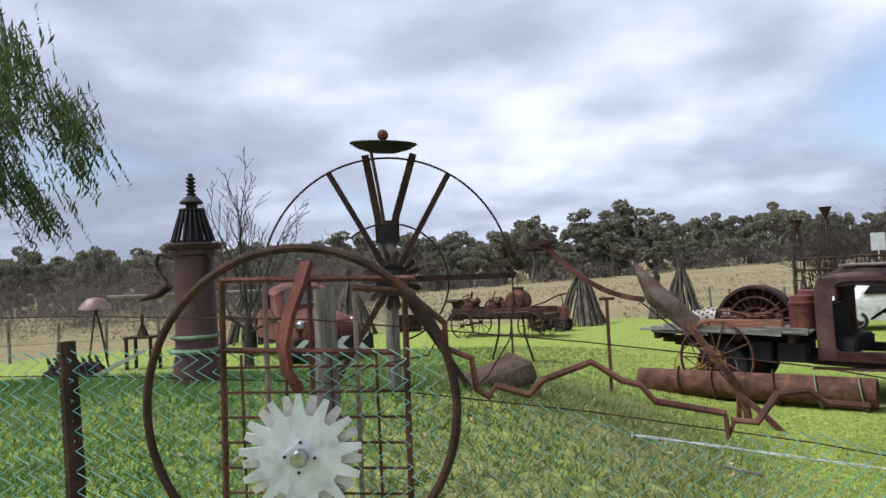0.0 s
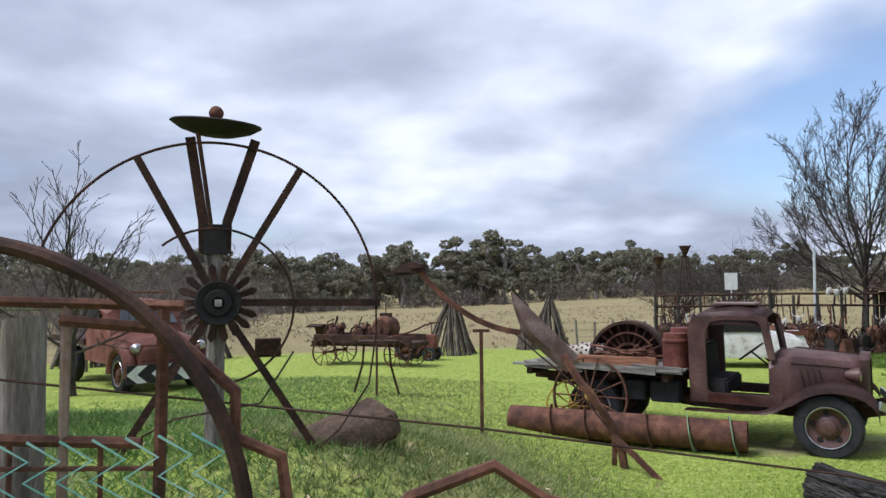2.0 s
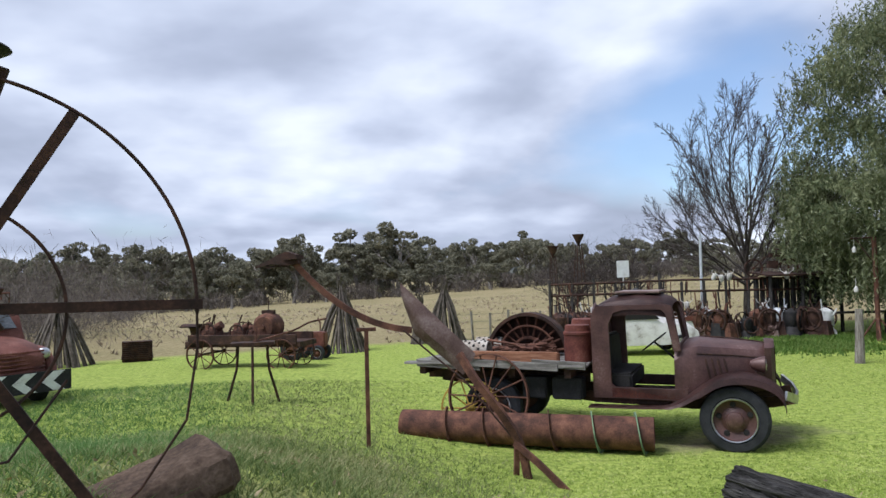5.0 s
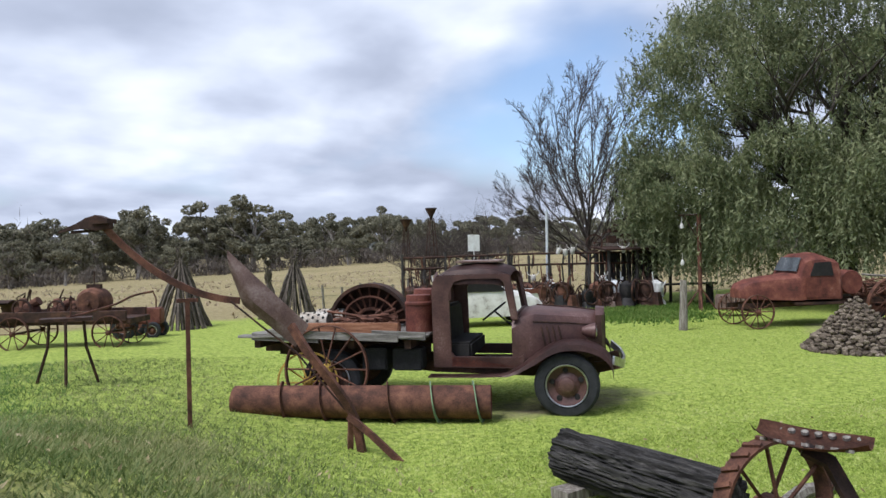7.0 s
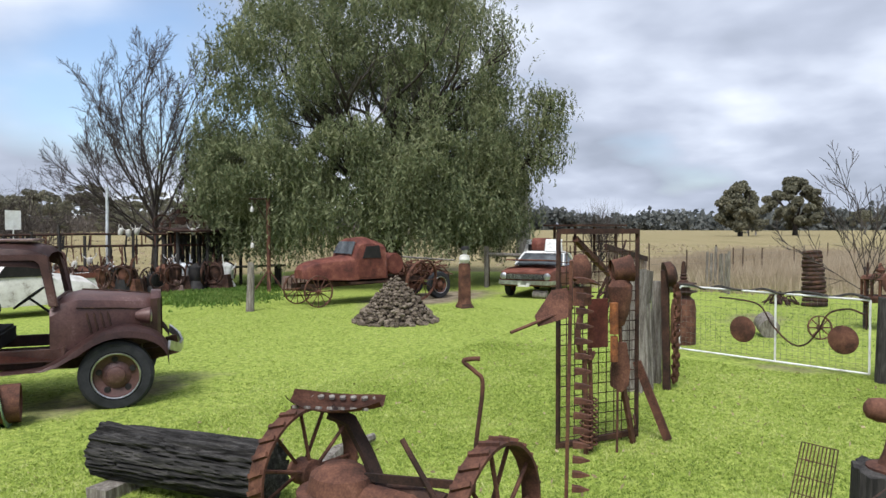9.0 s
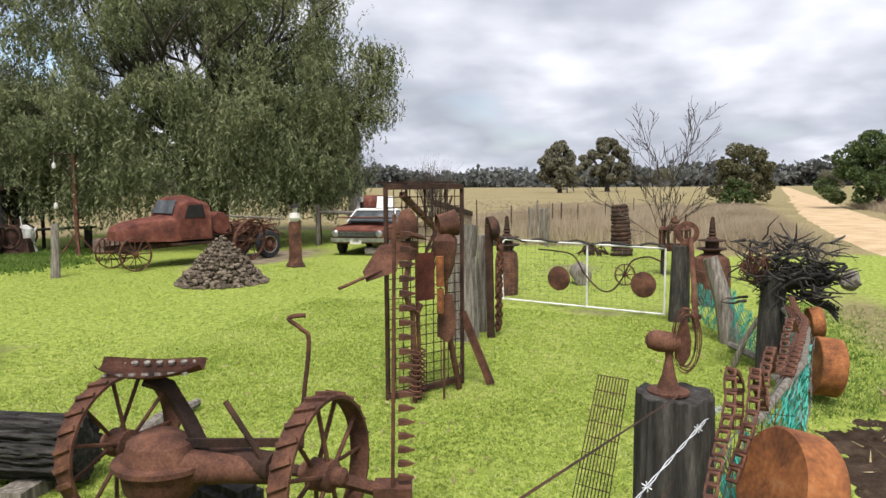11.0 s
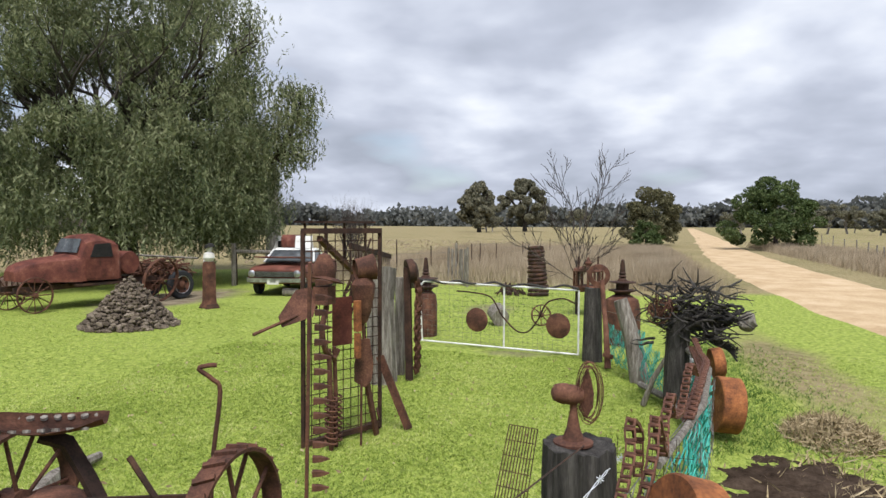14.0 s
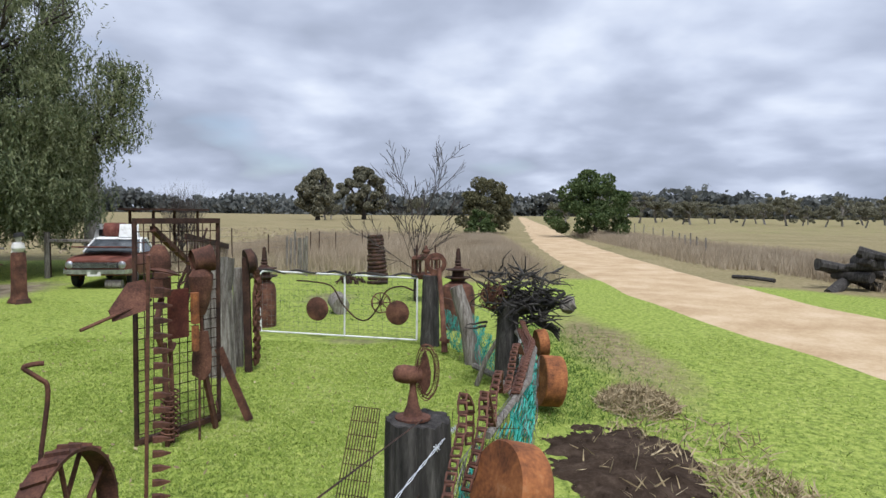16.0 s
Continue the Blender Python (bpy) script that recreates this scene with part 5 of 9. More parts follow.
def wheel_iron(t, k, R, mat, hub_mat, spokes, rim, cleats, hub_r, dish, sp_r, hub_len):
    bm = bmesh.new()
    hoop(bm, k, R - rim[0] / 2, 0, 44, 4, (0, 1), rim)
    part("rim", bm, mat, t)
    for j in range(spokes):
        a = 2 * math.pi * j / spokes
        e = dish if j % 2 else -dish
        bm = bmesh.new()
        tube(bm, [k @ Vector((math.cos(a) * hub_r * 0.8, math.sin(a) * hub_r * 0.8, e)), k @ Vector((math.cos(a) * (R - rim[0]), math.sin(a) * (R - rim[0]), e * 0.25))], sp_r, 6)
        part("spoke", bm, mat, t)
    bm = bmesh.new()
    L = hub_len / 2
    lathe(bm, [(0, -L), (hub_r * 0.6, -L), (hub_r * 0.62, -L * 0.6), (hub_r, -L * 0.5), (hub_r, L * 0.5), (hub_r * 0.62, L * 0.6), (hub_r * 0.6, L), (hub_r * 0.3, L * 1.15), (0, L * 1.15)], k, 18)
    part("hub", bm, hub_mat, t)
    for j in range(cleats):
        a = 2 * math.pi * j / cleats
        bm = bmesh.new()
        box(bm, (0, 0, 0), (0.022, 0.03, rim[1] * 0.95), k @ pose(math.cos(a) * (R + 0.008), math.sin(a) * (R + 0.008), 0, 0, 0, math.degrees(a)) @ pose(0, 0, 0, 24, 0, 0))
        part("cleat", bm, mat, t)


spoked_wheel("wagon_wheel", TRUCK @ pose(-3.22, -1.08, 0.62, 84, 0, 0), 0.60, RUST, YELLOW, 14, "large rusty spoked iron wheel leaning on the truck", (0.02, 0.07), 0, 0.08, 0.05)
spoked_wheel("yellow_wheel", TRUCK @ pose(-3.55, -0.95, 0.42, 85, 0, 20), 0.42, YELLOW, YELLOW, 10, "worn yellow spoked wheel beside the truck", (0.025, 0.06), 0, 0.07, 0.04)

# the long pipe with a spiral flange
PIPE_A, PIPE_B = Vector((2.040, 12.243, 0.235)), Vector((5.015, 10.516, 0.235))
pd = (PIPE_B - PIPE_A)
PIPE_M = Matrix.Translation(PIPE_A) @ pd.to_track_quat("Z", "Y").to_matrix().to_4x4()
L = pd.length
pipe = thing("auger_pipe", PIPE_M, "long rusty steel auger pipe lying on the grass", "pipe")
bm = bmesh.new()
lathe(bm, [(0.195, 0), (0.215, 0.0), (0.215, L * 0.5), (0.215, L), (0.195, L), (0.19, L * 0.5), (0.195, 0)], None, 32)
part("shell", bm, RUST, pipe)
# the port's inner shade is a near-black disc on the closed shell
bm = bmesh.new()
lathe(bm, [(0, 0.004), (0.075, 0.003), (0.075, -0.02)], pose(0, 0, 0.42) @ pose(0, 0, 0, 0, 90, 0) @ pose(0, 0, 0.216), 18)
part("port", bm, SHADE_AND_SEAT, pipe, "round dark disc for the shade in a pipe hole")
for z0, mat, lab in ((0.62, RUST, ""), (1.15, RUST, ""), (2.05, RUST, ""), (2.62, GREEN_PAINT, "flaking green painted flange"), (3.18, GREEN_PAINT, "flaking green painted flange")):
    bm = bmesh.new()
    secs = []
    for k in range(22):
        a = 2 * math.pi * k / 22 * 0.96 + 1.0
        z = z0 + 0.24 * k / 22
        secs.append([Vector((math.cos(a) * r, math.sin(a) * r, z + o)) for r, o in ((0.212, 0), (0.275, 0), (0.275, 0.014), (0.212, 0.014))])
    loft(bm, secs)
    part("flange", bm, mat, pipe, lab)

# ---- the fence with its hoop, grid gate and star blade ----
def bent(bm, pts, w, h):
    tube(bm, pts, 0.01, 4, True, (w, h))


FY = 2.45  # line of the near fence
fence = thing("wire_fence", pose(0, FY, 0), "rusty wire fence hung with chain link netting", "fence")
for x, top, r in ((-1.56, 2.10, 0.036),):
    bm = bmesh.new()
    g0 = ground_at(x, FY) - 0.1
    tube(bm, [(x, 0.03, g0), (x + 0.005, 0.03, (g0 + top) / 2), (x - 0.01, 0.03, top)], [r, r, r * 0.95], 9)
    rough(bm, 0.012, 9)
    part("post", bm, RUST_DARK, fence)


def chain_link(x0, x1, z0, z1, pitch, r):
    """Diamond netting: zigzag wires side by side."""
    bm = bmesh.new()
    n = int((x1 - x0) / pitch)
    rows = int((z1(x0) - z0) / (pitch * 0.6))
    for k in range(n):
        x = x0 + k * pitch
        top = z1(x)
        pts, zz = [], top
        j = 0
        while zz > z0:
            wob = 0.006 * math.sin(x * 9 + j)
            pts.append((x + (pitch if j % 2 else 0) + wob * 0.5, 0.004 * (j % 2) + 0.02 * math.sin(x * 4), zz))
            zz -= pitch * 0.62
            j += 1
        tube(bm, pts, r, 3, False)
    return bm


part("chain_link_net", chain_link(-2.4, -0.08, 0.75, lambda x: 2.05 + 0.02 * math.sin(3 * x), 0.062, 0.0032), LINK, fence, "green coated chain link netting")
part("chain_link_net", chain_link(-0.08, 1.6, 0.70, lambda x: 1.80 - 0.12 * x + 0.04 * math.sin(7 * x), 0.062, 0.0028), LINK, fence, "sagging green coated chain link netting")
for za, zb in ((2.20, 1.98), (1.97, 1.72)):
    bm = bmesh.new()
    tube(bm, [(-3.2, 0.02, za + 0.03), (-1.56, 0.03, za), (-0.6, 0.02, za - 0.05), (0.4, 0.02, (za + zb) / 2 - 0.06), (1.15, 0.02, zb - 0.06), (3.45, -0.22, zb - 0.5)], 0.0025, 4, False)
    part("wire", bm, RUST_DARK, fence)

ring_m = pose(-0.63, FY - 0.05, 1.84, 90, 0, 0)
bm = bmesh.new()
hoop(bm, ring_m, 0.575, 0.016, 72, 8)
solo("iron_hoop", bm, RUST_DARK, Matrix.Identity(4), "large rusty iron hoop standing against the fence", "hoop")
grid = thing("grid_gate", pose(-0.61, FY, 0), "rusty welded mesh gate panel in the fence", "gate")
bm = bmesh.new()
for pts in ([(-0.34, 0, 0.85), (-0.31, 0, 2.30)], [(0.36, 0, 0.85), (0.38, 0, 2.28)], [(-0.33, 0, 2.05), (0.34, 0, 2.02)], [(-0.31, 0, 2.31), (0.42, 0, 2.285)]):
    tube(bm, pts, 0.012, 6)
part("frame", bm, RUST, grid)
for k in range(3):
    bm = bmesh.new()
    x = -0.155 + 0.17 * k
    tube(bm, [(x, 0.0, 0.9), (x + 0.01, 0.0, 2.295)], 0.0095, 6)
    part("upright", bm, RUST_PALE if k != 1 else RUST, grid)
for k in range(13):
    bm = bmesh.new()
    z = 1.98 - 0.092 * k
    tube(bm, [(-0.34, -0.006, z + 0.005), (0.38, -0.006, z - 0.008)], 0.0055, 5)
    part("bar", bm, RUST, grid)
for k in range(4):
    bm = bmesh.new()
    x = -0.245 + 0.17 * k
    tube(bm, [(x, -0.002, 0.9), (x, -0.002, 2.03)], 0.0055, 5)
    part("bar", bm, RUST, grid)
bm = bmesh.new()
bent(bm, [(-0.56, FY - 0.09, 2.36), (-0.58, FY - 0.12, 2.28), (-0.62, FY - 0.13, 2.18), (-0.645, FY - 0.13, 2.08), (-0.64, FY - 0.12, 1.98), (-0.61, FY - 0.09, 1.91)], 0.055, 0.02)
solo("curved_iron_band", bm, RUST_RED, Matrix.Identity(4), "curved red-brown iron band hooked over the hoop", "iron band")
# star blade: two toothed discs and a hub
star = thing("star_blade_disc", pose(-0.605, FY - 0.11, 1.685, 90, 0, 8), "pale galvanised star-toothed disc with a square hub plate", "disc")


def star_outline(n, r0, r1, w0, w1, off=0.0):
    pts = []
    for k in range(n):
        a = 2 * math.pi * k / n + off
        s = 2 * math.pi / n
        pts += [(math.cos(a - s * w0) * r0, math.sin(a - s * w0) * r0), (math.cos(a - s * w1) * r1, math.sin(a - s * w1) * r1), (math.cos(a + s * w1) * r1, math.sin(a + s * w1) * r1), (math.cos(a + s * w0) * r0, math.sin(a + s * w0) * r0)]
    return pts


bm = bmesh.new()
slab(bm, star_outline(13, 0.142, 0.215, 0.33, 0.10, 0.12), 0.008, pose(0, 0, 0.012))
part("front_disc", bm, STEEL, star)
bm = bmesh.new()
slab(bm, star_outline(13, 0.142, 0.21, 0.33, 0.12, 0.36), 0.008, pose(0, 0, -0.012))
part("rear_disc", bm, CREAM, star, "rust-flecked pale rear disc")
bm = bmesh.new()
box(bm, (0, 0, 0.024), (0.088, 0.088, 0.014), pose(0, 0, 0, 0, 0, 40))
hubp = part("hub_plate", bm, STEEL, star)
bm = bmesh.new()
lathe(bm, [(0.032, 0.03), (0.032, 0.05), (0.024, 0.062), (0.008, 0.064), (0, 0.06)], None, 18)
part("boss", bm, CHROME, hubp, "domed bright boss")
for a in range(4):
    bm = bmesh.new()
    an = math.pi / 4 + a * math.pi / 2 + radians(40)
    lathe(bm, [(0.006, 0.03), (0.006, 0.036), (0, 0.037)], pose(0.052 * math.cos(an), 0.052 * math.sin(an), 0), 6)
    part("bolt", bm, IRON, hubp)
bm = bmesh.new()
tube(bm, [(-0.585, FY + 0.16, 0.9), (-0.58, FY + 0.16, 1.6), (-0.575, FY + 0.16, 2.26)], [0.05, 0.047, 0.043], 14)
rough(bm, 0.012, 8)
solo("gate_post", bm, WOOD_GREY, Matrix.Identity(4), "split grey weathered timber post behind the hoop", "post")
# the zigzag bar along the fence top
ZIG = [(-0.42, 2.26), (-0.22, 2.24), (-0.09, 2.12), (-0.09, 2.03), (0.0, 1.99), (0.015, 1.88), (0.06, 1.85), (0.08, 1.89), (0.20, 1.855), (0.25, 1.905), (0.42, 1.965), (0.52, 1.895), (0.58, 1.88), (0.63, 1.82), (0.86, 1.775), (0.865, 1.69), (0.885, 1.75), (0.96, 1.74), (1.03, 1.835), (1.13, 1.845), (1.19, 1.80), (1.32, 1.785)]
bm = bmesh.new()
tube(bm, [(x, FY - 0.01, z) for x, z in ZIG], 0.013, 6)
for v in bm.verts:
    v.co += noise.noise_vector(v.co * 11) * 0.004
solo("zigzag_iron_bar", bm, RUST, Matrix.Identity(4), "bent zigzag rusty bar running along the fence top", "iron bar")

# ---- wheel sculpture on its post, with a dish on top ----
WM = pose(-0.80, 5.10, 0, 0, 0, 14)
mill = thing("wheel_sculpture", WM, "wheel-like scrap iron sculpture on a post under a dish", "sculpture")
bm = bmesh.new()
tube(bm, [(0.0, 0.05, ground_at(-0.8, 5.1) - 0.15), (0.01, 0.05, 2.1), (-0.01, 0.05, 2.66)], [0.058, 0.052, 0.048], 10)
rough(bm, 0.008, 9)
part("post", bm, WOOD_GREY, mill, "grey timber post")
bm = bmesh.new()
k90 = pose(0.02, -0.02, 2.24, 90, 0, 0)
lathe(bm, [(0, 0.03), (0.03, 0.03), (0.035, 0.05), (0.07, 0.05), (0.08, 0.03), (0.12, 0.045), (0.13, 0.0), (0.12, -0.03), (0, -0.03)], k90, 26)
part("hub", bm, IRON, mill)
bm = bmesh.new()
box(bm, (0.02, -0.075, 2.24), (0.038, 0.01, 0.038), None)
part("hub_nut", bm, CHROME, mill, "bright square nut")
for j in range(18):
    bm = bmesh.new()
    a = 2 * math.pi * j / 18
    slab(bm, [(0.11, -0.014), (0.20, -0.022), (0.225, 0.0), (0.20, 0.022), (0.11, 0.014)], 0.012, k90 @ pose(0, 0, 0.01, 0, 0, math.degrees(a)) @ pose(0, 0, 0, 25, 0, 0))
    part("blade", bm, RUST_DARK, mill)
bm = bmesh.new()
hoop(bm, pose(0.0, -0.01, 2.22, 90, 0, 0), 0.93, 0.008, 60, 6, (-0.005, 0.46))
part("outer_hoop", bm, RUST_DARK, mill)
bm = bmesh.new()
hoop(bm, pose(0.0, -0.01, 2.22, 90, 0, 0), 0.44, 0.007, 44, 6, (-0.22, 0.36))
part("inner_hoop", bm, RUST_DARK, mill)
for a, r1 in ((118, 0.93), (60, 0.90), (0, 0.93), (238, 1.0), (303, 1.1), (97, 0.0)):
    if r1:
        bm = bmesh.new()
        an = radians(a)
        tube(bm, [(0.02 + 0.10 * math.cos(an), -0.03, 2.24 + 0.10 * math.sin(an)), (0.02 + r1 * math.cos(an), -0.02, 2.23 + r1 * math.sin(an))], 0.01, 4, True, (0.022, 0.042))
        part("arm", bm, RUST_DARK, mill)
for s, x1 in ((-1, -0.14), (1, 0.22)):
    bm = bmesh.new()
    tube(bm, [(s * 0.06, 0.02, 2.52), (s * 0.065, 0.02, 2.70), (x1, 0.02, 3.18)], 0.01, 4, True, (0.03, 0.055))
    part("fork", bm, RUST_DARK, mill)
bm = bmesh.new()
tube(bm, [(-0.02, 0.0, 2.66), (-0.06, -0.05, 2.95), (-0.11, -0.05, 3.28)], 0.014, 6)
part("rod", bm, RUST_DARK, mill)
bm = bmesh.new()
box(bm, (0, 0.05, 2.60), (0.13, 0.12, 0.17))
part("collar", bm, IRON, mill)
bm = bmesh.new()
lathe(bm, [(0.0, -0.035), (0.10, -0.03), (0.20, 0.0), (0.255, 0.035), (0.25, 0.042), (0.19, 0.012), (0.09, -0.018), (0, -0.02)], pose(0.0, 0.02, 3.225, 5, 3, 0), 36)
part("dish", bm, IRON, mill, "black upturned iron dish")
bm = bmesh.new()
lathe(bm, [(0.0, -0.042)] + [(0.042 * math.sin(math.pi * k / 10), -0.042 * math.cos(math.pi * k / 10)) for k in range(1, 10)] + [(0, 0.042)], pose(0.0, 0.03, 3.33), 18)
part("ball", bm, RUST, mill, "rusty ball")
bm = bmesh.new()
tube(bm, [(0.93, 0, 2.22), (0.93, -0.01, 2.05), (0.88, -0.03, 1.75), (0.70, -0.06, 1.5), (0.5, -0.1, 1.35)], 0.006, 5)
tube(bm, [(-0.5, 0, 1.45), (-0.2, -0.1, 1.62), (0.25, -0.1, 1.68), (0.44, 0, 1.95)], 0.006, 5)
part("wire", bm, RUST_DARK, mill)

# ---- tall iron column with a finned lantern top ----
col = thing("iron_column", pose(-2.70, 5.87, 0), "tall rusty boiler column with a finned lantern top and side spout", "column")
g0 = ground_at(-2.7, 5.87)
bm = bmesh.new()
lathe(bm, [(0, g0 - 0.05), (0.20, g0 - 0.05), (0.215, g0 + 0.05), (0.20, g0 + 0.22), (0.185, g0 + 0.26), (0.178, 2.0), (0.175, 2.52), (0.20, 2.53), (0.20, 2.58), (0.0, 2.58)], None, 32)
part("barrel", bm, RUST_PLUM, col)
bm = bmesh.new()
lathe(bm, [(0.0, 2.58), (0.23, 2.58), (0.24, 2.60), (0.24, 2.625), (0.17, 2.64), (0.16, 2.66), (0, 2.66)], None, 32)
part("flange", bm, RUST_DARK, col)
for j in range(20):
    bm = bmesh.new()
    a = 18 * j
    slab(bm, [(0.075, 2.93), (0.165, 2.65), (0.192, 2.65), (0.105, 2.93)], 0.016, pose(0, 0, 0, 0, 0, a) @ pose(0, 0, 0, 90, 0, 0))
    part("fin", bm, IRON, col)
bm = bmesh.new()
lathe(bm, [(0.09, 2.66), (0.05, 2.92), (0.11, 2.925), (0.11, 2.94), (0.05, 2.945), (0.05, 2.98), (0.098, 2.985), (0.10, 3.0), (0.06, 3.04), (0.035, 3.06)] + [q for k in range(5) for q in ((0.045, 3.07 + 0.035 * k), (0.022, 3.085 + 0.035 * k))] + [(0.02, 3.25), (0, 3.26)], None, 24)
part("finial", bm, IRON, col)
bm = bmesh.new()
tube(bm, smooth_line([(-0.17, -0.02, 2.50), (-0.30, -0.03, 2.55), (-0.33, -0.03, 2.45), (-0.26, -0.03, 2.33), (-0.24, -0.03, 2.26), (-0.30, -0.04, 2.19), (-0.42, -0.05, 2.17)], 4), 0.014, 7)
tube(bm, [(-0.22, -0.04, 2.28), (-0.32, -0.05, 2.20), (-0.48, -0.06, 2.16)], [0.05, 0.035, 0.018], 9)
part("spout", bm, RUST_DARK, col, "curled pipe spout")
bm = bmesh.new()
hoop(bm, pose(0, 0, g0 + 0.42), 0.205, 0.02, 28, 6)
hoop(bm, pose(0, 0, g0 + 0.30), 0.215, 0.025, 28, 6)
part("band", bm, GREEN_PAINT, col, "faded green band")
bm = bmesh.new()
tube(bm, [(0.16, -0.1, 2.6), (0.185, -0.1, 2.5), (0.18, -0.1, 2.36)], 0.016, 6)
part("bracket", bm, RUST_DARK, col)

# rock slab on the bank
bm = bmesh.new()
box(bm, (0, 0, 0.02), (0.86, 0.50, 0.22), None, 0.72)
for v in bm.verts:
    v.co += Vector((0.10 * v.co.z * 4 * (1 if v.co.x > 0 else -0.3), 0, 0.10 * v.co.x))
bmesh.ops.bevel(bm, geom=bm.edges[:], offset=0.035, segments=1, affect="EDGES")
bmesh.ops.subdivide_edges(bm, edges=bm.edges[:], cuts=3, use_grid_fill=True)
rough(bm, 0.035, 5.0, 4)
rough(bm, 0.012, 16, 4)
solo("boulder", bm, ROCK, pose(-0.15, 5.60, ground_at(-0.15, 5.60) + 0.0, 4, -12, 25) @ Matrix.Scale(0.92, 4), "slab-shaped brown boulder on the grassy bank", "rock")

# ---- the bird made from a plough ----
ST = Vector((1.34, 10.35, 0))
bird = thing("plough_bird", pose(0, 0, 0), "long-necked bird sculpture made from a rusty plough", "sculpture")
bm = bmesh.new()
NB, NH = Vector((1.90, 10.50, 1.70)), Vector((0.52, 11.0, 2.58))
pts = bezier(NB, Vector((1.45, 10.7, 1.74)), Vector((1.0, 10.8, 1.98)), NH, 14)
tube(bm, pts, 0.02, 4, True, (0.03, 0.075))
part("neck", bm, RUST, bird)
bm = bmesh.new()
hd = Matrix.Translation(NH) @ (Vector((-0.9, 0.45, -0.05))).to_track_quat("X", "Z").to_matrix().to_4x4()
loft(bm, [[hd @ Vector((x, y * w, z * h + o)) for y, z in ((-1, -1), (1, -1), (1, 1), (-1, 1))] for x, w, h, o in ((-0.1, 0.05, 0.05, 0.0), (0.03, 0.08, 0.085, 0.02), (0.15, 0.07, 0.06, 0.02), (0.28, 0.035, 0.03, 0.0), (0.50, 0.008, 0.012, -0.05))])
box(bm, (0.2, 0, -0.06), (0.3, 0.03, 0.03), hd)
box(bm, (-0.02, 0, 0.03), (0.18, 0.20, 0.05), hd)
part("head", bm, RUST_DARK, bird, "dark iron head with a pointed beak")
bm = bmesh.new()
A, B, C, Dd = Vector((1.78, 10.56, 2.27)), Vector((2.58, 10.12, 1.42)), Vector((2.44, 10.18, 1.18)), Vector((1.86, 10.55, 1.72))
secs = []
for k in range(9):
    u = k / 8
    top, low = A.lerp(B, u), Dd.lerp(C, u)
    if k == 0:
        low = A.lerp(Dd, 0.45)
    bow = Vector((-0.35, -0.75, 0.1)) * 0.13 * math.sin(math.pi * min(1, u + 0.12))
    secs.append([top, top.lerp(low, 0.33) + bow * 0.8, top.lerp(low, 0.66) + bow, low])
loft(bm, secs, cap=False, closed=False)
bmesh.ops.solidify(bm, geom=bm.faces[:], thickness=0.015)
part("mouldboard", bm, RUST_PALE, bird, "curved plough mouldboard as its body")
bm = bmesh.new()
tube(bm, smooth_line([(2.40, 10.2, 1.42), (2.55, 10.0, 1.12), (2.78, 9.85, 0.78), (2.98, 9.8, 0.42), (3.06, 9.78, 0.0)], 4), 0.03, 4, True, (0.05, 0.09))
tube(bm, [(2.92, 9.82, 0.44), (3.12, 9.6, 0.25), (3.36, 9.36, -0.02)], 0.02, 4, True, (0.03, 0.075))
tube(bm, [(2.97, 9.9, 0.36), (2.96, 9.92, 0.0)], 0.02, 4, True, (0.04, 0.06))
part("leg", bm, RUST, bird)
bm = bmesh.new()
tube(bm, [(1.8, 10.5, 1.7), (2.1, 10.35, 1.42), (2.45, 10.2, 1.12), (2.9, 9.85, 0.5)], 0.012, 5)
tube(bm, [(1.95, 10.5, 1.75), (2.3, 10.6, 1.5), (2.6, 10.4, 1.2)], 0.02, 5)
part("brace", bm, RUST_DARK, bird)
bm = bmesh.new()
tube(bm, [(ST.x, ST.y, ground_at(ST.x, ST.y) - 0.1), (ST.x, ST.y, 1.72)], 0.02, 4, True, (0.045, 0.045))
box(bm, (ST.x, ST.y, 1.74), (0.22, 0.05, 0.04))
part("stake", bm, RUST, bird)

# three-legged stand
sx, sy = -0.15, 14.7
stand = thing("tripod_stand", pose(sx, sy, ground_at(sx, sy)), "three-legged rusty iron stand on the lawn", "stand")
for dx, dy in ((-0.46, 0.3), (0.42, 0.1), (0.0, -0.35)):
    bm = bmesh.new()
    tube(bm, [(dx * 0.55, dy * 0.55, 0.98), (dx * 0.62, dy * 0.62, 0.55), (dx, dy, -0.03)], 0.025, 6)
    part("leg", bm, RUST_DARK, stand)
bm = bmesh.new()
box(bm, (0, 0, 1.0), (0.72, 0.34, 0.05))
part("top", bm, RUST_DARK, stand)
bm = bmesh.new()
tube(bm, [(0.05, 0, 1.0), (0.07, 0, 1.28)], 0.012, 5)
tube(bm, smooth_line([(0.0, 0, 1.02), (0.35, 0.02, 1.1), (0.7, 0.0, 1.2), (0.95, -0.05, 1.32), (1.25, -0.1, 1.38)], 3), 0.018, 5)
part("rod", bm, RUST, stand)


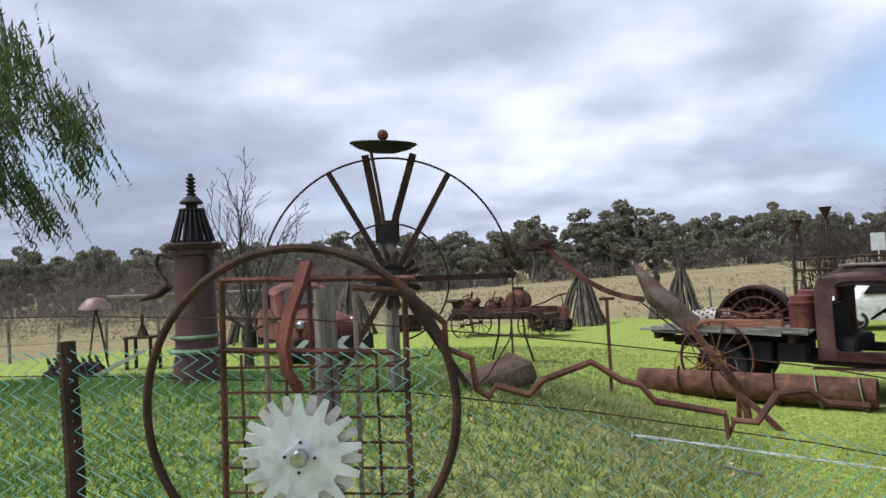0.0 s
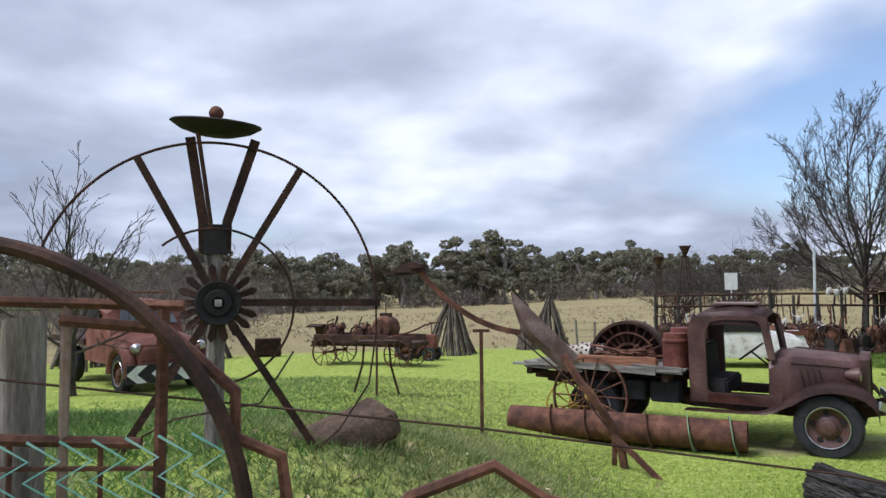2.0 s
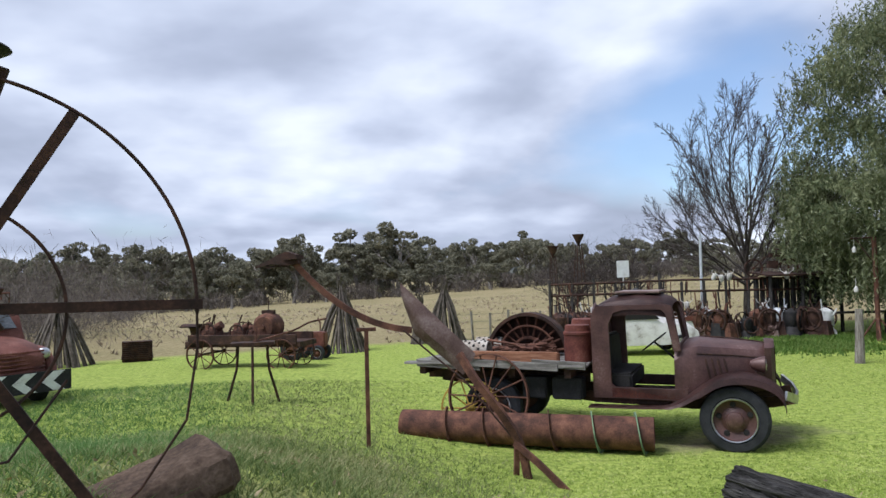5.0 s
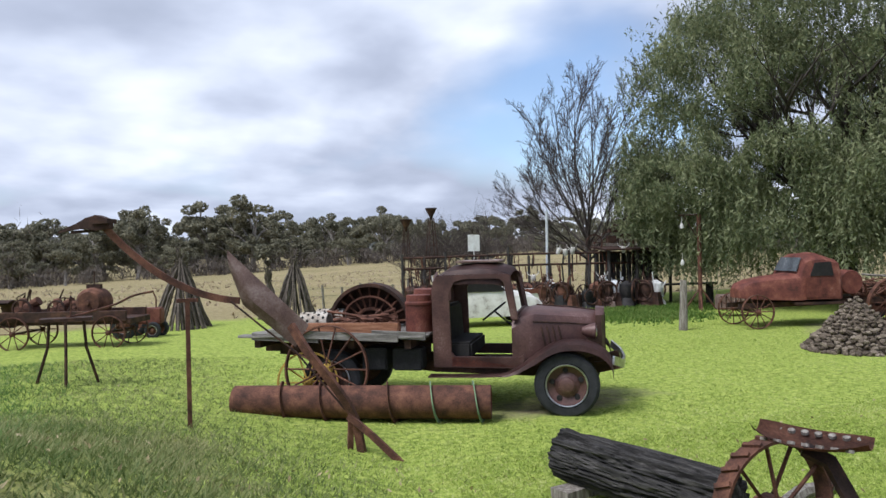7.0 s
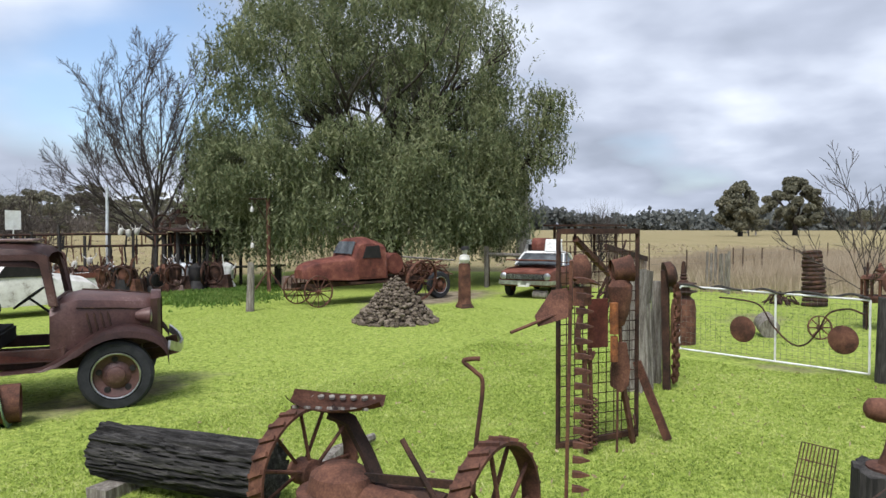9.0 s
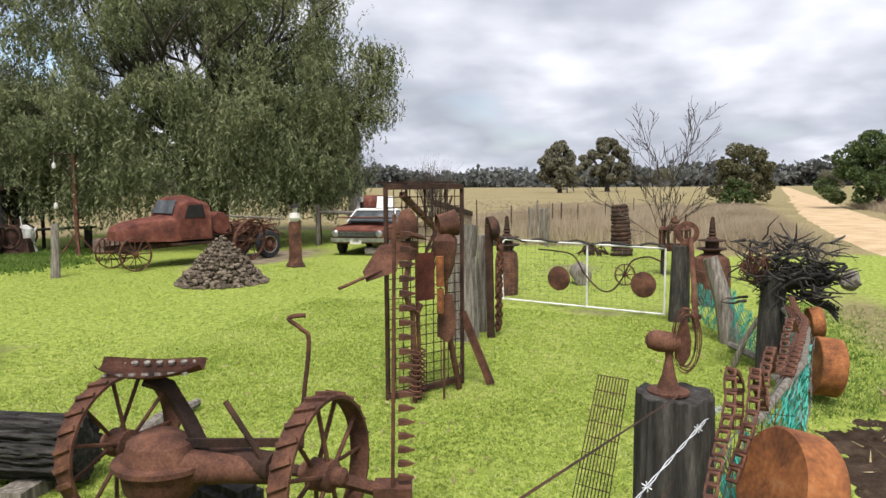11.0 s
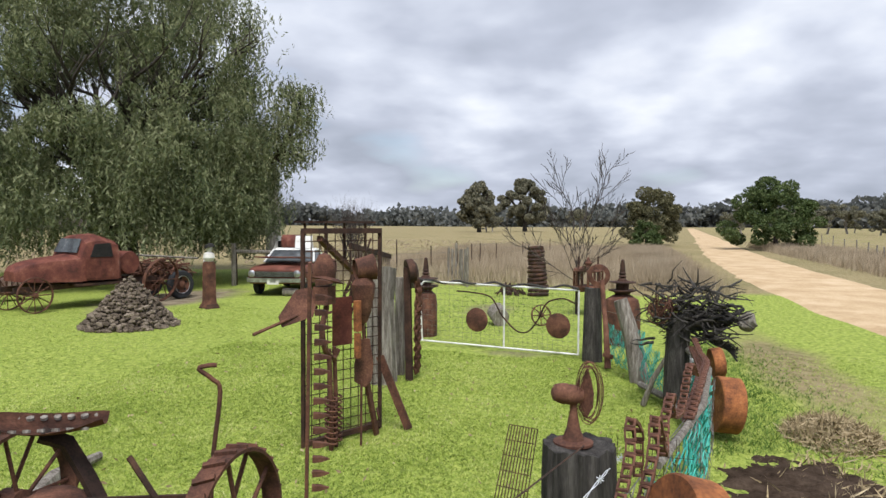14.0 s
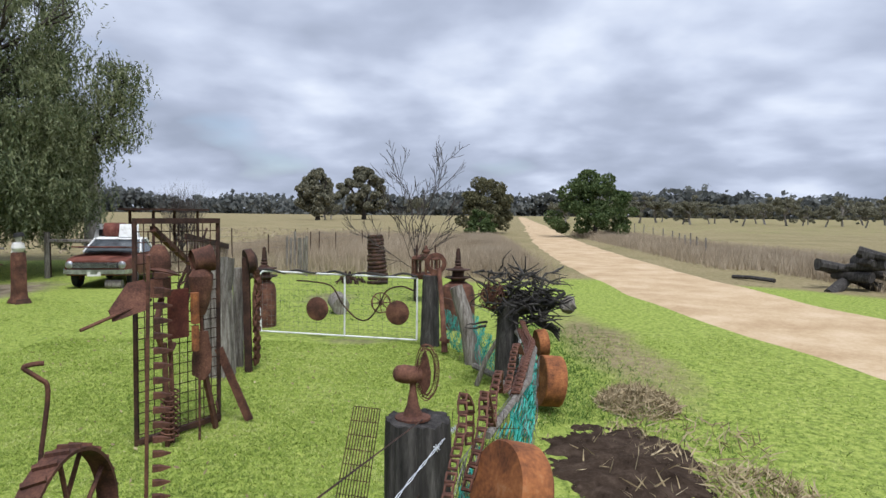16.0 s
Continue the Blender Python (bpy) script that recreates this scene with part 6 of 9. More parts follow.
def stick_stack(x, y, h, r, n, seed):
    rnd2 = random.Random(seed)
    t = thing("stick_stack", pose(x, y, ground_at(x, y)), "tall stack of grey sticks leaned together", "sticks", "stick stacks")
    for k in range(n):
        bm = bmesh.new()
        a = rnd2.uniform(0, 6.3)
        rr = r * rnd2.uniform(0.75, 1.1)
        hh = h * rnd2.uniform(0.8, 1.12)
        tube(bm, [(math.cos(a) * rr, math.sin(a) * rr, -0.03), (math.cos(a) * rr * 0.45 + rnd2.uniform(-0.05, 0.05), math.sin(a) * rr * 0.45, hh * 0.55), (-math.cos(a) * 0.12, -math.sin(a) * 0.12, hh)], [0.04, 0.034, 0.02], 5)
        part("stick", bm, STICKS, t)


for x, y, h, r, s in ((2.1, 25.6, 2.3, 0.85, 1), (6.0, 27.5, 2.2, 0.7, 2), (-6.2, 25.0, 2.3, 0.9, 3), (-9.0, 22.5, 2.4, 0.9, 4), (5.0, 27.0, 1.6, 0.35, 5)):
    stick_stack(x, y, h, r, 46, s)

# ---- far end of the lawn ----
WG = pose(-0.55, 21.6, ground_at(-0.55, 21.6), 0, 0, -26)
wagon = thing("iron_wagon", WG, "low iron-wheeled wagon loaded with rusty engines", "wagon")
bm = bmesh.new()
box(bm, (0, 0, 0.62), (3.3, 1.0, 0.14))
box(bm, (0, -0.50, 0.74), (3.1, 0.06, 0.26))
box(bm, (0, 0.50, 0.74), (3.1, 0.06, 0.26))
bmesh.ops.bevel(bm, geom=bm.edges[:], offset=0.012, segments=1, affect="EDGES")
part("bed", bm, RUST_DARK, wagon)
for x in (-1.15, 1.15):
    for y in (-0.58, 0.58):
        w = thing("wheel", pose(x, y, 0.36, 90, 0, 0), "", "")
        w.parent = wagon
        wheel_iron(w, Matrix.Identity(4), 0.40, RUST, RUST, 10, (0.02, 0.06), 0, 0.06, 0.03, 0.012, 0.14)
    bm = bmesh.new()
    tube(bm, [(x, -0.58, 0.36), (x, 0.58, 0.36)], 0.03, 6)
    part("axle", bm, RUST_DARK, wagon)
bm = bmesh.new()
lathe(bm, [(0.30, -0.25), (0.34, -0.25), (0.34, 0.25), (0.30, 0.25), (0.30, -0.25)], WG.inverted() @ WG @ pose(-1.75, 0, 0.80, 0, 90, 0), 22, 0.6)
part("end_guard", bm, RUST_DARK, wagon)
et = thing("engine_tank", WG @ pose(0.55, -0.05, 1.05, 90, 0, 0), "round rusty engine tank on the wagon", "tank")
bm = bmesh.new()
lathe(bm, [(0, -0.3), (0.26, -0.3), (0.34, -0.22), (0.36, 0), (0.34, 0.22), (0.26, 0.3), (0.06, 0.31), (0.05, 0.36), (0, 0.36)], None, 26)
part("tank", bm, RUST, et)
bm = bmesh.new()
tube(bm, [(0, 0.3, 0), (0, 0.75, 0)], 0.014, 6)
box(bm, (0, 0.38, 0), (0.34, 0.1, 0.12))
part("fittings", bm, RUST_DARK, et)


def engine(x, y, k, seed, label):
    rnd2 = random.Random(seed)
    t = thing("stationary_engine", WG @ pose(x, y, 0.69), label, "engine", "engines on the wagon")
    bm = bmesh.new()
    box(bm, (0, 0, 0.14 * k), (0.55 * k, 0.4 * k, 0.28 * k), None, 0.8)
    tube(bm, [(-0.1, 0, 0.2), (0.3 * k, 0, 0.42 * k)], 0.11 * k, 10)
    lathe(bm, [(0, 0), (0.1, 0), (0.1, 0.16), (0.07, 0.2), (0, 0.21)], pose(-0.12 * k, 0.05, 0.28 * k), 12)
    part("block", bm, RUST, t)
    bm = bmesh.new()
    hoop(bm, pose(0.05, -0.3 * k, 0.24 * k, 90, 0, 0), 0.22 * k, 0, 24, 4, (0, 1), (0.04, 0.05))
    for j in range(5):
        a = 2 * math.pi * j / 5
        tube(bm, [(0.05, -0.3 * k, 0.24 * k), (0.05 + 0.21 * k * math.cos(a), -0.3 * k, 0.24 * k + 0.21 * k * math.sin(a))], 0.012, 5)
    part("flywheel", bm, RUST_DARK, t)
    bm = bmesh.new()
    for j in range(4):
        a = rnd2.uniform(-0.25, 0.25)
        tube(bm, [(a, 0, 0.25 * k), (a + rnd2.uniform(-0.1, 0.1), 0.05, 0.5 * k), (a + rnd2.uniform(-0.25, 0.25), 0, rnd2.uniform(0.5, 0.75) * k)], 0.018, 6)
    part("pipework", bm, RUST_DARK, t)


engine(-1.15, 0, 1.0, 1, "rusty stationary engine with levers on the wagon")
engine(-0.35, 0.05, 0.9, 2, "small rusty stationary engine on the wagon")
engine(0.1, 0.0, 0.7, 3, "rusty pump engine on the wagon")
tr = thing("old_tractor", pose(1.25, 23.4, 0, 0, 0, -20) @ Matrix.Diagonal((0.66, 0.66, 0.72, 1)), "small faded red tractor behind the wagon", "tractor")
bm = bmesh.new()
box(bm, (0.0, 0, 0.85), (0.8, 0.5, 0.62))
box(bm, (-0.7, 0, 0.7), (0.8, 0.4, 0.3))
bmesh.ops.bevel(bm, geom=bm.edges[:], offset=0.05, segments=3, affect="EDGES")
part("bonnet", bm, TRUCK_RED, tr)
bm = bmesh.new()
tube(bm, [(0.1, 0.1, 1.1), (0.1, 0.1, 1.5), (0.0, 0.1, 1.72)], 0.03, 7)
part("exhaust", bm, RUST, tr)
for x, y, R in ((0.15, -0.5, 0.32), (0.15, 0.5, 0.32), (-0.95, -0.62, 0.55), (-0.95, 0.62, 0.55)):
    wheel_parts(tr, pose(x, y, R, 0, 0, 180 if y > 0 else 0), R, 0.2, R * 0.55, RUST)
bm = bmesh.new()
for j in range(9):
    box(bm, (0, 0, 0.12 + 0.06 * j), (0.9 - 0.02 * j, 0.5, 0.03))
box(bm, (0, 0.05, 0.32), (0.85, 0.42, 0.60))
solo("radiator_core", bm, RUST_DARK, pose(-4.1, 25.3, ground_at(-4.1, 25.3), 0, 0, 10), "old dark radiator core standing at the lawn edge", "radiator")


def paddock_fence(pts, posts, tall, mat, label, wires=3, r=0.045):
    t = thing("post_and_wire_fence", pose(0, 0, 0), label, "fence")
    line = smooth_line(pts, 6)
    step = max(1, len(line) // posts)
    k90_ = random.Random(int(pts[0][0] * 7) + 5)
    tops = []
    for p in line[::step]:
        g = ground_at(p.x, p.y)
        bm = bmesh.new()
        hh = tall * k90_.uniform(0.85, 1.1)
        tube(bm, [(p.x, p.y, g - 0.1), (p.x + k90_.uniform(-0.05, 0.05), p.y + k90_.uniform(-0.05, 0.05), g + hh)], r, 6)
        part("post", bm, mat, t)
        tops.append((p.x, p.y, g + tall * 0.85))
    for w in range(wires):
        bm = bmesh.new()
        tube(bm, [(x, y, z - 0.26 * w) for x, y, z in tops], 0.005, 3, False)
        part("wire", bm, WIRE, t)


paddock_fence([(5, 27.2, 0), (9, 27.4, 0), (13, 27.6, 0)], 9, 1.1, WOOD_GREY, "grey split-post fence along the lawn edge")
paddock_fence([(-16, 18.5, 0), (-12, 19.2, 0), (-8, 20.5, 0), (-6.5, 22, 0)], 9, 1.2, WOOD_GREY, "grey timber yard fence below the brush")
paddock_fence([(24, 15.2, 0), (28, 12, 0), (33, 9.0, 0), (38, 8.0, 0), (55, 5.0, 0)], 12, 1.4, RUST_DARK, "thin steel post paddock fence", 3, 0.025)
paddock_fence([(25.2, 7.0, 0), (26.2, 7.5, 0), (27, 8.1, 0)], 6, 1.4, WOOD_GREY, "cluster of grey timber fence posts", 1)
paddock_fence([(38, -11.5, 0), (60, -16, 0), (110, -24, 0)], 18, 1.1, WOOD_GREY, "roadside paddock fence in dry grass")
t = thing("timber_rail_fence", pose(0, 0, 0), "grey timber rail on posts beside the red car", "fence")
for x, y in ((23.6, 15.1), (25.5, 13.4)):
    bm = bmesh.new()
    tube(bm, [(x, y, -0.1), (x, y, 1.5)], 0.085, 8)
    part("post", bm, WOOD_GREY, t)
bm = bmesh.new()
tube(bm, [(23.6, 15.1, 1.22), (25.5, 13.4, 1.12)], 0.07, 7)
part("rail", bm, WOOD_GREY, t)
bm = bmesh.new()
tube(bm, [(-11.9, 19.2, 1.9), (-9.0, 20.1, 1.85), (-7.0, 21.0, 1.85)], 0.07, 7)
solo("fence_rail", bm, WOOD_GREY, Matrix.Identity(4), "weathered timber rail along the yard fence", "rail")

# ---- red truck with the chevron board ----
RT = pose(-4.83, 16.42, 0.22, 0, 0, -50)
rt = thing("red_truck", RT, "faded red 1950s truck with a chevron board on its bumper", "truck")
bm = bmesh.new()
secs = []
for x, w, z0, top in ((-1.9, 0.80, 0.55, 1.15), (-1.85, 0.86, 0.55, 1.75), (-1.2, 0.86, 0.55, 1.92), (-0.75, 0.84, 0.55, 1.80), (-0.5, 0.84, 0.55, 1.25), (0.3, 0.74, 0.55, 1.16), (0.75, 0.62, 0.6, 1.02), (0.82, 0.5, 0.6, 0.95)):
    ring = [(x, -w, z0), (x, -w, z0 + (top - z0) * 0.55)] + [(x, -w * math.cos(math.pi * k / 8), z0 + (top - z0) * (0.6 + 0.4 * math.sin(math.pi * k / 8) ** 0.6)) for k in range(1, 8)] + [(x, w, z0 + (top - z0) * 0.55), (x, w, z0)]
    secs.append([Vector(p) for p in ring])
loft(bm, secs)
body = part("body", bm, TRUCK_RED, rt)
for s in (-1, 1):
    bm = bmesh.new()
    hoop(bm, pose(0.12, s * 0.78, 0.42, 90, 0, 0), 0.50, 0.12, 20, 10, (-0.02, 0.52))
    part("mudguard", bm, TRUCK_RED, rt)
    bm = bmesh.new()
    lathe(bm, [(0, 0.05), (0.07, 0.04), (0.10, 0.0), (0.11, -0.02), (0.10, -0.12), (0, -0.15)], pose(0.66, s * 0.66, 0.92, 0, 90, 0), 18)
    part("headlamp", bm, CHROME, rt)
    wheel_parts(rt, pose(0.12, s * 0.74, 0.40, 0, 0, 180 if s > 0 else 0), 0.40, 0.2, 0.25, RUST)
    wheel_parts(rt, pose(-2.9, s * 0.74, 0.40, 0, 0, 180 if s > 0 else 0), 0.40, 0.2, 0.25, RUST)
    # a dark sheet paints the shaded cab behind the side window
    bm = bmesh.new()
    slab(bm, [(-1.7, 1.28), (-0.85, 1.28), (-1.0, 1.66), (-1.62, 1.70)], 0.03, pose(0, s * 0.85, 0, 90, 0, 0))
    part("side_window", bm, SHADE_AND_SEAT, rt)
bm = bmesh.new()
pane(bm, (-0.46, -0.62, 1.36), (-0.46, 0.62, 1.36), (-0.70, 0.52, 1.70), (-0.70, -0.52, 1.70))
part("windscreen", bm, SMOKED, rt)
for j in range(6):
    bm = bmesh.new()
    tube(bm, [(0.70 + 0.02 * j, -0.62, 0.98 - 0.07 * j), (0.86, 0, 0.98 - 0.07 * j), (0.70 + 0.02 * j, 0.62, 0.98 - 0.07 * j)], 0.02, 6)
    part("grille_bar", bm, TRUCK_RED, rt)
bm = bmesh.new()
box(bm, (-3.0, 0, 0.95), (2.4, 1.8, 0.14))
part("tray", bm, RUST_DARK, rt)
bm = bmesh.new()
for p in ([(-1.4, -0.7, 1.9), (-1.4, -0.7, 2.05), (-1.4, 0.7, 2.05), (-1.4, 0.7, 1.9)], [(-1.0, -0.7, 1.85), (-1.0, -0.7, 2.03), (-1.0, 0.7, 2.03), (-1.0, 0.7, 1.85)]):
    tube(bm, p, 0.02, 5)
part("roof_rack", bm, RUST, rt)
bd = thing("chevron_board", pose(0.98, 0, 0.45, 90, 0, 90), "", "")
bd.parent = rt
bm = bmesh.new()
box(bm, (0, 0, 0), (1.95, 0.36, 0.03))
part("panel", bm, BLACK, bd, "black traffic board")
for x in (-0.78, -0.3, 0.18, 0.66):
    bm = bmesh.new()
    slab(bm, [(x - 0.2, 0.0), (x, 0.17), (x + 0.2, 0.17), (x + 0.0, 0.0), (x + 0.2, -0.17), (x, -0.17)], 0.006, pose(0, 0, 0.02))
    part("chevron", bm, WHITE_METAL, bd, "white chevron")

# yard clutter at the far left: a bowl on a post, a small table, a car wreck with a pale board
t = thing("bowl_post", pose(-9.9, 15.5, ground_at(-9.9, 15.5)), "grey upturned bowl on a thin leaning post", "ornament")
bm = bmesh.new()
tube(bm, [(0.3, 0, 0), (0.12, 0, 1.0), (0, 0, 1.5)], 0.025, 6)
tube(bm, [(-0.3, 0.1, 0.0), (0, 0, 1.45)], 0.02, 6)
part("legs", bm, RUST_DARK, t)
bm = bmesh.new()
lathe(bm, [(0, 0.28), (0.18, 0.24), (0.33, 0.08), (0.36, 0.0), (0.33, 0.0), (0, 0.2)], pose(0, 0, 1.45), 22)
part("bowl", bm, RUST_PALE, t)
t = thing("small_table", pose(-8.8, 15.6, ground_at(-8.8, 15.6)), "small dark slatted table with an ornament on it", "table")
bm = bmesh.new()
box(bm, (0, 0, 0.75), (0.7, 0.5, 0.05))
part("tabletop", bm, RUST_DARK, t)
for x in (-0.3, 0.3):
    for y in (-0.2, 0.2):
        bm = bmesh.new()
        box(bm, (x, y, 0.36), (0.06, 0.06, 0.74))
        part("leg", bm, RUST_DARK, t)
bm = bmesh.new()
lathe(bm, [(0, 0), (0.14, 0), (0.1, 0.12), (0.03, 0.3), (0.05, 0.45), (0, 0.62)], None, 12)
solo("table_ornament", bm, RUST_DARK, pose(-8.8, 15.6, ground_at(-8.8, 15.6) + 0.775), "dark spired ornament on the small table", "ornament")
t = thing("engine_wreck", pose(-7.1, 10.6, ground_at(-7.1, 10.6), 0, 0, 20), "low dark engine wreck in the grass", "wreck")
bm = bmesh.new()
box(bm, (0, 0, 0.2), (1.0, 0.7, 0.42), None, 0.75)
bmesh.ops.bevel(bm, geom=bm.edges[:], offset=0.06, segments=2, affect="EDGES")
rough(bm, 0.04, 4)
part("block", bm, RUST_DARK, t)
bm = bmesh.new()
for a in range(8):
    tube(bm, [(-0.3 + 0.1 * a, 0.1, 0.3), (-0.35 + 0.1 * a, -0.2, 0.55), (-0.2 + 0.1 * a, -0.4, 0.2)], 0.02, 5)
part("pipework", bm, IRON, t)
bm = bmesh.new()
box(bm, (0, 0, 0), (1.15, 0.22, 0.05))
rough(bm, 0.02, 3)
solo("pale_board", bm, CREAM, pose(-6.3, 10.3, ground_at(-6.3, 10.3) + 0.32, 0, -25, 12), "pale weathered board leaning on the wreck", "board")

# ---- white car behind the truck ----
WC = pose(10.2, 20.9, 0, 0, 0, -10)
wc = thing("small_white_car", WC, "small rounded white and rust car with a roof rack", "car")
bm = bmesh.new()
secs = []
for x, w, z0, top in ((-1.7, 0.5, 0.35, 0.62), (-1.6, 0.66, 0.3, 0.85), (-0.95, 0.70, 0.28, 1.05), (-0.6, 0.66, 0.28, 1.42), (0.1, 0.66, 0.28, 1.48), (0.55, 0.68, 0.28, 1.05), (1.3, 0.66, 0.3, 0.92), (1.6, 0.55, 0.35, 0.68)):
    ring = [(x, -w, z0), (x, -w, z0 + (top - z0) * 0.5)] + [(x, -w * math.cos(math.pi * k / 8) * 0.97, z0 + (top - z0) * (0.55 + 0.45 * math.sin(math.pi * k / 8) ** 0.7)) for k in range(1, 8)] + [(x, w, z0 + (top - z0) * 0.5), (x, w, z0)]
    secs.append([Vector(p) for p in ring])
loft(bm, secs)
part("body", bm, CREAM, wc)
for s in (-1, 1):
    # dark sheet in place of the shade inside the car
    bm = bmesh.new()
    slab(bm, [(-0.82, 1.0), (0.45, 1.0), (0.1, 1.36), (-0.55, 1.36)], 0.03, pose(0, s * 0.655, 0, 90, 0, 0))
    part("side_window", bm, SHADE_AND_SEAT, wc)
    for x in (-1.0, 1.05):
        wheel_parts(wc, pose(x, s * 0.62, 0.28, 0, 0, 180 if s > 0 else 0), 0.28, 0.15, 0.17, RUST)
bm = bmesh.new()
for z, r in ((1.58, 0.016),):
    tube(bm, [(-0.6, -0.6, z), (0.25, -0.6, z), (0.25, 0.6, z), (-0.6, 0.6, z), (-0.6, -0.6, z)], r, 5)
    for k in range(4):
        tube(bm, [(-0.55 + 0.25 * k, -0.6, z), (-0.55 + 0.25 * k, 0.6, z)], 0.01, 5)
    for x, y in ((-0.5, -0.6), (0.2, -0.6), (-0.5, 0.6), (0.2, 0.6)):
        tube(bm, [(x, y, 1.38), (x, y, z)], 0.012, 5)
part("roof_rack", bm, WHITE_METAL, wc)

# ---- the heaped scrap row behind: a long rail, racks, machines, skulls and a bicycle ----
rnd = random.Random(50)
S0, S1 = Vector((9.5, 25.8, 0)), Vector((18.6, 23.6, 0))
sd = (S1 - S0).normalized()


def on_row(u, off=0.0):
    p = S0.lerp(S1, u) + Vector((-sd.y, sd.x, 0)) * off
    return p


rail = thing("scrap_rack", pose(0, 0, 0), "long rusty rack of posts and rails hung with scrap", "rack")
for z in (1.95, 1.55):
    bm = bmesh.new()
    tube(bm, [on_row(0, 0.3) + Vector((0, 0, z)), on_row(0.5, 0.3) + Vector((0, 0, z + 0.05)), on_row(1, 0.3) + Vector((0, 0, z + 0.02))], 0.045, 6)
    part("rail", bm, RUST_DARK, rail)
for k in range(13):
    bm = bmesh.new()
    p = on_row(k / 12, 0.3)
    tube(bm, [p + Vector((0, 0, -0.05)), p + Vector((0, 0, 2.0 + rnd.uniform(-0.1, 0.3)))], 0.05, 6)
    part("post", bm, WOOD_DARK, rail)
for k in range(70):
    bm = bmesh.new()
    p = on_row(rnd.random(), 0.28)
    z = 1.95 if rnd.random() < 0.6 else 1.55
    tube(bm, [p + Vector((0, 0, z)), p + Vector((rnd.uniform(-0.06, 0.06), 0, z - rnd.uniform(0.2, 0.7)))], rnd.uniform(0.012, 0.035), 5)
    part("hanging_tool", bm, RUST if rnd.random() < 0.6 else IRON, rail)


def scrap_machine(p, k, seed):
    """A small machine: a cast body, a flywheel, some pipes."""
    r2 = random.Random(seed)
    mat = (RUST, RUST_DARK, WHITE_METAL, IRON, STEEL, RUST_PALE)[r2.choice((0, 0, 0, 1, 1, 1, 1, 3, 3, 5, 5, 4, 2))]
    t = thing("scrap_machine", Matrix.Translation(p) @ pose(0, 0, 0, 0, 0, r2.uniform(0, 360)), "old rusty machine in the scrap row", "machine", "scrap row")
    bm = bmesh.new()
    lathe(bm, [(0, 0), (0.3 * k, 0), (0.26 * k, 0.15 * k), (0.15 * k, 0.3 * k), (0.22 * k, 0.5 * k), (0.2 * k, 0.7 * k), (0.05 * k, 0.8 * k), (0, 0.8 * k)], None, 12)
    box(bm, (0.2 * k, 0, 0.25 * k), (0.5 * k, 0.3 * k, 0.4 * k), None, 0.7)
    part("body", bm, mat, t)
    bm = bmesh.new()
    hoop(bm, pose(0, -0.25 * k, 0.5 * k, 90, 0, r2.uniform(-30, 30)), 0.3 * k, 0.03 * k, 20, 6)
    part("flywheel", bm, RUST_DARK, t)
    bm = bmesh.new()
    for j in range(5):
        a, b = r2.uniform(0, 6.3), r2.uniform(0, 6.3)
        tube(bm, [(math.cos(a) * 0.2 * k, math.sin(a) * 0.2 * k, 0.3 * k), (math.cos(b) * 0.3 * k, math.sin(b) * 0.3 * k, r2.uniform(0.6, 1.1) * k)], 0.02, 5)
    part("pipework", bm, mat, t)


for k in range(120):
    scrap_machine(on_row(rnd.random(), rnd.uniform(-1.2, 0.8)), rnd.choice((0.45, 0.55, 0.7, 0.9, 1.2)), 200 + k)
for k in range(9):
    p = on_row(0.15 + 0.8 * rnd.random(), rnd.uniform(-0.6, 0.4))
    bm = bmesh.new()
    lathe(bm, [(0, 0), (0.07, 0.02), (0.11, 0.12), (0.13, 0.26), (0.09, 0.36), (0, 0.40)], pose(0, 0, 0, 20, 0, 0), 10)
    tube(bm, [(-0.12, 0, 0.3), (-0.28, 0.02, 0.42), (-0.3, 0, 0.55)], 0.018, 5)
    tube(bm, [(0.12, 0, 0.3), (0.28, 0.02, 0.42), (0.3, 0, 0.55)], 0.018, 5)
    solo("cattle_skull", bm, CREAM, Matrix.Translation(p + Vector((0, 0, rnd.choice((1.9, 1.95, 1.0, 0.9))))) @ pose(0, 0, 0, 0, 0, rnd.uniform(-60, 60)) @ Matrix.Scale(0.7, 4), "bleached horned skull on the scrap rack", "skull", "skulls")
for k in range(6):
    p = on_row(0.2 + 0.12 * k, -0.5 + rnd.uniform(-0.3, 0.3))
    spoked_wheel("cart_wheel", Matrix.Translation(p + Vector((0, 0, 0.45))) @ pose(0, 0, 0, 90, 0, rnd.uniform(-50, 20)), 0.42, RUST_DARK, RUST, 10, "rusty spoked wheel propped in the scrap row", (0.025, 0.05), 0, 0.06, 0.03)
t = thing("grey_tank", Matrix.Translation(on_row(0.30, -0.4)) @ pose(0, 0, 0, 0, 0, -15), "dark grey sheet metal tank lying open", "tank")
bm = bmesh.new()
lathe(bm, [(0, 0), (0.75, 0), (0.78, 0.9), (0.74, 0.9), (0.7, 0.06), (0, 0.06)], pose(-0.5, 0, 0.75, 0, 70, 0), 28)
part("shell", bm, BLACK, t)
bm = bmesh.new()
box(bm, (0, 0, 0.5), (0.9, 0.5, 0.55))
box(bm, (0, -0.02, 0.7), (0.92, 0.5, 0.12))
solo("white_sign_box", bm, WHITE_METAL, Matrix.Translation(on_row(0.47, -0.75)) @ pose(0, 0, 0, 0, 0, -10), "white enamel box with a red band", "box")
bm = bmesh.new()
box(bm, (0, -0.27, 0.86), (0.92, 0.02, 0.16))
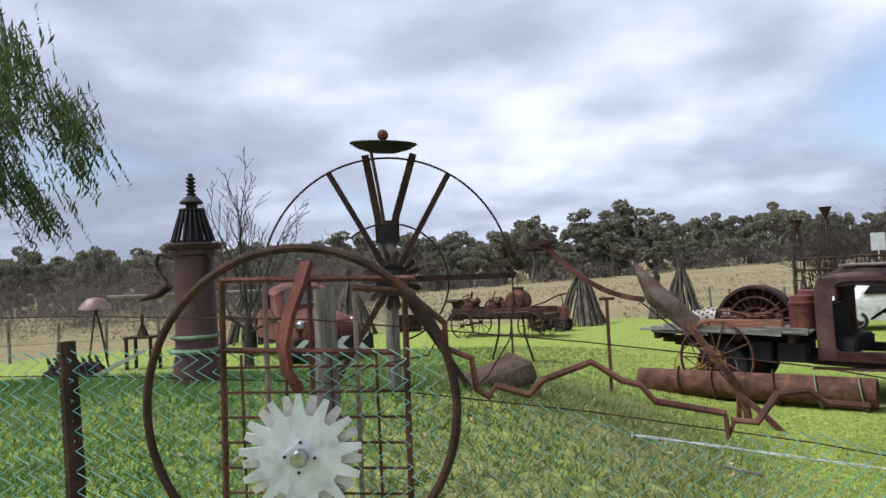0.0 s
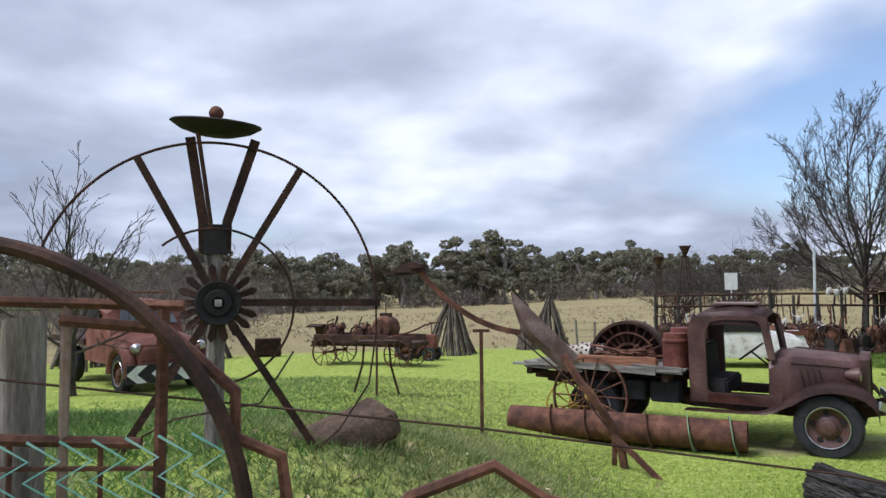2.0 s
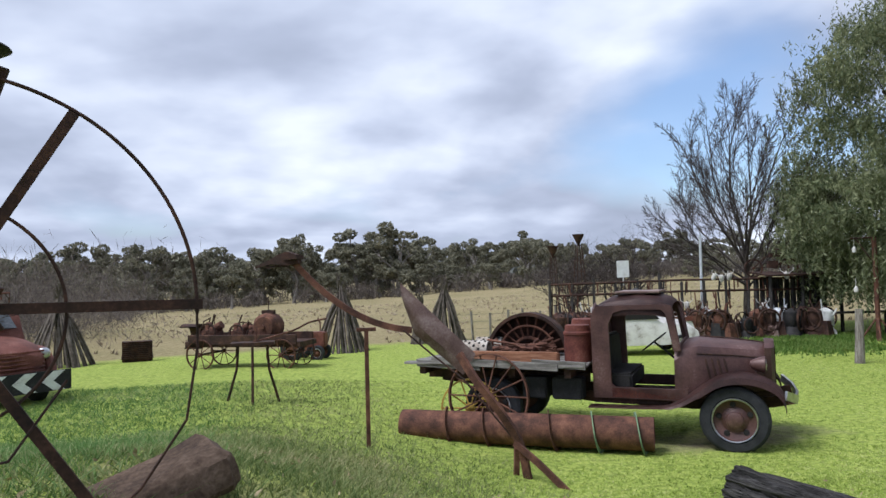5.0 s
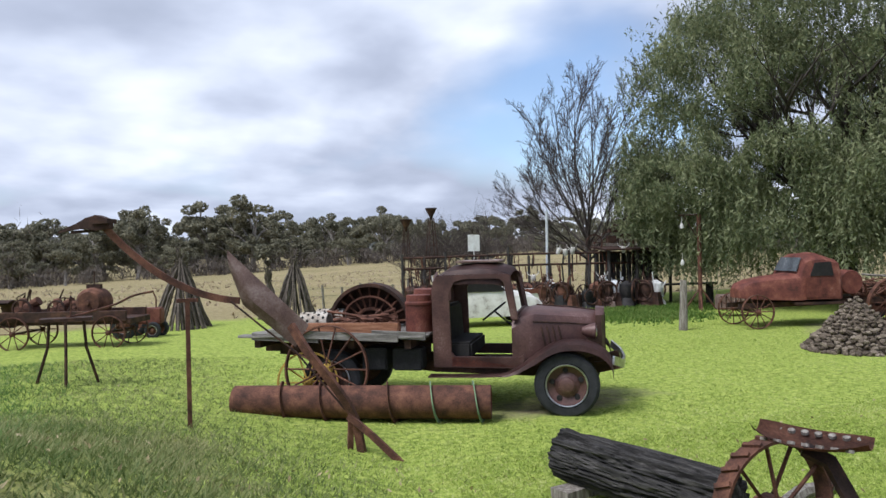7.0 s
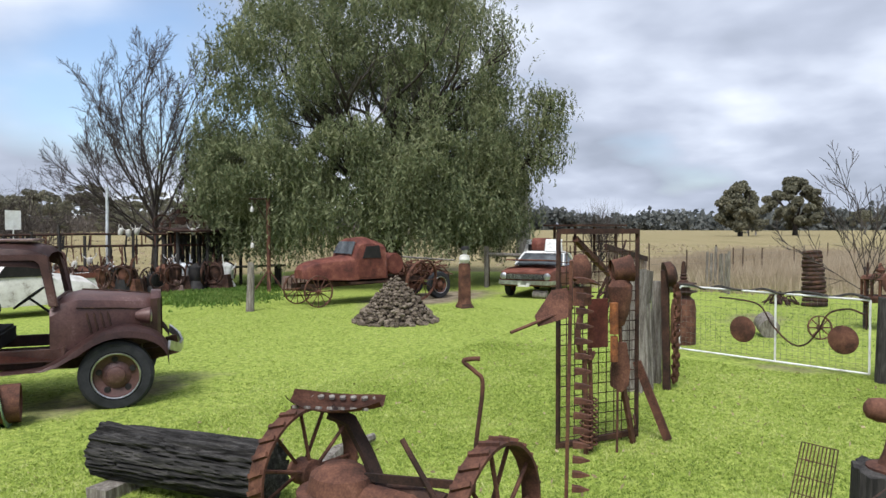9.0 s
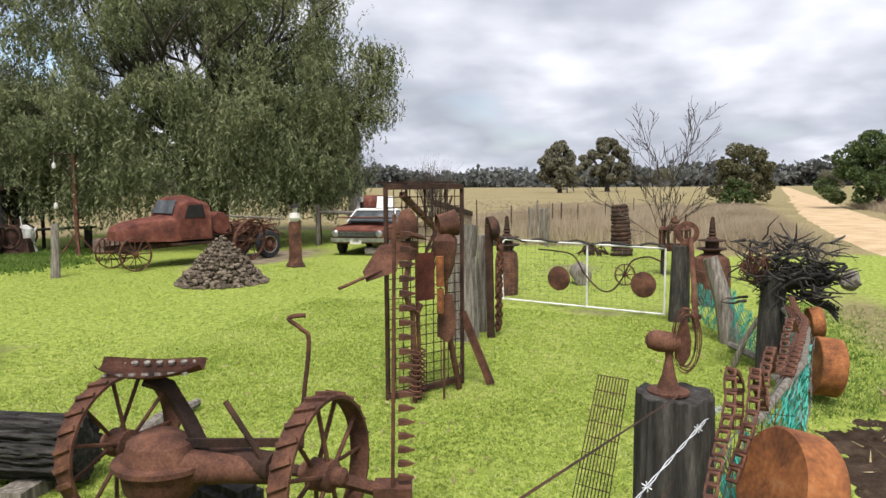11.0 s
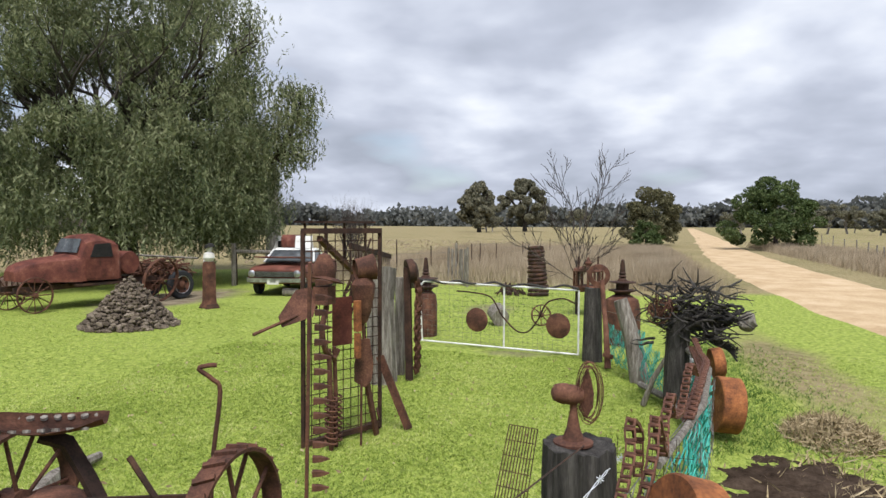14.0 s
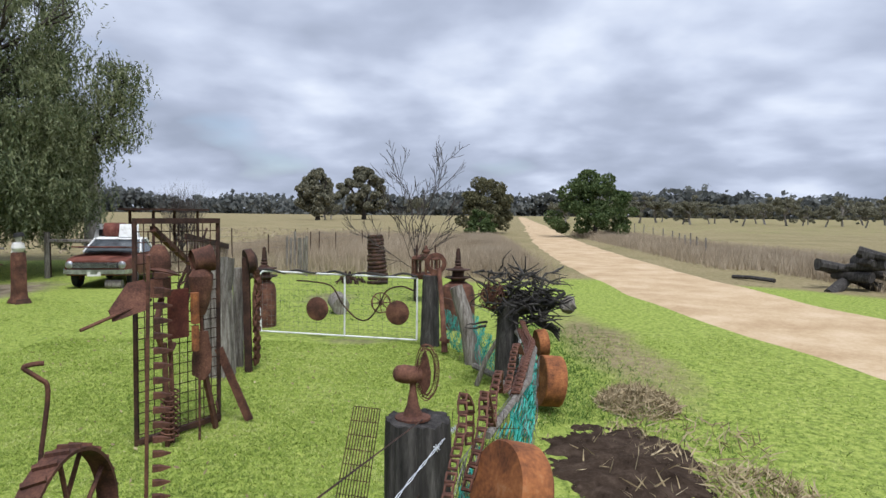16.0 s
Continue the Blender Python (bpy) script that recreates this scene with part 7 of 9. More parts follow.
solo("red_sign_band", bm, TRUCK_RED, Matrix.Translation(on_row(0.47, -0.75)) @ pose(0, 0, -0.15, 0, 0, -10), "red band across the white box", "sign")
bm = bmesh.new()
slab(bm, [(-0.22, -0.3), (0.22, -0.3), (0.22, 0.3), (-0.22, 0.3)], 0.02, pose(0, 0, 0, 90, 0, 0))
box(bm, (0, 0, -0.3), (0.03, 0.03, 0.6))
solo("white_sign", bm, WHITE_METAL, Matrix.Translation(on_row(0.28, 0.3) + Vector((0, 0, 2.45))) @ pose(0, 0, 0, 0, 0, -10), "small white sign standing above the scrap", "sign")
bm = bmesh.new()
tube(bm, [on_row(0.58, 0.5) + Vector((0, 0, 0)), on_row(0.58, 0.5) + Vector((0.05, 0, 3.6))], 0.05, 7)
solo("grey_pole", bm, STEEL, Matrix.Identity(4), "plain grey pole among the scrap", "pole")
for u, h, w in ((0.02, 3.0, 0.35), (0.12, 3.4, 0.6)):
    t = thing("model_tower", Matrix.Translation(on_row(u, 0.6)), "thin lattice tower made of rusty rod", "tower", "lattice towers")
    for dx, dy in ((-1, -1), (1, -1), (1, 1), (-1, 1)):
        bm = bmesh.new()
        tube(bm, [(dx * w / 2, dy * w / 2, 0), (dx * 0.07, dy * 0.07, h)], 0.018, 5)
        part("leg", bm, RUST_DARK, t)
    bm = bmesh.new()
    for z in np.arange(0.4, h - 0.2, 0.4):
        q = w / 2 * (1 - z / h) + 0.07 * z / h
        tube(bm, [(-q, -q, z), (q, -q, z), (q, q, z), (-q, q, z), (-q, -q, z)], 0.012, 4)
    lathe(bm, [(0, h - 0.1), (0.05, h), (0.22, h + 0.35), (0.20, h + 0.36), (0, h + 0.1)], None, 12)
    part("bracing", bm, RUST_DARK, t)
shed = thing("lean_to_shed", Matrix.Translation(on_row(0.93, 0.4)) @ pose(0, 0, 0, 0, 0, -14), "dark open timber lean-to at the end of the scrap row", "shed")
for x in (-1.1, 0.0, 1.3):
    for y in (-0.6, 0.6):
        bm = bmesh.new()
        tube(bm, [(x, y, -0.05), (x, y, 2.1)], 0.06, 7)
        part("post", bm, WOOD_DARK, shed)
bm = bmesh.new()
box(bm, (0.1, 0, 2.14), (2.9, 1.6, 0.06), pose(0, 0, 0, 4, 0, 0))
part("roof", bm, RUST_DARK, shed)
for k in range(12):
    bm = bmesh.new()
    box(bm, (-1.1 + 0.22 * k, 0.62, 1.0), (0.19, 0.025, 2.0 + 0.1 * math.sin(k)))
    part("board", bm, WOOD_DARK, shed)
bm = bmesh.new()
box(bm, (1.6, -0.5, 0.75), (2.6, 0.5, 0.06))
for x in (0.6, 2.7):
    box(bm, (x, -0.5, 0.36), (0.08, 0.4, 0.72))
solo("bench", bm, WOOD_DARK, Matrix.Translation(on_row(0.93, 0.0)) @ pose(0, 0, 0, 0, 0, -14), "long dark timber bench by the lean-to", "bench")
bike = thing("old_bicycle", Matrix.Translation(on_row(0.84, 0.3) + Vector((0, 0, 2.02))) @ pose(0, 0, 0, 0, 0, -14), "rusty old motorbike frame standing on the rack", "motorbike")
for x in (-0.62, 0.62):
    w = thing("wheel", pose(x, 0, 0.33, 90, 0, 0), "", "")
    w.parent = bike
    wheel_iron(w, Matrix.Identity(4), 0.33, RUST_DARK, RUST, 12, (0.05, 0.05), 0, 0.04, 0.02, 0.005, 0.1)
bm = bmesh.new()
for pts in ([(-0.62, 0, 0.33), (-0.1, 0, 0.35), (0.2, 0, 0.3), (0.45, 0, 0.75), (-0.2, 0, 0.72), (-0.62, 0, 0.33)], [(0.62, 0, 0.33), (0.45, 0, 0.75), (0.38, 0, 0.95), (0.2, 0.2, 1.0)]):
    tube(bm, pts, 0.022, 6)
box(bm, (0.05, 0, 0.45), (0.35, 0.18, 0.25))
box(bm, (0.15, 0, 0.78), (0.42, 0.16, 0.14))
part("frame", bm, RUST_DARK, bike)

# leaning fence post, T gantry with lamps, low trailer
bm = bmesh.new()
tube(bm, [(0, 0, -0.1), (0.03, 0, 0.6), (0.07, 0.02, 1.28)], [0.11, 0.10, 0.09], 10)
rough(bm, 0.02, 6)
solo("leaning_post", bm, WOOD_GREY, pose(13.8, 16.7, 0), "grey split timber post standing alone on the lawn", "post")
gt = thing("lamp_gantry", pose(18.3, 20.8, 0, 0, 0, -38), "rusty pole with a cross arm and hanging lanterns", "gantry")
bm = bmesh.new()
tube(bm, [(0, 0, -0.05), (0, 0, 3.2)], 0.07, 8)
for a in range(4):
    tube(bm, [(0, 0, 0.75), (0.5 * math.cos(a * 1.57), 0.5 * math.sin(a * 1.57), 0.0)], 0.03, 6)
part("pole", bm, RUST, gt)
bm = bmesh.new()
tube(bm, [(-0.65, 0, 3.2), (0.05, 0, 3.2)], 0.03, 6)
tube(bm, [(-0.1, 0, 2.5), (-0.5, 0, 3.2)], 0.02, 6)
part("arm", bm, RUST_DARK, gt)
for z in (2.75, 1.5):
    bm = bmesh.new()
    lathe(bm, [(0, 0), (0.06, 0.01), (0.06, 0.12), (0.03, 0.18), (0, 0.2)], pose(-0.55, 0, z), 10)
    tube(bm, [(-0.55, 0, z + 0.2), (-0.55, 0, min(3.2, z + 0.45))], 0.006, 4)
    part("lantern", bm, CREAM, gt, "small pale hanging lantern")
lt = thing("low_trailer", pose(17.6, 18.6, 0, 0, 0, -30), "low old radiator and chassis beside the truck", "chassis")
bm = bmesh.new()
box(bm, (0, 0, 0.42), (1.1, 0.55, 0.45))
bmesh.ops.bevel(bm, geom=bm.edges[:], offset=0.04, segments=2, affect="EDGES")
part("body", bm, RUST_PALE, lt)
bm = bmesh.new()
for k in range(8):
    tube(bm, [(-0.5 + 0.14 * k, -0.29, 0.22), (-0.5 + 0.14 * k, -0.29, 0.62)], 0.02, 5)
part("slats", bm, RUST_DARK, lt)

# ---- old red pickup without mudguards, with spoked front wheels ----
OT = pose(16.1, 16.15, 0, 0, 0, 162)
ot = thing("old_pickup", OT, "rust-red 1940s truck cab on spoked iron wheels", "truck")
bm = bmesh.new()
secs = []
for x, w, z0, top in ((-1.75, 0.62, 0.72, 1.40), (-1.65, 0.70, 0.72, 1.78), (-1.2, 0.72, 0.72, 1.93), (-0.85, 0.71, 0.72, 1.90), (-0.76, 0.69, 0.72, 1.84), (-0.60, 0.70, 0.70, 1.40), (-0.45, 0.64, 0.70, 1.37), (0.10, 0.50, 0.72, 1.32), (0.50, 0.40, 0.74, 1.25), (0.74, 0.32, 0.76, 1.16), (0.84, 0.24, 0.78, 1.02)):
    ring = [(x, -w, z0), (x, -w, z0 + (top - z0) * 0.6)] + [(x, -w * math.cos(math.pi * k / 8), z0 + (top - z0) * (0.64 + 0.36 * math.sin(math.pi * k / 8) ** 0.6)) for k in range(1, 8)] + [(x, w, z0 + (top - z0) * 0.6), (x, w, z0)]
    secs.append([Vector(p) for p in ring])
loft(bm, secs)
part("cab", bm, RUST_RED, ot)
for s in (-1, 1):
    # the cab is solid; this dark sheet stands for shade in the opening
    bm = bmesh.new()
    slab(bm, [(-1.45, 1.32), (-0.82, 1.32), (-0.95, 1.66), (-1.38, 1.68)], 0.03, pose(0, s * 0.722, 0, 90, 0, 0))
    part("side_window", bm, SHADE_AND_SEAT, ot, "dark sheet for the shade in an empty window")
    bm = bmesh.new()
    slab(bm, [(-1.5, 0.78), (-0.7, 0.78), (-0.7, 1.28), (-1.5, 1.28)], 0.02, pose(0, s * 0.715, 0, 90, 0, 0))
    part("door", bm, RUST_RED, ot)
    w = thing("wheel", pose(0.55, s * 0.62, 0.44, 90, 0, 0), "", "")
    w.parent = ot
    wheel_iron(w, Matrix.Identity(4), 0.44, RUST, RUST, 12, (0.025, 0.06), 0, 0.07, 0.03, 0.013, 0.16)
    wheel_parts(ot, pose(-3.6, s * 0.7, 0.42, 0, 0, 180 if s > 0 else 0), 0.42, 0.2, 0.25, RUST)
bm = bmesh.new()
pane(bm, (-0.575, -0.50, 1.44), (-0.575, 0.50, 1.44), (-0.745, 0.44, 1.79), (-0.745, -0.44, 1.79))
part("windscreen", bm, SMOKED, ot, "dusty pale split windscreen")
bm = bmesh.new()
for s in (-1, 1):
    tube(bm, [(0.9, s * 0.3, 0.56), (-4.3, s * 0.36, 0.66)], 0.03, 4, True, (0.06, 0.13))
box(bm, (0.1, 0, 0.76), (0.7, 0.4, 0.34))
box(bm, (-1.1, 0, 0.62), (1.3, 1.4, 0.06))
tube(bm, [(0.55, -0.62, 0.44), (0.55, 0.62, 0.44)], 0.035, 6)
tube(bm, [(-3.6, -0.62, 0.42), (-3.6, 0.62, 0.42)], 0.05, 6)
part("chassis", bm, RUST_DARK, ot)
bm = bmesh.new()
lathe(bm, [(0, -0.5), (0.30, -0.5), (0.32, -0.46), (0.32, 0.46), (0.30, 0.5), (0, 0.5)], OT.inverted() @ OT @ pose(-2.1, 0, 1.12, 90, 0, 0), 24)
solo("fuel_drum", bm, RUST_RED, OT, "rusty drum lying across the truck chassis", "drum")
bm = bmesh.new()
r2 = random.Random(8)
for k in range(60):
    a, b = Vector((r2.uniform(-4.4, -2.4), r2.uniform(-0.7, 0.7), 0.72)), Vector((r2.uniform(-4.4, -2.4), r2.uniform(-0.7, 0.7), r2.uniform(0.75, 1.2)))
    tube(bm, [a, (a + b) / 2 + Vector((0, 0, 0.1)), b], r2.uniform(0.012, 0.035), 5)
solo("chassis_scrap", bm, RUST, OT, "tangled rusty scrap heaped on the truck chassis", "scrap", "", "stuff")
spoked_wheel("large_iron_wheel", OT @ pose(-2.75, 0.95, 0.62, 80, 0, 8), 0.62, RUST, RUST, 12, "large rusty iron wheel leaning on the truck chassis", (0.03, 0.10), 0, 0.09, 0.04)
bm = bmesh.new()
tube(bm, [OT @ Vector((-2.6, 0.2, 1.3)), OT @ Vector((-4.4, 0.5, 1.15))], 0.035, 6)
solo("long_pole", bm, WOOD_GREY, Matrix.Identity(4) @ pose(0, 0, 0), "thin pole lying over the chassis scrap", "pole")

# petrol bowser with skull and helmet-like cap
bz = thing("fuel_bowser", pose(17.55, 12.35, 0, 0, 0, -120) @ Matrix.Diagonal((0.85, 0.85, 0.95, 1)), "narrow rusty fuel bowser with a pale skull on top", "bowser")
bm = bmesh.new()
loft(bm, [[Vector((x * w, y * w, z)) for x, y in ((-1, -1), (1, -1), (1, 1), (-1, 1))] for z, w in ((0, 0.24), (0.14, 0.17), (0.3, 0.155), (1.15, 0.15), (1.28, 0.13))])
bmesh.ops.bevel(bm, geom=bm.edges[:], offset=0.02, segments=2, affect="EDGES")
part("case", bm, RUST, bz)
bm = bmesh.new()
box(bm, (0, 0, 0.05), (0.5, 0.45, 0.12), None, 0.8)
part("foot", bm, RUST_DARK, bz)
bm = bmesh.new()
lathe(bm, [(0, 0), (0.12, 0.02), (0.18, 0.12), (0.15, 0.24), (0.06, 0.28), (0, 0.28)], pose(0, 0, 1.26), 14)
lathe(bm, [(0, 0), (0.06, 0.0), (0.09, 0.08), (0.07, 0.18), (0, 0.20)], pose(0.02, 0, 1.54), 12)
part("bone_top", bm, CREAM, bz, "bleached bone top")
bm = bmesh.new()
slab(bm, [(-0.14, 0), (0.0, 0.0), (0.02, 0.42), (-0.16, 0.5)], 0.03, pose(-0.16, 0.05, 0.82, 90, 0, 30))
part("bone_wing", bm, CREAM, bz, "bleached bone plate")
bm = bmesh.new()
lathe(bm, [(0, 0.1), (0.12, 0.08), (0.15, 0.0), (0.13, 0.0), (0, 0.07)], pose(0.04, 0.0, 1.68, 10, 0, 0), 14)
part("cap", bm, IRON, bz)

# ---- red sedan-based ute with an open bonnet line, blocks under the wheels ----
HQ = pose(22.6, 12.3, 0, 0, 0, -172)
hq = thing("red_car", HQ, "rusty red 1970s ute with a white roof and chrome bumper", "car")
bm = bmesh.new()
secs = []
for x, w, z0, top in ((-2.5, 0.78, 0.45, 0.92), (-2.3, 0.86, 0.35, 0.98), (-0.5, 0.90, 0.32, 1.0), (0.3, 0.90, 0.32, 0.98), (1.4, 0.88, 0.34, 0.94), (1.95, 0.85, 0.38, 0.86), (2.05, 0.82, 0.44, 0.80)):
    ring = [(x, -w * 0.95, z0), (x, -w, z0 + (top - z0) * 0.6), (x, -w * 0.94, z0 + (top - z0) * 0.92), (x, -w * 0.6, top), (x, 0, top + 0.02), (x, w * 0.6, top), (x, w * 0.94, z0 + (top - z0) * 0.92), (x, w, z0 + (top - z0) * 0.6), (x, w * 0.95, z0)]
    secs.append([Vector(p) for p in ring])
loft(bm, secs)
part("body", bm, TRUCK_RED, hq)
bm = bmesh.new()
loft(bm, [[Vector((x, y * w, z)) for x, y in ((x0, -1), (x1, -1), (x1, 1), (x0, 1))] for z, w, x0, x1 in ((0.96, 0.82, -0.75, 0.62), (1.34, 0.66, -0.45, 0.05))])
part("cab_glass", bm, SMOKED, hq, "dusty pale windscreen and side glass")
bm = bmesh.new()
loft(bm, [[Vector((x, y * w, z)) for x, y in ((x0, -1), (x1, -1), (x1, 1), (x0, 1))] for z, w, x0, x1 in ((1.34, 0.68, -0.5, 0.10), (1.40, 0.60, -0.42, 0.0))])
for s in (-1, 1):
    tube(bm, [(0.64, s * 0.82, 0.97), (0.08, s * 0.67, 1.36)], 0.03, 5)
    tube(bm, [(-0.78, s * 0.82, 0.97), (-0.48, s * 0.67, 1.36)], 0.04, 5)
part("roof", bm, WHITE_METAL, hq, "white roof and pillars")
bm = bmesh.new()
box(bm, (2.06, 0, 0.68), (0.05, 1.2, 0.16))
part("grille", bm, BLACK, hq)
for k in range(5):
    bm = bmesh.new()
    box(bm, (2.09, 0, 0.62 + 0.03 * k), (0.02, 1.15, 0.010))
    part("grille_bar", bm, CHROME, hq)
for s in (-1, 1):
    bm = bmesh.new()
    lathe(bm, [(0, 0.05), (0.07, 0.04), (0.10, 0.01), (0.11, 0.0), (0.11, -0.05)], pose(2.07, s * 0.70, 0.69, 0, 90, 0), 18)
    part("headlamp", bm, CHROME, hq)
    for x in (1.25, -1.55):
        wheel_parts(hq, pose(x, s * 0.76, 0.33, 0, 0, 180 if s > 0 else 0), 0.33, 0.18, 0.18, RUST)
bm = bmesh.new()
tube(bm, [(1.85, -0.90, 0.50), (2.14, -0.80, 0.50), (2.18, 0, 0.50), (2.14, 0.80, 0.50), (1.85, 0.90, 0.50)], 0.04, 6, True, (0.06, 0.12))
part("bumper", bm, CHROME, hq)
bm = bmesh.new()
box(bm, (2.20, 0, 0.44), (0.01, 0.36, 0.12))
part("number_plate", bm, CREAM, hq, "blank pale number plate")
bm = bmesh.new()
box(bm, (1.25, 0, 1.0), (1.15, 1.5, 0.03), pose(0, 0, 0.06, 0, -4, 0))
part("bonnet", bm, TRUCK_RED, hq, "bonnet propped slightly open")
bm = bmesh.new()
tube(bm, [(0, -0.22, 0), (0, 0.22, 0)], 0.13, 12)
solo("log_block", bm, WOOD_GREY, HQ @ pose(1.9, 0.45, 0.13), "sawn log block under the car's nose", "log")
bm = bmesh.new()
slab(bm, [(-0.28, 0), (0.28, 0), (0.28, 0.42), (-0.28, 0.42)], 0.03, pose(0, 0, 0, 72, 0, 90))
solo("white_notice_board", bm, WHITE_METAL, HQ @ pose(0.05, 0.3, 1.40), "white notice board propped on the car roof", "sign")
bm = bmesh.new()
drum(bm, 0.22, 0.6, pose(-0.1, 0, 0.22, 90, 0, 0))
solo("roof_drum", bm, RUST_RED, HQ @ pose(-0.25, 0.1, 1.40), "small red drum lying on the car roof", "drum")
# far ute behind
fu = thing("white_ute", pose(27.5, 14.6, 0, 0, 0, 200), "old white utility parked beyond the rail fence", "car")
bm = bmesh.new()
loft(bm, [[Vector((x, y * w, z)) for x, y in ((x0, -1), (x1, -1), (x1, 1), (x0, 1))] for z, w, x0, x1 in ((0.4, 0.8, -2.0, 1.9), (0.9, 0.84, -2.0, 1.9), (1.0, 0.78, -0.6, 0.9), (1.65, 0.66, -0.4, 0.5), (1.7, 0.6, -0.35, 0.45))])
part("body", bm, CREAM, fu)
# windscreen as a dark sheet, the cabin's shade put into its colour
bm = bmesh.new()
box(bm, (0.72, 0, 1.3), (0.03, 1.15, 0.45), pose(0, 0, 0, 0, 0, 0))
part("windscreen", bm, SHADE_AND_SEAT, fu)
for x in (-1.3, 1.2):
    for s in (-1, 1):
        wheel_parts(fu, pose(x, s * 0.72, 0.34, 0, 0, 180 if s > 0 else 0), 0.34, 0.18, 0.2, RUST)

# ---- the long charred log on its chocks ----
LA, LB = Vector((4.45, 7.95, 0.31)), Vector((4.80, 6.28, 0.29))
ld = LB - LA
LM = Matrix.Translation(LA) @ ld.to_track_quat("X", "Z").to_matrix().to_4x4()
lg = thing("charred_log", LM, "thick charred log with deep fissured bark lying on chocks", "log")
bm = bmesh.new()
nl, ns = 120, 110
rows = []
for k in range(nl + 1):
    x = ld.length * k / nl
    row = []
    for s in range(ns):
        a = 2 * math.pi * s / ns
        q = Vector((x * 1.1, math.cos(a) * 2.6, math.sin(a) * 2.6))
        twist = a + 0.10 * x + 0.10 * noise.noise(Vector((x * 2.6, math.cos(a) * 2, math.sin(a) * 2)))
        ridge_ = 1 - abs(noise.noise(Vector((x * 0.9, math.cos(twist) * 4.6, math.sin(twist) * 4.6)))) * 3.2
        fine_ = 1 - abs(noise.noise(Vector((x * 2.2 + 7, math.cos(twist) * 10, math.sin(twist) * 10)))) * 3.0
        deep_ = max(0.0, ridge_) ** 2.2 * 0.050 + max(0.0, fine_) ** 2 * 0.024
        r = 0.236 - deep_ + 0.02 * noise.noise(q * 0.7) - (0.02 if k in (0, nl) else 0)
        row.append(Vector((x + (0.06 * noise.noise(q * 2) if k in (0, nl) else 0), r * math.cos(a), r * math.sin(a))))
    rows.append(row)
loft(bm, rows)
part("trunk", bm, LOG_BARK, lg)
bm = bmesh.new()
lathe(bm, [(0.0, 0.012), (0.10, 0.010), (0.17, 0.006), (0.185, -0.02)], pose(0, 0, 0, 0, -90, 0), 24)
rough(bm, 0.008, 14)
part("sawn_end", bm, WOOD_GREY, lg, "grey sawn end")
for u in (0.16, 0.8):
    bm = bmesh.new()
    box(bm, (0, 0, 0), (0.22, 0.7, 0.14))
    rough(bm, 0.03, 5)
    p = LA.lerp(LB, u)
    solo("log_chock", bm, WOOD_GREY, pose(p.x, p.y, 0.03, 0, 0, -79), "split timber chock under the charred log", "timber")
bm = bmesh.new()
tube(bm, [(0, 0, 0.07), (0.5, 0.1, 0.09), (1.1, 0.05, 0.06)], [0.07, 0.06, 0.04], 8)
rough(bm, 0.015, 8)
solo("broken_branch", bm, WOOD_GREY, pose(5.5, 6.5, 0, 0, 0, 10), "grey broken branch beside the log", "branch")

# ---- stone cairn ----
CA = Vector((14.15, 12.15, 0))
cairn = thing("stone_cairn", Matrix.Translation(CA) @ Matrix.Diagonal((0.85, 0.85, 0.90, 1)), "conical cairn of stacked brown field stones", "cairn")
bm = bmesh.new()
lathe(bm, [(1.0, 0), (0.72, 0.38), (0.45, 0.72), (0.2, 1.0), (0, 1.1)], None, 24)
part("core", bm, STONE, cairn)
stones = []
for v in range(6):
    bm = bmesh.new()
    bmesh.ops.create_icosphere(bm, subdivisions=1, radius=1)
    for q in bm.verts:
        q.co = Vector((q.co.x * 1.0, q.co.y * 0.8, q.co.z * 0.6)) * (1 + 0.22 * noise.noise(q.co * 1.5 + Vector((v * 7, 0, 0))))
    stones.append(mesh_of("stone", bm, STONE, True))
rnd = random.Random(15)
count = 0
for ring_ in range(17):
    u = ring_ / 16
    R = 1.08 * (1 - u) ** 0.92 + 0.04
    z = 1.16 * u
    n = max(3, int(2 * math.pi * R / (0.15 - 0.05 * u)))
    for j in range(n):
        a = 2 * math.pi * (j + rnd.uniform(-0.3, 0.3)) / n + ring_ * 0.6
        s = rnd.uniform(0.062, 0.105) * (1.15 - 0.5 * u)
        ob = new("stone", stones[rnd.randrange(6)])
        ob.parent = cairn
        rr = R + rnd.uniform(-0.04, 0.04)
        ob.matrix_basis = pose(math.cos(a) * rr, math.sin(a) * rr, max(0.03, z + rnd.uniform(-0.02, 0.03)), rnd.uniform(-35, 35), rnd.uniform(-35, 35), rnd.uniform(0, 360)) @ Matrix.Diagonal((s, s, s, 1))
        count += 1

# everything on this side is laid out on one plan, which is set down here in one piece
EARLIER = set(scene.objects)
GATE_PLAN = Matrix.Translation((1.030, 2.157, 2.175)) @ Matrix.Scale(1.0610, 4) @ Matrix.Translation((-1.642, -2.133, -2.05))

# ---- horse-drawn mower ----
MWL, MWR = Vector((5.045, 5.547, 0.43)), Vector((5.00, 4.094, 0.44))
ax = (MWR - MWL).normalized()
mower = thing("mowing_machine", pose(0, 0, 0), "rusty horse-drawn mowing machine with cleated iron wheels", "mower")


def axle_frame(p, d):
    return Matrix.Translation(p) @ Vector(d).to_track_quat("Z", "Y").to_matrix().to_4x4()


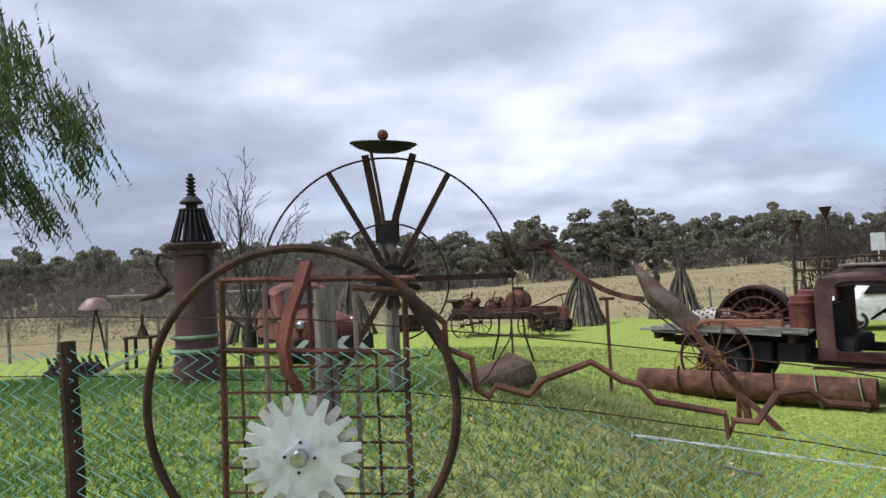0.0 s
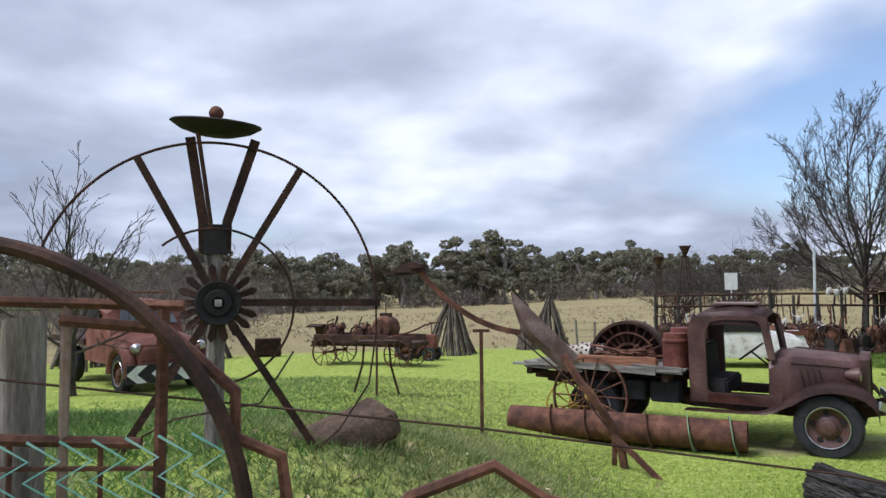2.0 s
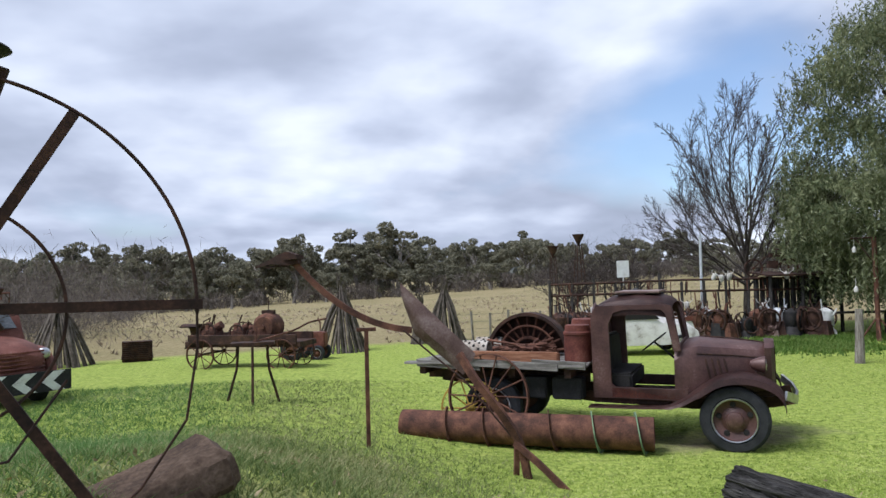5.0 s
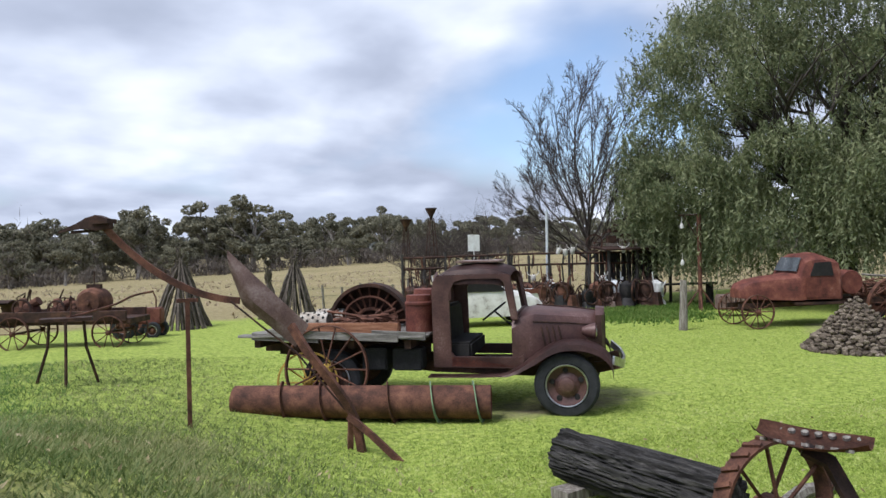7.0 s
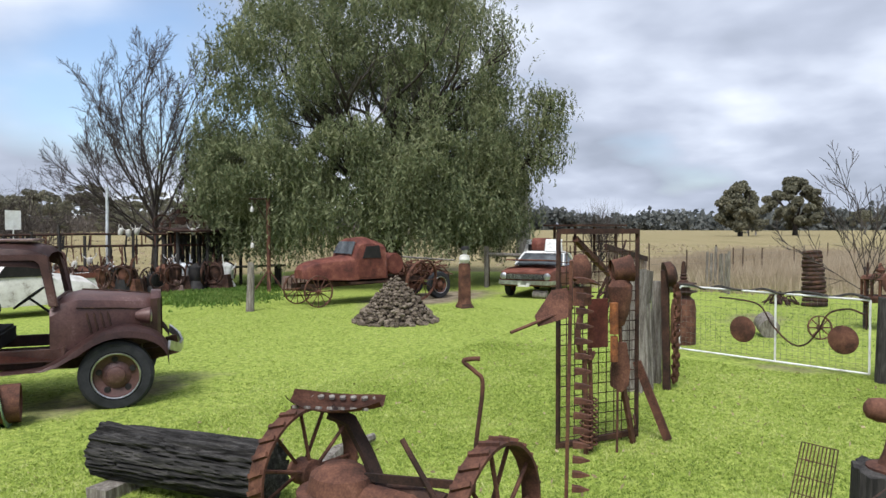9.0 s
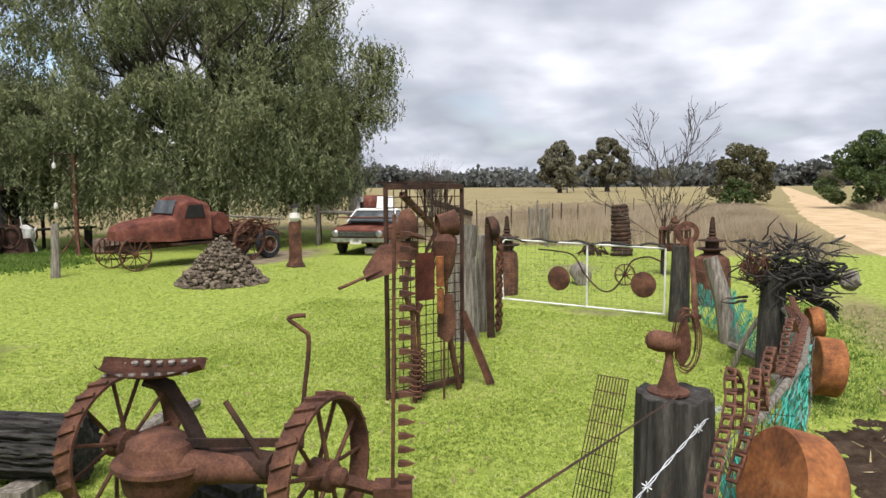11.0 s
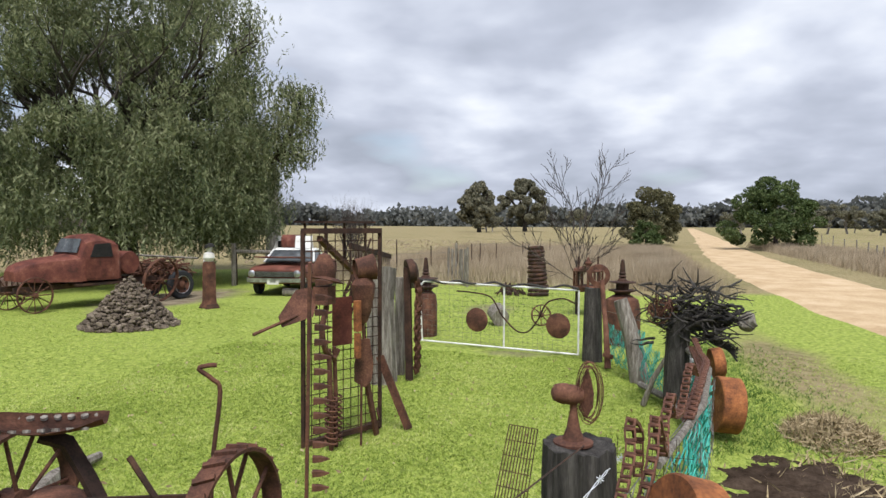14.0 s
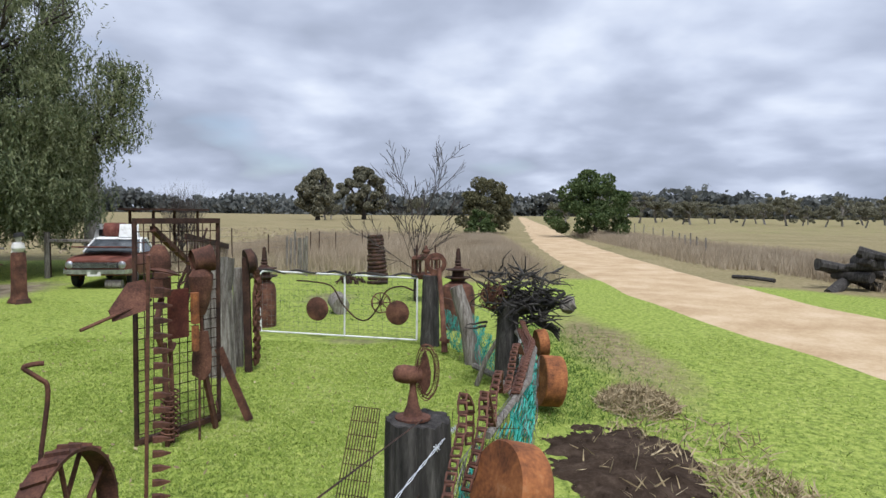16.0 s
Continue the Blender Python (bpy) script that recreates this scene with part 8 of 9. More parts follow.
for p in (MWL, MWR):
    w = thing("wheel", axle_frame(p, ax), "", "")
    w.parent = mower
    wheel_iron(w, Matrix.Identity(4), 0.44, RUST, RUST, 11, (0.02, 0.12), 26, 0.09, 0.04, 0.013, 0.26)
bm = bmesh.new()
tube(bm, [MWL, MWR], 0.035, 8)
tube(bm, [MWL.lerp(MWR, 0.35), MWL.lerp(MWR, 0.78)], 0.085, 12)
part("axle", bm, RUST_DARK, mower)
bm = bmesh.new()
gc = Vector((4.84, 5.06, 0.42))
lathe(bm, [(0, -0.22), (0.10, -0.21), (0.15, -0.12), (0.16, 0.0), (0.19, 0.02), (0.19, 0.05), (0.15, 0.06), (0.13, 0.16), (0.07, 0.22), (0, 0.23)], Matrix.Translation(gc) @ pose(0, 0, 0, 0, 0, 0) @ Matrix.Diagonal((1.35, 1.5, 0.95, 1)), 22)
part("gearcase", bm, RUST, mower, "cast gearcase with a bolted lid")
bm = bmesh.new()
tube(bm, [gc + Vector((0, -0.15, 0.02)), gc + Vector((0.10, -0.4, 0.0)), gc + Vector((0.22, -0.7, -0.02))], [0.11, 0.08, 0.075], 12)
tube(bm, [gc + Vector((-0.1, 0.05, -0.12)), gc + Vector((-0.35, -0.2, -0.22)), gc + Vector((-0.6, -0.6, -0.2))], [0.06, 0.045, 0.04], 9)
part("frame_casting", bm, RUST, mower)
bm = bmesh.new()
tube(bm, [gc + Vector((0.1, -0.24, 0.05)), gc + Vector((0.10, -0.12, 0.26)), gc + Vector((0.06, -0.02, 0.46)), gc + Vector((-0.02, 0.08, 0.52))], 0.03, 4, True, (0.10, 0.03))
part("seat_spring", bm, RUST_DARK, mower)
seat = thing("seat", Matrix.Translation(Vector((4.86, 5.12, 0.965))) @ pose(0, 0, 0, 0, 0, -65) @ Matrix.Diagonal((1.22, 1.15, 1.1, 1)), "", "")
seat.parent = mower
bm = bmesh.new()
secs = []
for k in range(13):
    x = -0.24 + 0.48 * k / 12
    wv = 0.19 * math.sqrt(max(0.02, 1 - (x / 0.26) ** 2))
    rise = 0.05 * max(0, -x / 0.24) ** 2 + 0.03 * max(0, x / 0.24) ** 2
    secs.append([Vector((x, y * wv, rise + 0.045 * abs(y) ** 2 - 0.02)) for y in (-1, -0.6, -0.25, 0, 0.25, 0.6, 1)])
loft(bm, secs, cap=False, closed=False)
bmesh.ops.solidify(bm, geom=bm.faces[:], thickness=0.008)
part("pan", bm, RUST, seat, "pressed iron seat pan")
bm = bmesh.new()
for k in range(7):
    for s in (-1, 1):
        a = -0.17 + 0.058 * k
        lathe(bm, [(0, 0.004), (0.017, 0.003), (0.017, -0.012)], pose(a, s * 0.115, 0.006 + 0.02, s * 18, 0, 0), 8)
part("hole_row", bm, WOOD_GREY, seat, "rows of pierced holes")
bm = bmesh.new()
tube(bm, smooth_line([(5.29, 4.40, 0.45), (5.303, 4.389, 0.741), (5.325, 4.355, 1.10), (5.30, 4.39, 1.18), (5.262, 4.455, 1.245), (5.29, 4.41, 1.262), (5.315, 4.368, 1.262)], 4), 0.014, 7)
part("lift_lever", bm, RUST, mower, "hooked hand lever")
bm = bmesh.new()
tube(bm, [(4.966, 4.447, 0.48), (4.967, 4.699, 0.806)], 0.018, 7)
tube(bm, [(4.867, 4.901, 0.572), (5.05, 4.36, 0.574)], 0.012, 4, True, (0.02, 0.05))
part("foot_lever", bm, RUST_DARK, mower)
# cutter bar, folded upright
CB = Vector((5.28, 3.80, 0.18))
cut = thing("cutter_bar", Matrix.Translation(CB) @ pose(0, 0, 0, 3.0, 1.2, -70) , "", "")
cut.parent = mower
bm = bmesh.new()
tube(bm, [(0, 0, 0.0), (0, 0, 1.70)], 0.02, 4, True, (0.065, 0.018))
box(bm, (0.0, 0.02, 0.05), (0.22, 0.14, 0.16))
tube(bm, [(0, 0, 0.08), (-0.42, 0.02, 0.18)], 0.04, 6)
part("bar", bm, RUST, cut)
for k in range(18):
    bm = bmesh.new()
    z = 0.18 + 0.083 * k
    loft(bm, [[Vector((x, y * w, z + q * w)) for y, q in ((-1, -1), (1, -1), (1, 1), (-1, 1))] for x, w in ((0.03, 0.017), (0.075, 0.015), (0.125, 0.003))])
    part("finger", bm, RUST, cut)
bm = bmesh.new()
box(bm, (0, 0, 0), (0.6, 0.25, 0.22))
rough(bm, 0.04, 5)
bmesh.ops.bevel(bm, geom=bm.edges[:], offset=0.05, segments=2, affect="EDGES")
solo("timber_block", bm, WOOD_DARK, pose(5.25, 4.95, 0.09, 0, 0, 70), "dark timber block under the mower", "timber")

# ---- mesh arch panel with scrap figures ----
FA, FB, FH = Vector((7.67, 4.90, 0)), Vector((8.41, 4.40, 0)), 2.02
arch = thing("mesh_panel", pose(0, 0, 0), "tall rusty steel frame panel filled with square wire mesh", "panel")
fd = (FB - FA)
bm = bmesh.new()
tube(bm, [FA, FA + Vector((0, 0, FH))], 0.02, 4, True, (0.034, 0.034))
tube(bm, [FB, FB + Vector((0, 0, FH))], 0.02, 4, True, (0.034, 0.034))
tube(bm, [FA + Vector((0, 0, FH)), FB + Vector((0, 0, FH))], 0.02, 4, True, (0.07, 0.05))
tube(bm, [FA + Vector((0, 0, 0.03)), FB + Vector((0, 0, 0.06))], 0.02, 4, True, (0.05, 0.05))
part("frame", bm, RUST_DARK, arch)
for k in range(1, 10):
    bm = bmesh.new()
    p = FA + fd * k / 10
    tube(bm, [p, p + Vector((0, 0, FH))], 0.005, 4)
    part("rod", bm, RUST_DARK, arch)
for k in range(1, 21):
    bm = bmesh.new()
    z = Vector((0, 0, FH * k / 21))
    tube(bm, [FA + z, FB + z], 0.005, 4)
    part("rod", bm, RUST_DARK, arch)
bm = bmesh.new()
tube(bm, [FB + Vector((0.0, 0.0, 0.75)), FB + Vector((0.02, -0.30, 0.02))], 0.02, 4, True, (0.03, 0.08))
part("brace", bm, RUST, arch)
bm = bmesh.new()
tube(bm, [FA.lerp(FB, 0.2) + Vector((0, 0, 1.95)), FA.lerp(FB, 0.95) + Vector((0.7, 0.5, 1.55))], 0.02, 4, True, (0.05, 0.05))
part("brace", bm, RUST, arch)
# the scrap figures hung before it, each one plain shape
f1 = FA.lerp(FB, 0.12) + Vector((-0.35, -0.22, 0))
bm = bmesh.new()
lathe(bm, [(0.10, 0), (0.115, 0.03), (0.10, 0.12), (0.06, 0.19), (0, 0.21)], Matrix.Translation(f1 + Vector((0.1, 0, 1.60))) @ Matrix.Diagonal((0.9, 0.9, 1.1, 1)), 16)
lathe(bm, [(0.16, 0.0), (0.12, 0.015), (0.10, 0.03)], Matrix.Translation(f1 + Vector((0.1, -0.03, 1.58))) @ pose(0, 0, 0, 8, 12, 0), 18)
slab(bm, [(-0.42, -0.10), (-0.12, -0.13), (0.02, 0.02), (0.0, 0.12), (-0.14, 0.15), (-0.4, 0.0)], 0.012, Matrix.Translation(f1 + Vector((0.05, 0.05, 1.42))) @ pose(0, 0, 0, 60, -18, -35))
box(bm, (0, 0, 0), (0.18, 0.14, 0.16), Matrix.Translation(f1 + Vector((0.1, 0, 1.45))))
tube(bm, [f1 + Vector((0.05, 0.05, 1.35)), f1 + Vector((-0.55, 0.35, 1.18))], 0.014, 6)
tube(bm, smooth_line([f1 + Vector((0.15, 0, 1.35)), f1 + Vector((0.05, 0, 1.15)), f1 + Vector((0.12, 0, 0.95)), f1 + Vector((0.3, 0, 0.85)), f1 + Vector((0.42, 0, 0.9))], 4), 0.028, 6)
tube(bm, [f1 + Vector((0.2, 0, 0.95)), f1 + Vector((0.25, 0, 0.4)), f1 + Vector((0.25, 0, 0.0))], 0.025, 6)
tube(bm, [f1 + Vector((0.33, 0, 0.95)), f1 + Vector((0.37, 0, 0.4)), f1 + Vector((0.37, 0, 0.0))], 0.022, 6)
for k in range(9):
    z = 0.08 + 0.05 * k
    hoop(bm, Matrix.Translation(f1 + Vector((0.25, 0, z))) @ pose(0, 0, 0, 12, 0, 0), 0.055, 0.009, 12, 5)
    hoop(bm, Matrix.Translation(f1 + Vector((0.37, 0, z))) @ pose(0, 0, 0, 12, 0, 0), 0.055, 0.009, 12, 5)
solo("scrap_figure", bm, RUST, Matrix.Identity(4), "scrap iron figure with a hat, spade wing and spring legs", "sculpture")
bm = bmesh.new()
slab(bm, [(-0.11, -0.22), (0.11, -0.22), (0.11, 0.24), (-0.11, 0.24)], 0.014, Matrix.Translation(FA.lerp(FB, 0.45) + Vector((-0.05, -0.05, 1.15))) @ pose(0, 0, 0, 90, 0, -34))
solo("iron_plate", bm, RUST_RED, Matrix.Identity(4), "red-brown iron plate hung on the mesh panel", "plate")
f2 = FA.lerp(FB, 0.56) + Vector((-0.20, -0.22, 0))
bm = bmesh.new()
lathe(bm, [(0.10, 0), (0.105, 0.08), (0.12, 0.16), (0.125, 0.18), (0.10, 0.18), (0.09, 0.02), (0, 0.02)], Matrix.Translation(f2 + Vector((-0.02, 0.06, 1.66))) @ pose(0, 0, 0, 82, 0, 35), 20)
lathe(bm, [(0, 0), (0.05, 0.02), (0.10, 0.12), (0.14, 0.28), (0.15, 0.38), (0.10, 0.44), (0, 0.46)], Matrix.Translation(f2 + Vector((0.04, 0, 1.14))) @ Matrix.Diagonal((1, 0.7, 1, 1)), 18)
tube(bm, [f2 + Vector((0.03, 0, 1.15)), f2 + Vector((0.05, 0, 0.98))], 0.016, 6)
slab(bm, [(-0.05, 0.14), (0.05, 0.14), (0.09, -0.1), (0.07, -0.26), (0.0, -0.32), (-0.09, -0.26), (-0.09, -0.1)], 0.05, Matrix.Translation(f2 + Vector((0.05, 0, 0.86))) @ pose(0, 0, 0, 90, 0, -40))
tube(bm, [f2 + Vector((0.07, 0, 0.7)), f2 + Vector((0.22, -0.02, 0.3)), f2 + Vector((0.34, -0.03, 0.0))], 0.02, 4, True, (0.03, 0.065))
tube(bm, [f2 + Vector((-0.02, 0, 0.62)), f2 + Vector((-0.03, 0, 0.0))], 0.012, 5)
hoop(bm, Matrix.Translation(f2 + Vector((0.32, -0.05, 0.22))) @ pose(0, 0, 0, 80, 0, 20), 0.05, 0.01, 16, 5, (0.2, 1.0))
solo("scrap_figure", bm, RUST, Matrix.Identity(4), "scrap iron figure with a bucket head and wrench legs", "sculpture")
bm = bmesh.new()
tube(bm, [f2 + Vector((-0.13, 0, 1.38)), f2 + Vector((-0.12, 0, 1.1))], 0.04, 8)
tube(bm, [f2 + Vector((-0.12, 0, 1.08)), f2 + Vector((-0.12, 0, 0.85))], 0.035, 8)
solo("hanging_bottle", bm, RUST_ORANGE, Matrix.Identity(4), "orange-rusted cylinder hung beside the scrap figure", "ornament")

# ---- timber stump, chained post, saw bar ----
bm = bmesh.new()
tube(bm, [(0, 0, -0.05), (0.02, 0, 0.5), (-0.01, 0.02, 1.1), (0.03, 0, 1.52)], [0.20, 0.185, 0.18, 0.17], 26)
for v in bm.verts:
    a = math.atan2(v.co.y, v.co.x)
    k = 1 + 0.10 * math.sin(a * 9 + v.co.z) + 0.06 * math.sin(a * 17)
    v.co.x, v.co.y = v.co.x * k, v.co.y * k
rough(bm, 0.025, 4)
solo("timber_stump", bm, WOOD_GREY, pose(10.42, 5.05, 0), "thick grey weathered timber gate post", "post")
ch = thing("chained_post", pose(10.62, 4.72, 0), "rusty steel post draped with heavy chains", "post")
bm = bmesh.new()
tube(bm, [(0, 0, -0.05), (-0.05, 0.02, 1.52)], 0.03, 4, True, (0.09, 0.06))
lathe(bm, [(0, 0), (0.16, 0.0), (0.16, 0.09), (0.10, 0.13), (0, 0.13)], pose(-0.05, 0.02, 1.46, 80, 0, 30), 18)
part("post", bm, RUST_DARK, ch)


def chain(bm, pts, link=0.06, r=0.011):
    """Round links one after another along a line."""
    line = smooth_line(pts, 12)
    dist, last, k = 0.0, line[0], 0
    for p in line[1:]:
        if (p - last).length >= link * 0.72:
            d = (p - last).normalized()
            m = Matrix.Translation((p + last) / 2) @ d.to_track_quat("X", "Z").to_matrix().to_4x4() @ pose(0, 0, 0, 90 * (k % 2), 0, 0) @ Matrix.Diagonal((1.0, 0.62, 1, 1))
            hoop(bm, m, link * 0.5, r, 10, 4)
            last, k = p, k + 1


for j in range(4):
    bm = bmesh.new()
    o = 0.05 * j - 0.05
    chain(bm, [(-0.08 + o, -0.05, 1.5), (0.02 + o, -0.11, 1.2), (0.05 + o, -0.09, 0.7), (0.12 + o, -0.07, 0.3), (0.16 + o, -0.05, 0.06)], 0.075, 0.015)
    part("chain", bm, RUST, ch)
sb = thing("saw_bar", pose(0, 0, 0), "toothed rusty cutter bar spanning from panel to post", "cutter bar")
bm = bmesh.new()
A, B = Vector((8.5, 4.75, 1.86)), Vector((10.5, 4.95, 1.66))
tube(bm, [A, B], 0.02, 4, True, (0.03, 0.06))
part("bar", bm, RUST_DARK, sb)
for k in range(18):
    bm = bmesh.new()
    p = A.lerp(B, (k + 0.5) / 18)
    slab(bm, [(-0.05, 0), (0.05, 0), (0, -0.14)], 0.01, Matrix.Translation(p) @ pose(0, 0, 0, 90, 0, 6))
    part("tooth", bm, RUST_PALE, sb)
bm = bmesh.new()
tube(bm, [(10.1, 5.2, 1.7), (10.0, 5.4, 1.2), (10.05, 5.35, 0.6)], 0.02, 5)
tube(bm, [(10.15, 5.1, 1.9), (10.0, 5.1, 1.75), (9.95, 5.2, 1.2)], 0.014, 5)
r2 = random.Random(5)
for k in range(14):
    tube(bm, [(10.15 + r2.uniform(-0.2, 0.1), 5.25, r2.uniform(1.3, 1.75)), (10.0 + r2.uniform(-0.2, 0.2), 5.3, r2.uniform(0.8, 1.3))], 0.012, 5)
solo("hanging_iron", bm, RUST_DARK, Matrix.Identity(4), "tangle of bent iron hung on the gate post", "scrap", "", "stuff")
bm = bmesh.new()
tube(bm, [(10.95, 4.95, -0.05), (10.95, 4.95, 1.35)], 0.07, 9)
lathe(bm, [(0, 0), (0.09, 0), (0.09, 0.16), (0, 0.17)], pose(10.9, 4.85, 1.28, 80, 0, 30), 14)
solo("hinge_post", bm, WOOD_GREY, Matrix.Identity(4), "short grey post carrying the gate hinge", "post")

# ---- field gate with discs ----
GA, GB, GH = Vector((13.45, 5.35, 0.07)), Vector((12.72, 2.60, 0.07)), 1.03
gate = thing("field_gate", pose(0, 0, 0), "white tubular field gate with wire mesh and rusty discs", "gate")
gd_ = GB - GA
up_ = Vector((0, 0, GH))
bm = bmesh.new()
tube(bm, [GA + gd_ * 0.02, GA + up_ * 0.9, GA + gd_ * 0.03 + up_], 0.015, 8)
tube(bm, [GA + gd_ * 0.03 + up_, GB + up_ * 0.97], 0.015, 8)
tube(bm, [GA, GB], 0.015, 8)
tube(bm, [GA + gd_ * 0.56, GA + gd_ * 0.56 + up_], 0.015, 8)
tube(bm, [GB, GB + up_ * 0.97], 0.015, 8)
part("frame", bm, WHITE_METAL, gate)
bm = bmesh.new()
for k in range(1, 34):
    p = GA + gd_ * k / 34
    tube(bm, [p, p + up_], 0.0018, 3, False)
for k in range(1, 12):
    z = up_ * (k / 12) ** 1.2
    tube(bm, [GA + z, GB + z], 0.0018, 3, False)
part("mesh", bm, WIRE, gate, "fine galvanised wire mesh")
for u in (0.39, 0.885):
    bm = bmesh.new()
    lathe(bm, [(0, 0.006), (0.19, 0.006), (0.20, 0.0), (0.19, -0.006), (0, -0.006)], Matrix.Translation(GA + gd_ * u + up_ * 0.42 + Vector((-0.04, 0, 0))) @ gd_.to_track_quat("X", "Z").to_matrix().to_4x4() @ pose(0, 0, 0, 90, 0, 0), 30)
    part("disc", bm, RUST, gate, "round rusty disc")
bm = bmesh.new()
tube(bm, smooth_line([GA + gd_ * u + up_ * z + Vector((-0.06, 0, 0)) for u, z in ((0.26, 0.87), (0.36, 0.86), (0.48, 0.80), (0.55, 0.52), (0.64, 0.30), (0.71, 0.30), (0.77, 0.5), (0.82, 0.76), (0.91, 0.84), (0.98, 0.78))], 5), 0.013, 7)
part("swirl", bm, RUST_DARK, gate, "bent iron swirl")
bm = bmesh.new()
tube(bm, smooth_line([GA + gd_ * (k / 12) + up_ * 1.01 + Vector((0.03 * math.cos(k * 2.4), 0, 0.03 * math.sin(k * 2.4))) for k in range(13)], 4), 0.018, 6)
part("twisted_branch", bm, WOOD_DARK, gate, "dark twisted vine along the top rail")
gp_ = thing("gate_post", pose(12.62, 2.38, 0), "dark split timber gate post with iron tools leaning on it", "post")
bm = bmesh.new()
tube(bm, [(0, 0, -0.05), (0.02, 0, 1.12)], [0.15, 0.13], 14)
rough(bm, 0.03, 5)
part("post", bm, WOOD_DARK, gp_)
bm = bmesh.new()
tube(bm, [(-0.5, -0.15, 0.02), (-0.35, -0.12, 0.5), (-0.02, -0.05, 1.25)], [0.05, 0.04, 0.035], 9)
lathe(bm, [(0.075, -0.03), (0.08, 0.0), (0.075, 0.03)], pose(-0.48, -0.15, 0.2, 15, 15, 0), 12)
solo("leaning_pipe", bm, RUST, pose(12.5, 2.3, 0), "rusty pipe leaning on the gate post", "pipe")
bm = bmesh.new()
lathe(bm, [(0.10, -0.07), (0.17, -0.06), (0.17, 0.06), (0.10, 0.07), (0.10, -0.07)], pose(0, 0, 0, 0, 90, 0), 22)
solo("pulley", bm, RUST, pose(12.6, 2.3, 1.32), "rusty flat pulley on top of the gate post", "pulley")


def gas_tank(x, y, k, mat, label):
    t = thing("gas_bottle_ornament", pose(x, y, ground_at(x, y)), label, "ornament", "finial tanks")
    bm = bmesh.new()
    lathe(bm, [(0, 0), (0.30 * k, 0), (0.31 * k, 0.04), (0.31 * k, 0.62), (0.27 * k, 0.78), (0.14 * k, 0.86), (0, 0.87)], None, 28)
    part("cylinder", bm, mat, t)
    bm = bmesh.new()
    lathe(bm, [(0, 0.86), (0.12, 0.86), (0.14, 0.90), (0.24, 0.93), (0.24, 0.945), (0.11, 0.95), (0.11, 1.05), (0.23, 1.07), (0.23, 1.085), (0.09, 1.1)] + [q for j in range(5) for q in ((0.085 - 0.011 * j, 1.12 + 0.055 * j), (0.045, 1.15 + 0.055 * j))] + [(0.03, 1.42), (0.035, 1.45), (0, 1.48)], None, 20)
    part("finial", bm, RUST_DARK, t, "stacked disc finial")


gas_tank(14.25, 1.92, 1.0, RUST, "red-brown rusted gas cylinder with a stacked finial")
gas_tank(14.45, 5.50, 0.7, RUST, "slim red-brown rusted cylinder with a finial behind the gate")
t = thing("disc_stack", pose(22.3, 4.15, 0, -4, 3, 0), "leaning stack of dark corrugated metal hoops", "stack")
for k in range(13):
    bm = bmesh.new()
    lathe(bm, [(0.20, 0), (0.30 - 0.006 * k, 0.0), (0.32 - 0.006 * k, 0.05), (0.30 - 0.006 * k, 0.10), (0.20, 0.10)], pose(0.01 * math.sin(k), 0.012 * math.cos(k * 2), 0.112 * k, 3 * math.sin(k), 3 * math.cos(k), 0), 22)
    part("hoop", bm, RUST_DARK, t)
fz = thing("fire_cage", pose(18.3, 2.62, 0), "rusty slotted fire cage on legs", "brazier")
bm = bmesh.new()
for x, y in ((-0.22, -0.22), (0.22, -0.22), (0.22, 0.22), (-0.22, 0.22)):
    tube(bm, [(x, y, 0), (x, y, 1.35)], 0.018, 5)
part("legs", bm, RUST_DARK, fz)
bm = bmesh.new()
lathe(bm, [(0.33, 0.55), (0.36, 0.60), (0.36, 0.66), (0.33, 0.68), (0, 0.68)], None, 20)
lathe(bm, [(0, 1.15), (0.32, 1.08), (0.36, 1.02), (0.33, 1.0), (0, 1.0)], None, 20)
lathe(bm, [(0, 1.15), (0.08, 1.15), (0.1, 1.2), (0.05, 1.26), (0.02, 1.34), (0, 1.34)], None, 12)
part("drum", bm, RUST, fz)
for k in range(14):
    bm = bmesh.new()
    a = 2 * math.pi * k / 14
    tube(bm, [(0.33 * math.cos(a), 0.33 * math.sin(a), 0.66), (0.33 * math.cos(a), 0.33 * math.sin(a), 1.03)], 0.025, 5)
    part("slat", bm, RUST, fz)
bm = bmesh.new()
lathe(bm, [(0.0, 0), (0.18, 0), (0.18, 0.5), (0.15, 0.5), (0.14, 0.04), (0, 0.04)], pose(0, 0, 0.17, 0, 80, 20), 18)
rough(bm, 0.03, 4)
solo("hollow_log", bm, WOOD_GREY, pose(15.9, 4.3, 0), "short hollow grey log lying on the grass", "log")
spoked_wheel("garden_wheel", pose(16.2, 3.5, 0.22, 80, 0, -60), 0.22, RUST, RUST, 8, "small rusty spoked wheel in the grass", (0.02, 0.04), 0, 0.05, 0.03)
bm = bmesh.new()
for k in range(30):
    a, q = r2.uniform(0, 6.3), r2.uniform(0, 0.5)
    tube(bm, [(math.cos(a) * q, math.sin(a) * q, 0.0), (math.cos(a) * q * 0.5, math.sin(a) * q * 0.5, r2.uniform(0.1, 0.35)), (math.cos(a + 1) * q, math.sin(a + 1) * q, 0.05)], 0.02, 5)
solo("scrap_heap", bm, RUST_DARK, pose(22.4, 5.0, 0), "low heap of rusty scrap beside the hoop stack", "scrap", "", "stuff")

